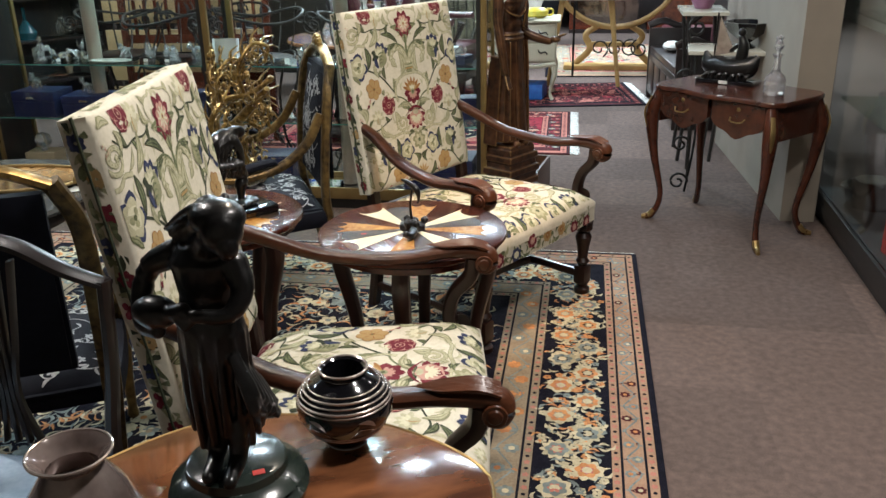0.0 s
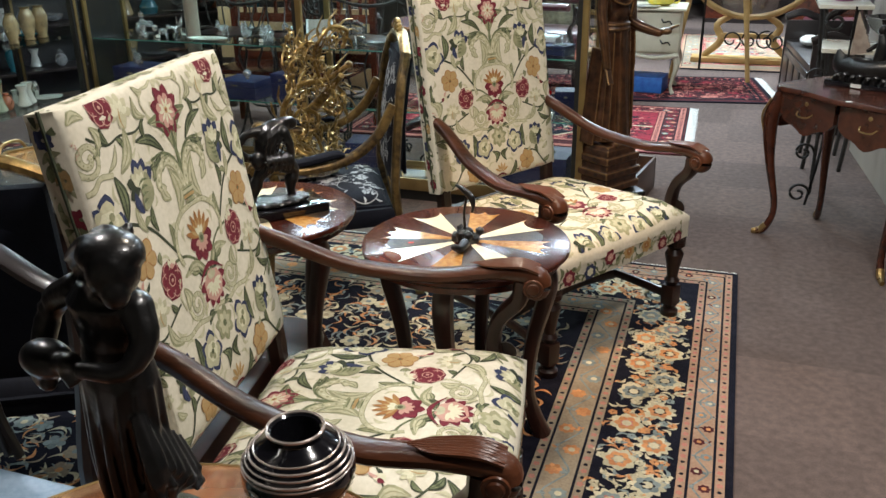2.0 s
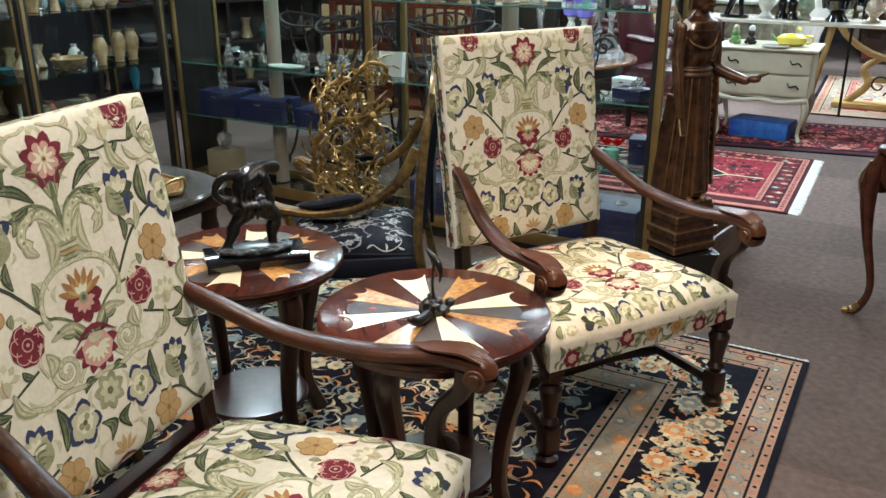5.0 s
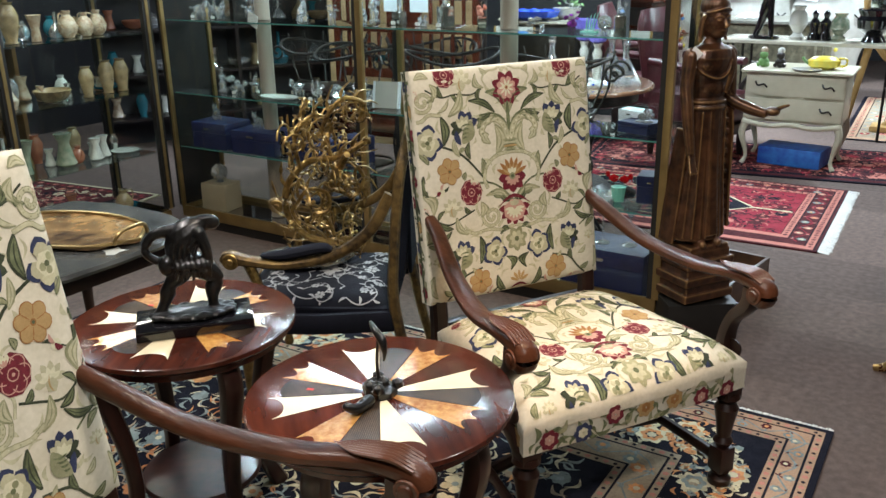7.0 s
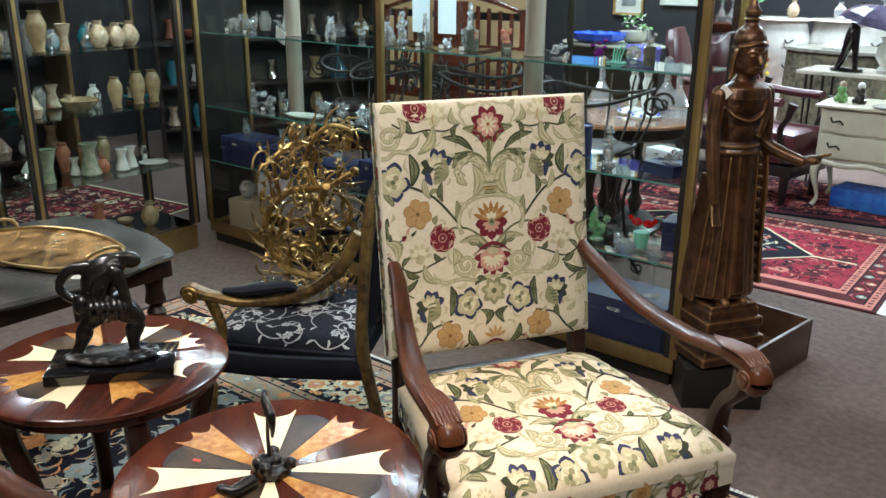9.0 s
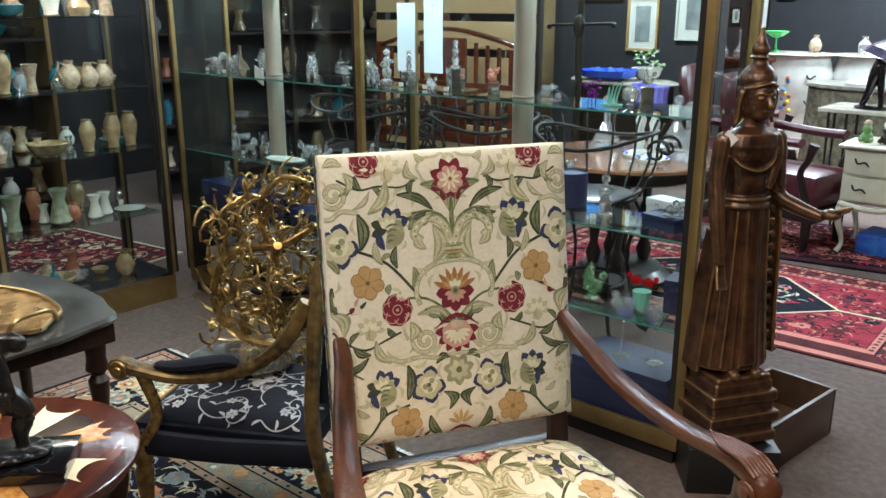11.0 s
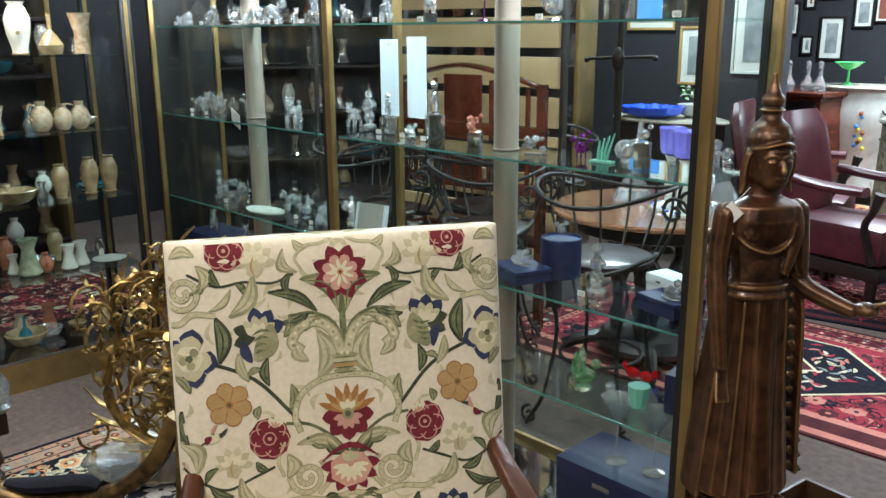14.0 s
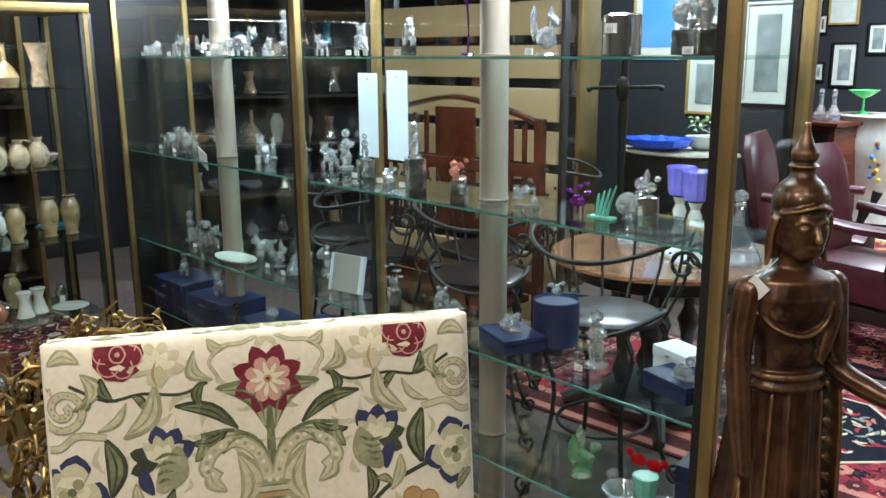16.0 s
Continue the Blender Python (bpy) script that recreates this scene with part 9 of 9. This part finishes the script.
part("corpus", ball(bmesh.new(), (0, -0.02, 1.37), 0.05, (1, 0.6, 1.6), 2), IRON, cs)
for s in (-1, 1):
    part("finial", ball(bmesh.new(), (s * 0.27, 0, 1.37 + s * 0.01), 0.02, sub=2), IRON, cs)
bl = thing("side_console", -3.0, 3.95, 0, 0, "black scalloped console with cream marble top", "console table")
part("top", lathe(bmesh.new(), [(0.42, 0.94), (0.44, 0.95), (0.43, 0.965)], 40, squash=(1.0, 0.55), lobes=6, depth=0.04), STONE_TOP, bl)
part("body", B(-0.34, 0.34, -0.17, 0.18, 0.2, 0.935, bevel=0.02), BLACK_STEEL, bl)
part("leg", lathe(bmesh.new(), [(0.1, 0), (0.06, 0.05), (0.05, 0.2)], 16), BLACK_STEEL, bl)
bb = thing("cobalt_bowl", -3.08, 3.85, 0.966, 0, "scalloped cobalt blue glass bowl with lobed cups", "bowl")
part("dish", lathe(bmesh.new(), [(0.12, 0), (0.21, 0.03), (0.235, 0.075), (0.22, 0.075), (0.18, 0.03)], 40, squash=(1, 0.8), lobes=10, depth=0.06), COBALT, bb)
for q in range(7):
    a = q * 0.9
    part("lobe", ball(bmesh.new(), (0.12 * math.cos(a), 0.09 * math.sin(a), 0.06), 0.045, (1, 1, 0.7), 1), COBALT, bb)
fl = thing("flower_arrangement", -2.86, 4.05, 0.966, 0, "white bowl of silk flowers and green leaves", "flowers")
part("bowl", lathe(bmesh.new(), [(0.06, 0), (0.10, 0.03), (0.12, 0.09), (0.11, 0.09)], 24), CERAMIC_W, fl)
for i in range(30):
    a, d, z = R.uniform(0, 6.28), R.uniform(0, 0.14), R.uniform(0.09, 0.2)
    bm = sweep(bmesh.new(), [(0, 0, 0, 0.003, 0.001), (0.02, 0, 0.02, 0.014, 0.002), (0.05, 0, 0.02, 0.002, 0.001)], 5, 2)
    ob = part("leaf", bm, LEAF_GREEN if i % 3 else CERAMIC_W, fl)
    ob.matrix_basis = pose(d * math.cos(a), d * math.sin(a), z, R.uniform(-40, 40), R.uniform(-40, 40), R.uniform(0, 360))


def red_chair(x, y, rz, s=1.0):
    g = thing("leather_armchair", x, y, 0, rz, "oxblood leather armchair with scrolled wooden arms", "chair", "leather armchairs")
    part("seat", B(-0.30 * s, 0.30 * s, -0.30, 0.32, 0.28, 0.50, bevel=0.05), LEATHER_RED, g)
    part("backrest", sweep(bmesh.new(), [(0, -0.30, 0.45, 0.30 * s, 0.06), (0, -0.34, 0.7, 0.31 * s, 0.07), (0, -0.39, 0.95, 0.29 * s, 0.07), (0, -0.42, 1.08, 0.2 * s, 0.05)], 16, 4, (0, 1, 0), 0.5), LEATHER_RED, g)
    for q in (-1, 1):
        a = part("armrest", sweep(bmesh.new(), [(q * 0.33 * s, -0.28, 0.72, 0.03, 0.03), (q * 0.35 * s, 0.0, 0.70, 0.045, 0.03), (q * 0.35 * s, 0.22, 0.70, 0.045, 0.03)], 10, 4), LEATHER_RED, g)
        part("arm_front", sweep(bmesh.new(), [(q * 0.34 * s, 0.30, 0.70, 0.035, 0.03), (q * 0.34 * s, 0.27, 0.60, 0.02, 0.03), (q * 0.32 * s, 0.22, 0.50, 0.02, 0.03), (q * 0.31 * s, 0.28, 0.30, 0.025, 0.03)], 8, 4, (1, 0, 0)), DKW, g)
        for y_ in (-0.26, 0.27):
            part("leg", lathe(bmesh.new(), [(0.02, 0), (0.03, 0.1), (0.035, 0.28)], 10, (q * 0.26 * s, y_, 0)), DKW, g)
    part("seat_rail", B(-0.31 * s, 0.31 * s, -0.29, 0.33, 0.2, 0.279, bevel=0.01), DKW, g)
    return g


red_chair(-2.2, 4.35, -75, 1.05)
red_chair(-1.62, 3.75, -100, 0.8)
solo("black_book_box", B(-0.12, 0.12, -0.09, 0.09, 0, 0.05, bevel=0.006), DKW, -2.15, 4.45, 0.50, 20, "dark leather-covered box on the red chair", "box")
dcb = thing("oak_cabinet", -3.3, 6.5, 0, -8, "dark carved wood cabinet with glassware on top", "cabinet")
part("carcass", B(-0.62, 0.45, -0.25, 0.25, 0.05, 0.97, bevel=0.01), MAHOG, dcb)
part("top", B(-0.66, 0.49, -0.29, 0.28, 0.972, 1.01, bevel=0.008), MAHOG, dcb)
for x in (-0.58, -0.22, 0.14):
    part("door", B(x, x + 0.27, -0.268, -0.252, 0.1, 0.70, bevel=0.006), DKW, dcb)
    part("drawer", B(x, x + 0.27, -0.268, -0.252, 0.74, 0.92, bevel=0.006), DKW, dcb)
for x in (-3.55, -3.42, -3.30, -3.12, -3.0):
    g = thing("decanter", x, 6.42 + R.uniform(-0.05, 0.05), 1.012, 0, "cut crystal decanter on the dark cabinet", "decanter", "cabinet decanters")
    part("bottle", lathe(bmesh.new(), [(0.055, 0), (0.06, 0.05), (0.02, 0.13), (0.018, 0.2), (0.03, 0.21), (0.02, 0.215)], 14), CRYSTAL, g, smooth=False)
    part("stopper", ball(bmesh.new(), (0, 0, 0.24), 0.026, sub=1), CRYSTAL, g, smooth=False)


def bombe(x, y, rz):
    g = thing("white_commode", x, y, 0, rz, "white painted bombe commode with gilt flower motif", "chest of drawers", "white commodes")
    pr = [(0.30, 0.14), (0.27, 0.25), (0.30, 0.45), (0.37, 0.68), (0.40, 0.85), (0.36, 1.0), (0.36, 1.03)]
    bm = lathe(bmesh.new(), pr, 32, squash=(1.0, 0.62))
    part("body", bm, CERAMIC_W, g)
    part("top", lathe(bmesh.new(), [(0.39, 1.032), (0.405, 1.045), (0.39, 1.06)], 32, squash=(1, 0.64)), STONE_TOP, g)
    for k in range(4):
        a = 0.78 + k * 1.571
        part("leg", sweep(bmesh.new(), [(0.24 * math.cos(a), 0.15 * math.sin(a), 0.22, 0.04, 0.04), (0.28 * math.cos(a), 0.17 * math.sin(a), 0.10, 0.022, 0.022), (0.33 * math.cos(a), 0.2 * math.sin(a), 0.015, 0.02, 0.015)], 8, 4, (0.2, 1, 0)), CERAMIC_W, g)
    for i in range(12):
        part("painted_flower", ball(bmesh.new(), (0.05 + 0.04 * math.cos(i * 2.4), -0.215 - 0.03 * ((i % 4) / 3), 0.52 + 0.035 * i * 0.8), 0.024, (1, 0.35, 1), 1), (YELLOW, PRINT_BLUE, CERAMIC_O)[i % 3], g)
    for z in (0.62, 0.86):
        part("handle", rod(bmesh.new(), [(0.22, -0.20, z), (0.26, -0.23, z - 0.03), (0.30, -0.19, z)], 0.008), BRONZE, g)
    return g


bombe(-2.72, 6.75, 0)
bombe(-1.98, 6.9, 5)
bombe(-1.25, 6.9, 5)
solo("green_compote", lathe(bmesh.new(), [(0.05, 0), (0.045, 0.01), (0.01, 0.03), (0.01, 0.13), (0.06, 0.15), (0.13, 0.20), (0.125, 0.20), (0.05, 0.155)], 28), mat("uranium_green_glass", (0.15, 0.75, 0.25), (0.1, 0.6, 0.2), 0.15, glass=0.3), -2.86, 6.65, 1.062, 0, "bright green glass compote on the white commode", "compote")
for i, x in enumerate((-2.55, -2.1, -1.9, -1.7, -1.35, -1.15, -1.0)):
    k = R.choice(("tall", "flare", "jug"))
    solo("mantel_ornament", lathe(bmesh.new(), VASE[k], 18), R.choice((CERAMIC, CERAMIC_W, BRONZE, OAK, PINKM, CRYSTAL)), x, 6.85, 1.062, 0, "small ornament on a white commode", "ornament", "commode ornaments")
sk = thing("skirted_table", -1.62, 5.75, 0, 0, "half-round table with pleated patterned fabric skirt", "table")
part("top", lathe(bmesh.new(), [(0.60, 0.85), (0.61, 0.86), (0.60, 0.88)], 48, squash=(1, 0.6)), mat("mottled_marble_top", (0.10, 0.10, 0.08), (0.25, 0.24, 0.2), 0.3, scale=14), sk)
part("skirt", lathe(bmesh.new(), [(0.60, 0.013), (0.58, 0.4), (0.57, 0.84)], 120, squash=(1, 0.6), lobes=30, depth=0.018), SKIRT, sk)
solo("fabric_hat", lathe(bmesh.new(), [(0.12, 0), (0.12, 0.02), (0.08, 0.05), (0.03, 0.06)], 24), CERAMIC_W, -1.75, 5.6, 0.882, 0, "white shallow bowl upturned on the skirted table", "bowl")
for x, w, h in ((-0.2, 0.9, 1.1), (0.9, 1.0, 1.9), (2.2, 1.0, 2.0)):
    g = thing("dark_wardrobe", x, 8.6, 0, 0, "tall dark polished wood cupboard against the far wall", "cupboard", "far cupboards")
    part("carcass", B(-w / 2, w / 2, -0.25, 0.25, 0.05, h, bevel=0.01), MAHOG, g)
    part("cornice", B(-w / 2 - 0.03, w / 2 + 0.03, -0.29, 0.26, h + 0.001, h + 0.07, bevel=0.01), MAHOG, g)
    for s in (-1, 1):
        part("door", B(s * w * 0.24 - w * 0.21, s * w * 0.24 + w * 0.21, -0.268, -0.252, 0.15, h - 0.1, bevel=0.008), CHERRY, g)
    part("plinth", B(-w / 2, w / 2, -0.26, 0.24, 0, 0.049), DKW, g, smooth=False)

# ---- shelving with china and glass at the left ----
for bx, by, brz, n in ((-5.6, -0.4, 90, 1), (-5.3, 2.6, 60, 2), (-4.6, 3.4, 15, 3)):
    g = thing("china_shelves", bx, by, 0, brz, "dark wooden shelving crowded with old glass and china", "shelves", "china shelves")
    part("back_board", B(-1.1, 1.1, 0.16, 0.18, 0, 2.1), DARK_WALL, g, smooth=False)
    for s in (-1.1, 0, 1.1):
        part("upright", B(s - 0.015, s + 0.015, -0.16, 0.159, 0, 2.1, bevel=0.003), BRASS if s > 0 else DKW, g)
    for z in (0.25, 0.6, 0.95, 1.3, 1.65, 2.0):
        part("shelf_board", B(-1.084, -0.016, -0.16, 0.159, z - 0.01, z + 0.01), DKW, g, smooth=False)
        part("shelf_board", B(0.016, 1.084, -0.16, 0.159, z - 0.01, z + 0.01), DKW, g, smooth=False)
    M0 = g.matrix_basis.copy()
    protos = {}
    for z in (0.26, 0.61, 0.96, 1.31, 1.66):
        for i in range(11):
            k = R.choice(("tall", "jug", "flare", "bottle", "plate", "bowl"))
            m = R.choice((CERAMIC, CERAMIC_T, CERAMIC_W, CRYSTAL, SILVER, TEAL, CERAMIC_O, CRYSTAL, SILVER))
            s = R.uniform(0.7, 1.0)
            key = (k, m.name)
            if key not in protos:
                protos[key] = part("shelf_china", lathe(bmesh.new(), VASE[k], 14), m)
                ob = protos[key]
            else:
                ob = protos[key].copy()
                scene.collection.objects.link(ob)
            tagged(ob, "old glass or china piece on the dark shelves", "china", "shelf china")
            ob.matrix_basis = M0 @ pose(-1.0 + i * 0.2 + R.uniform(-0.03, 0.03), R.uniform(-0.04, 0.06), z, 0, 0, R.uniform(0, 360)) @ Matrix.Diagonal((s, s, s, 1))
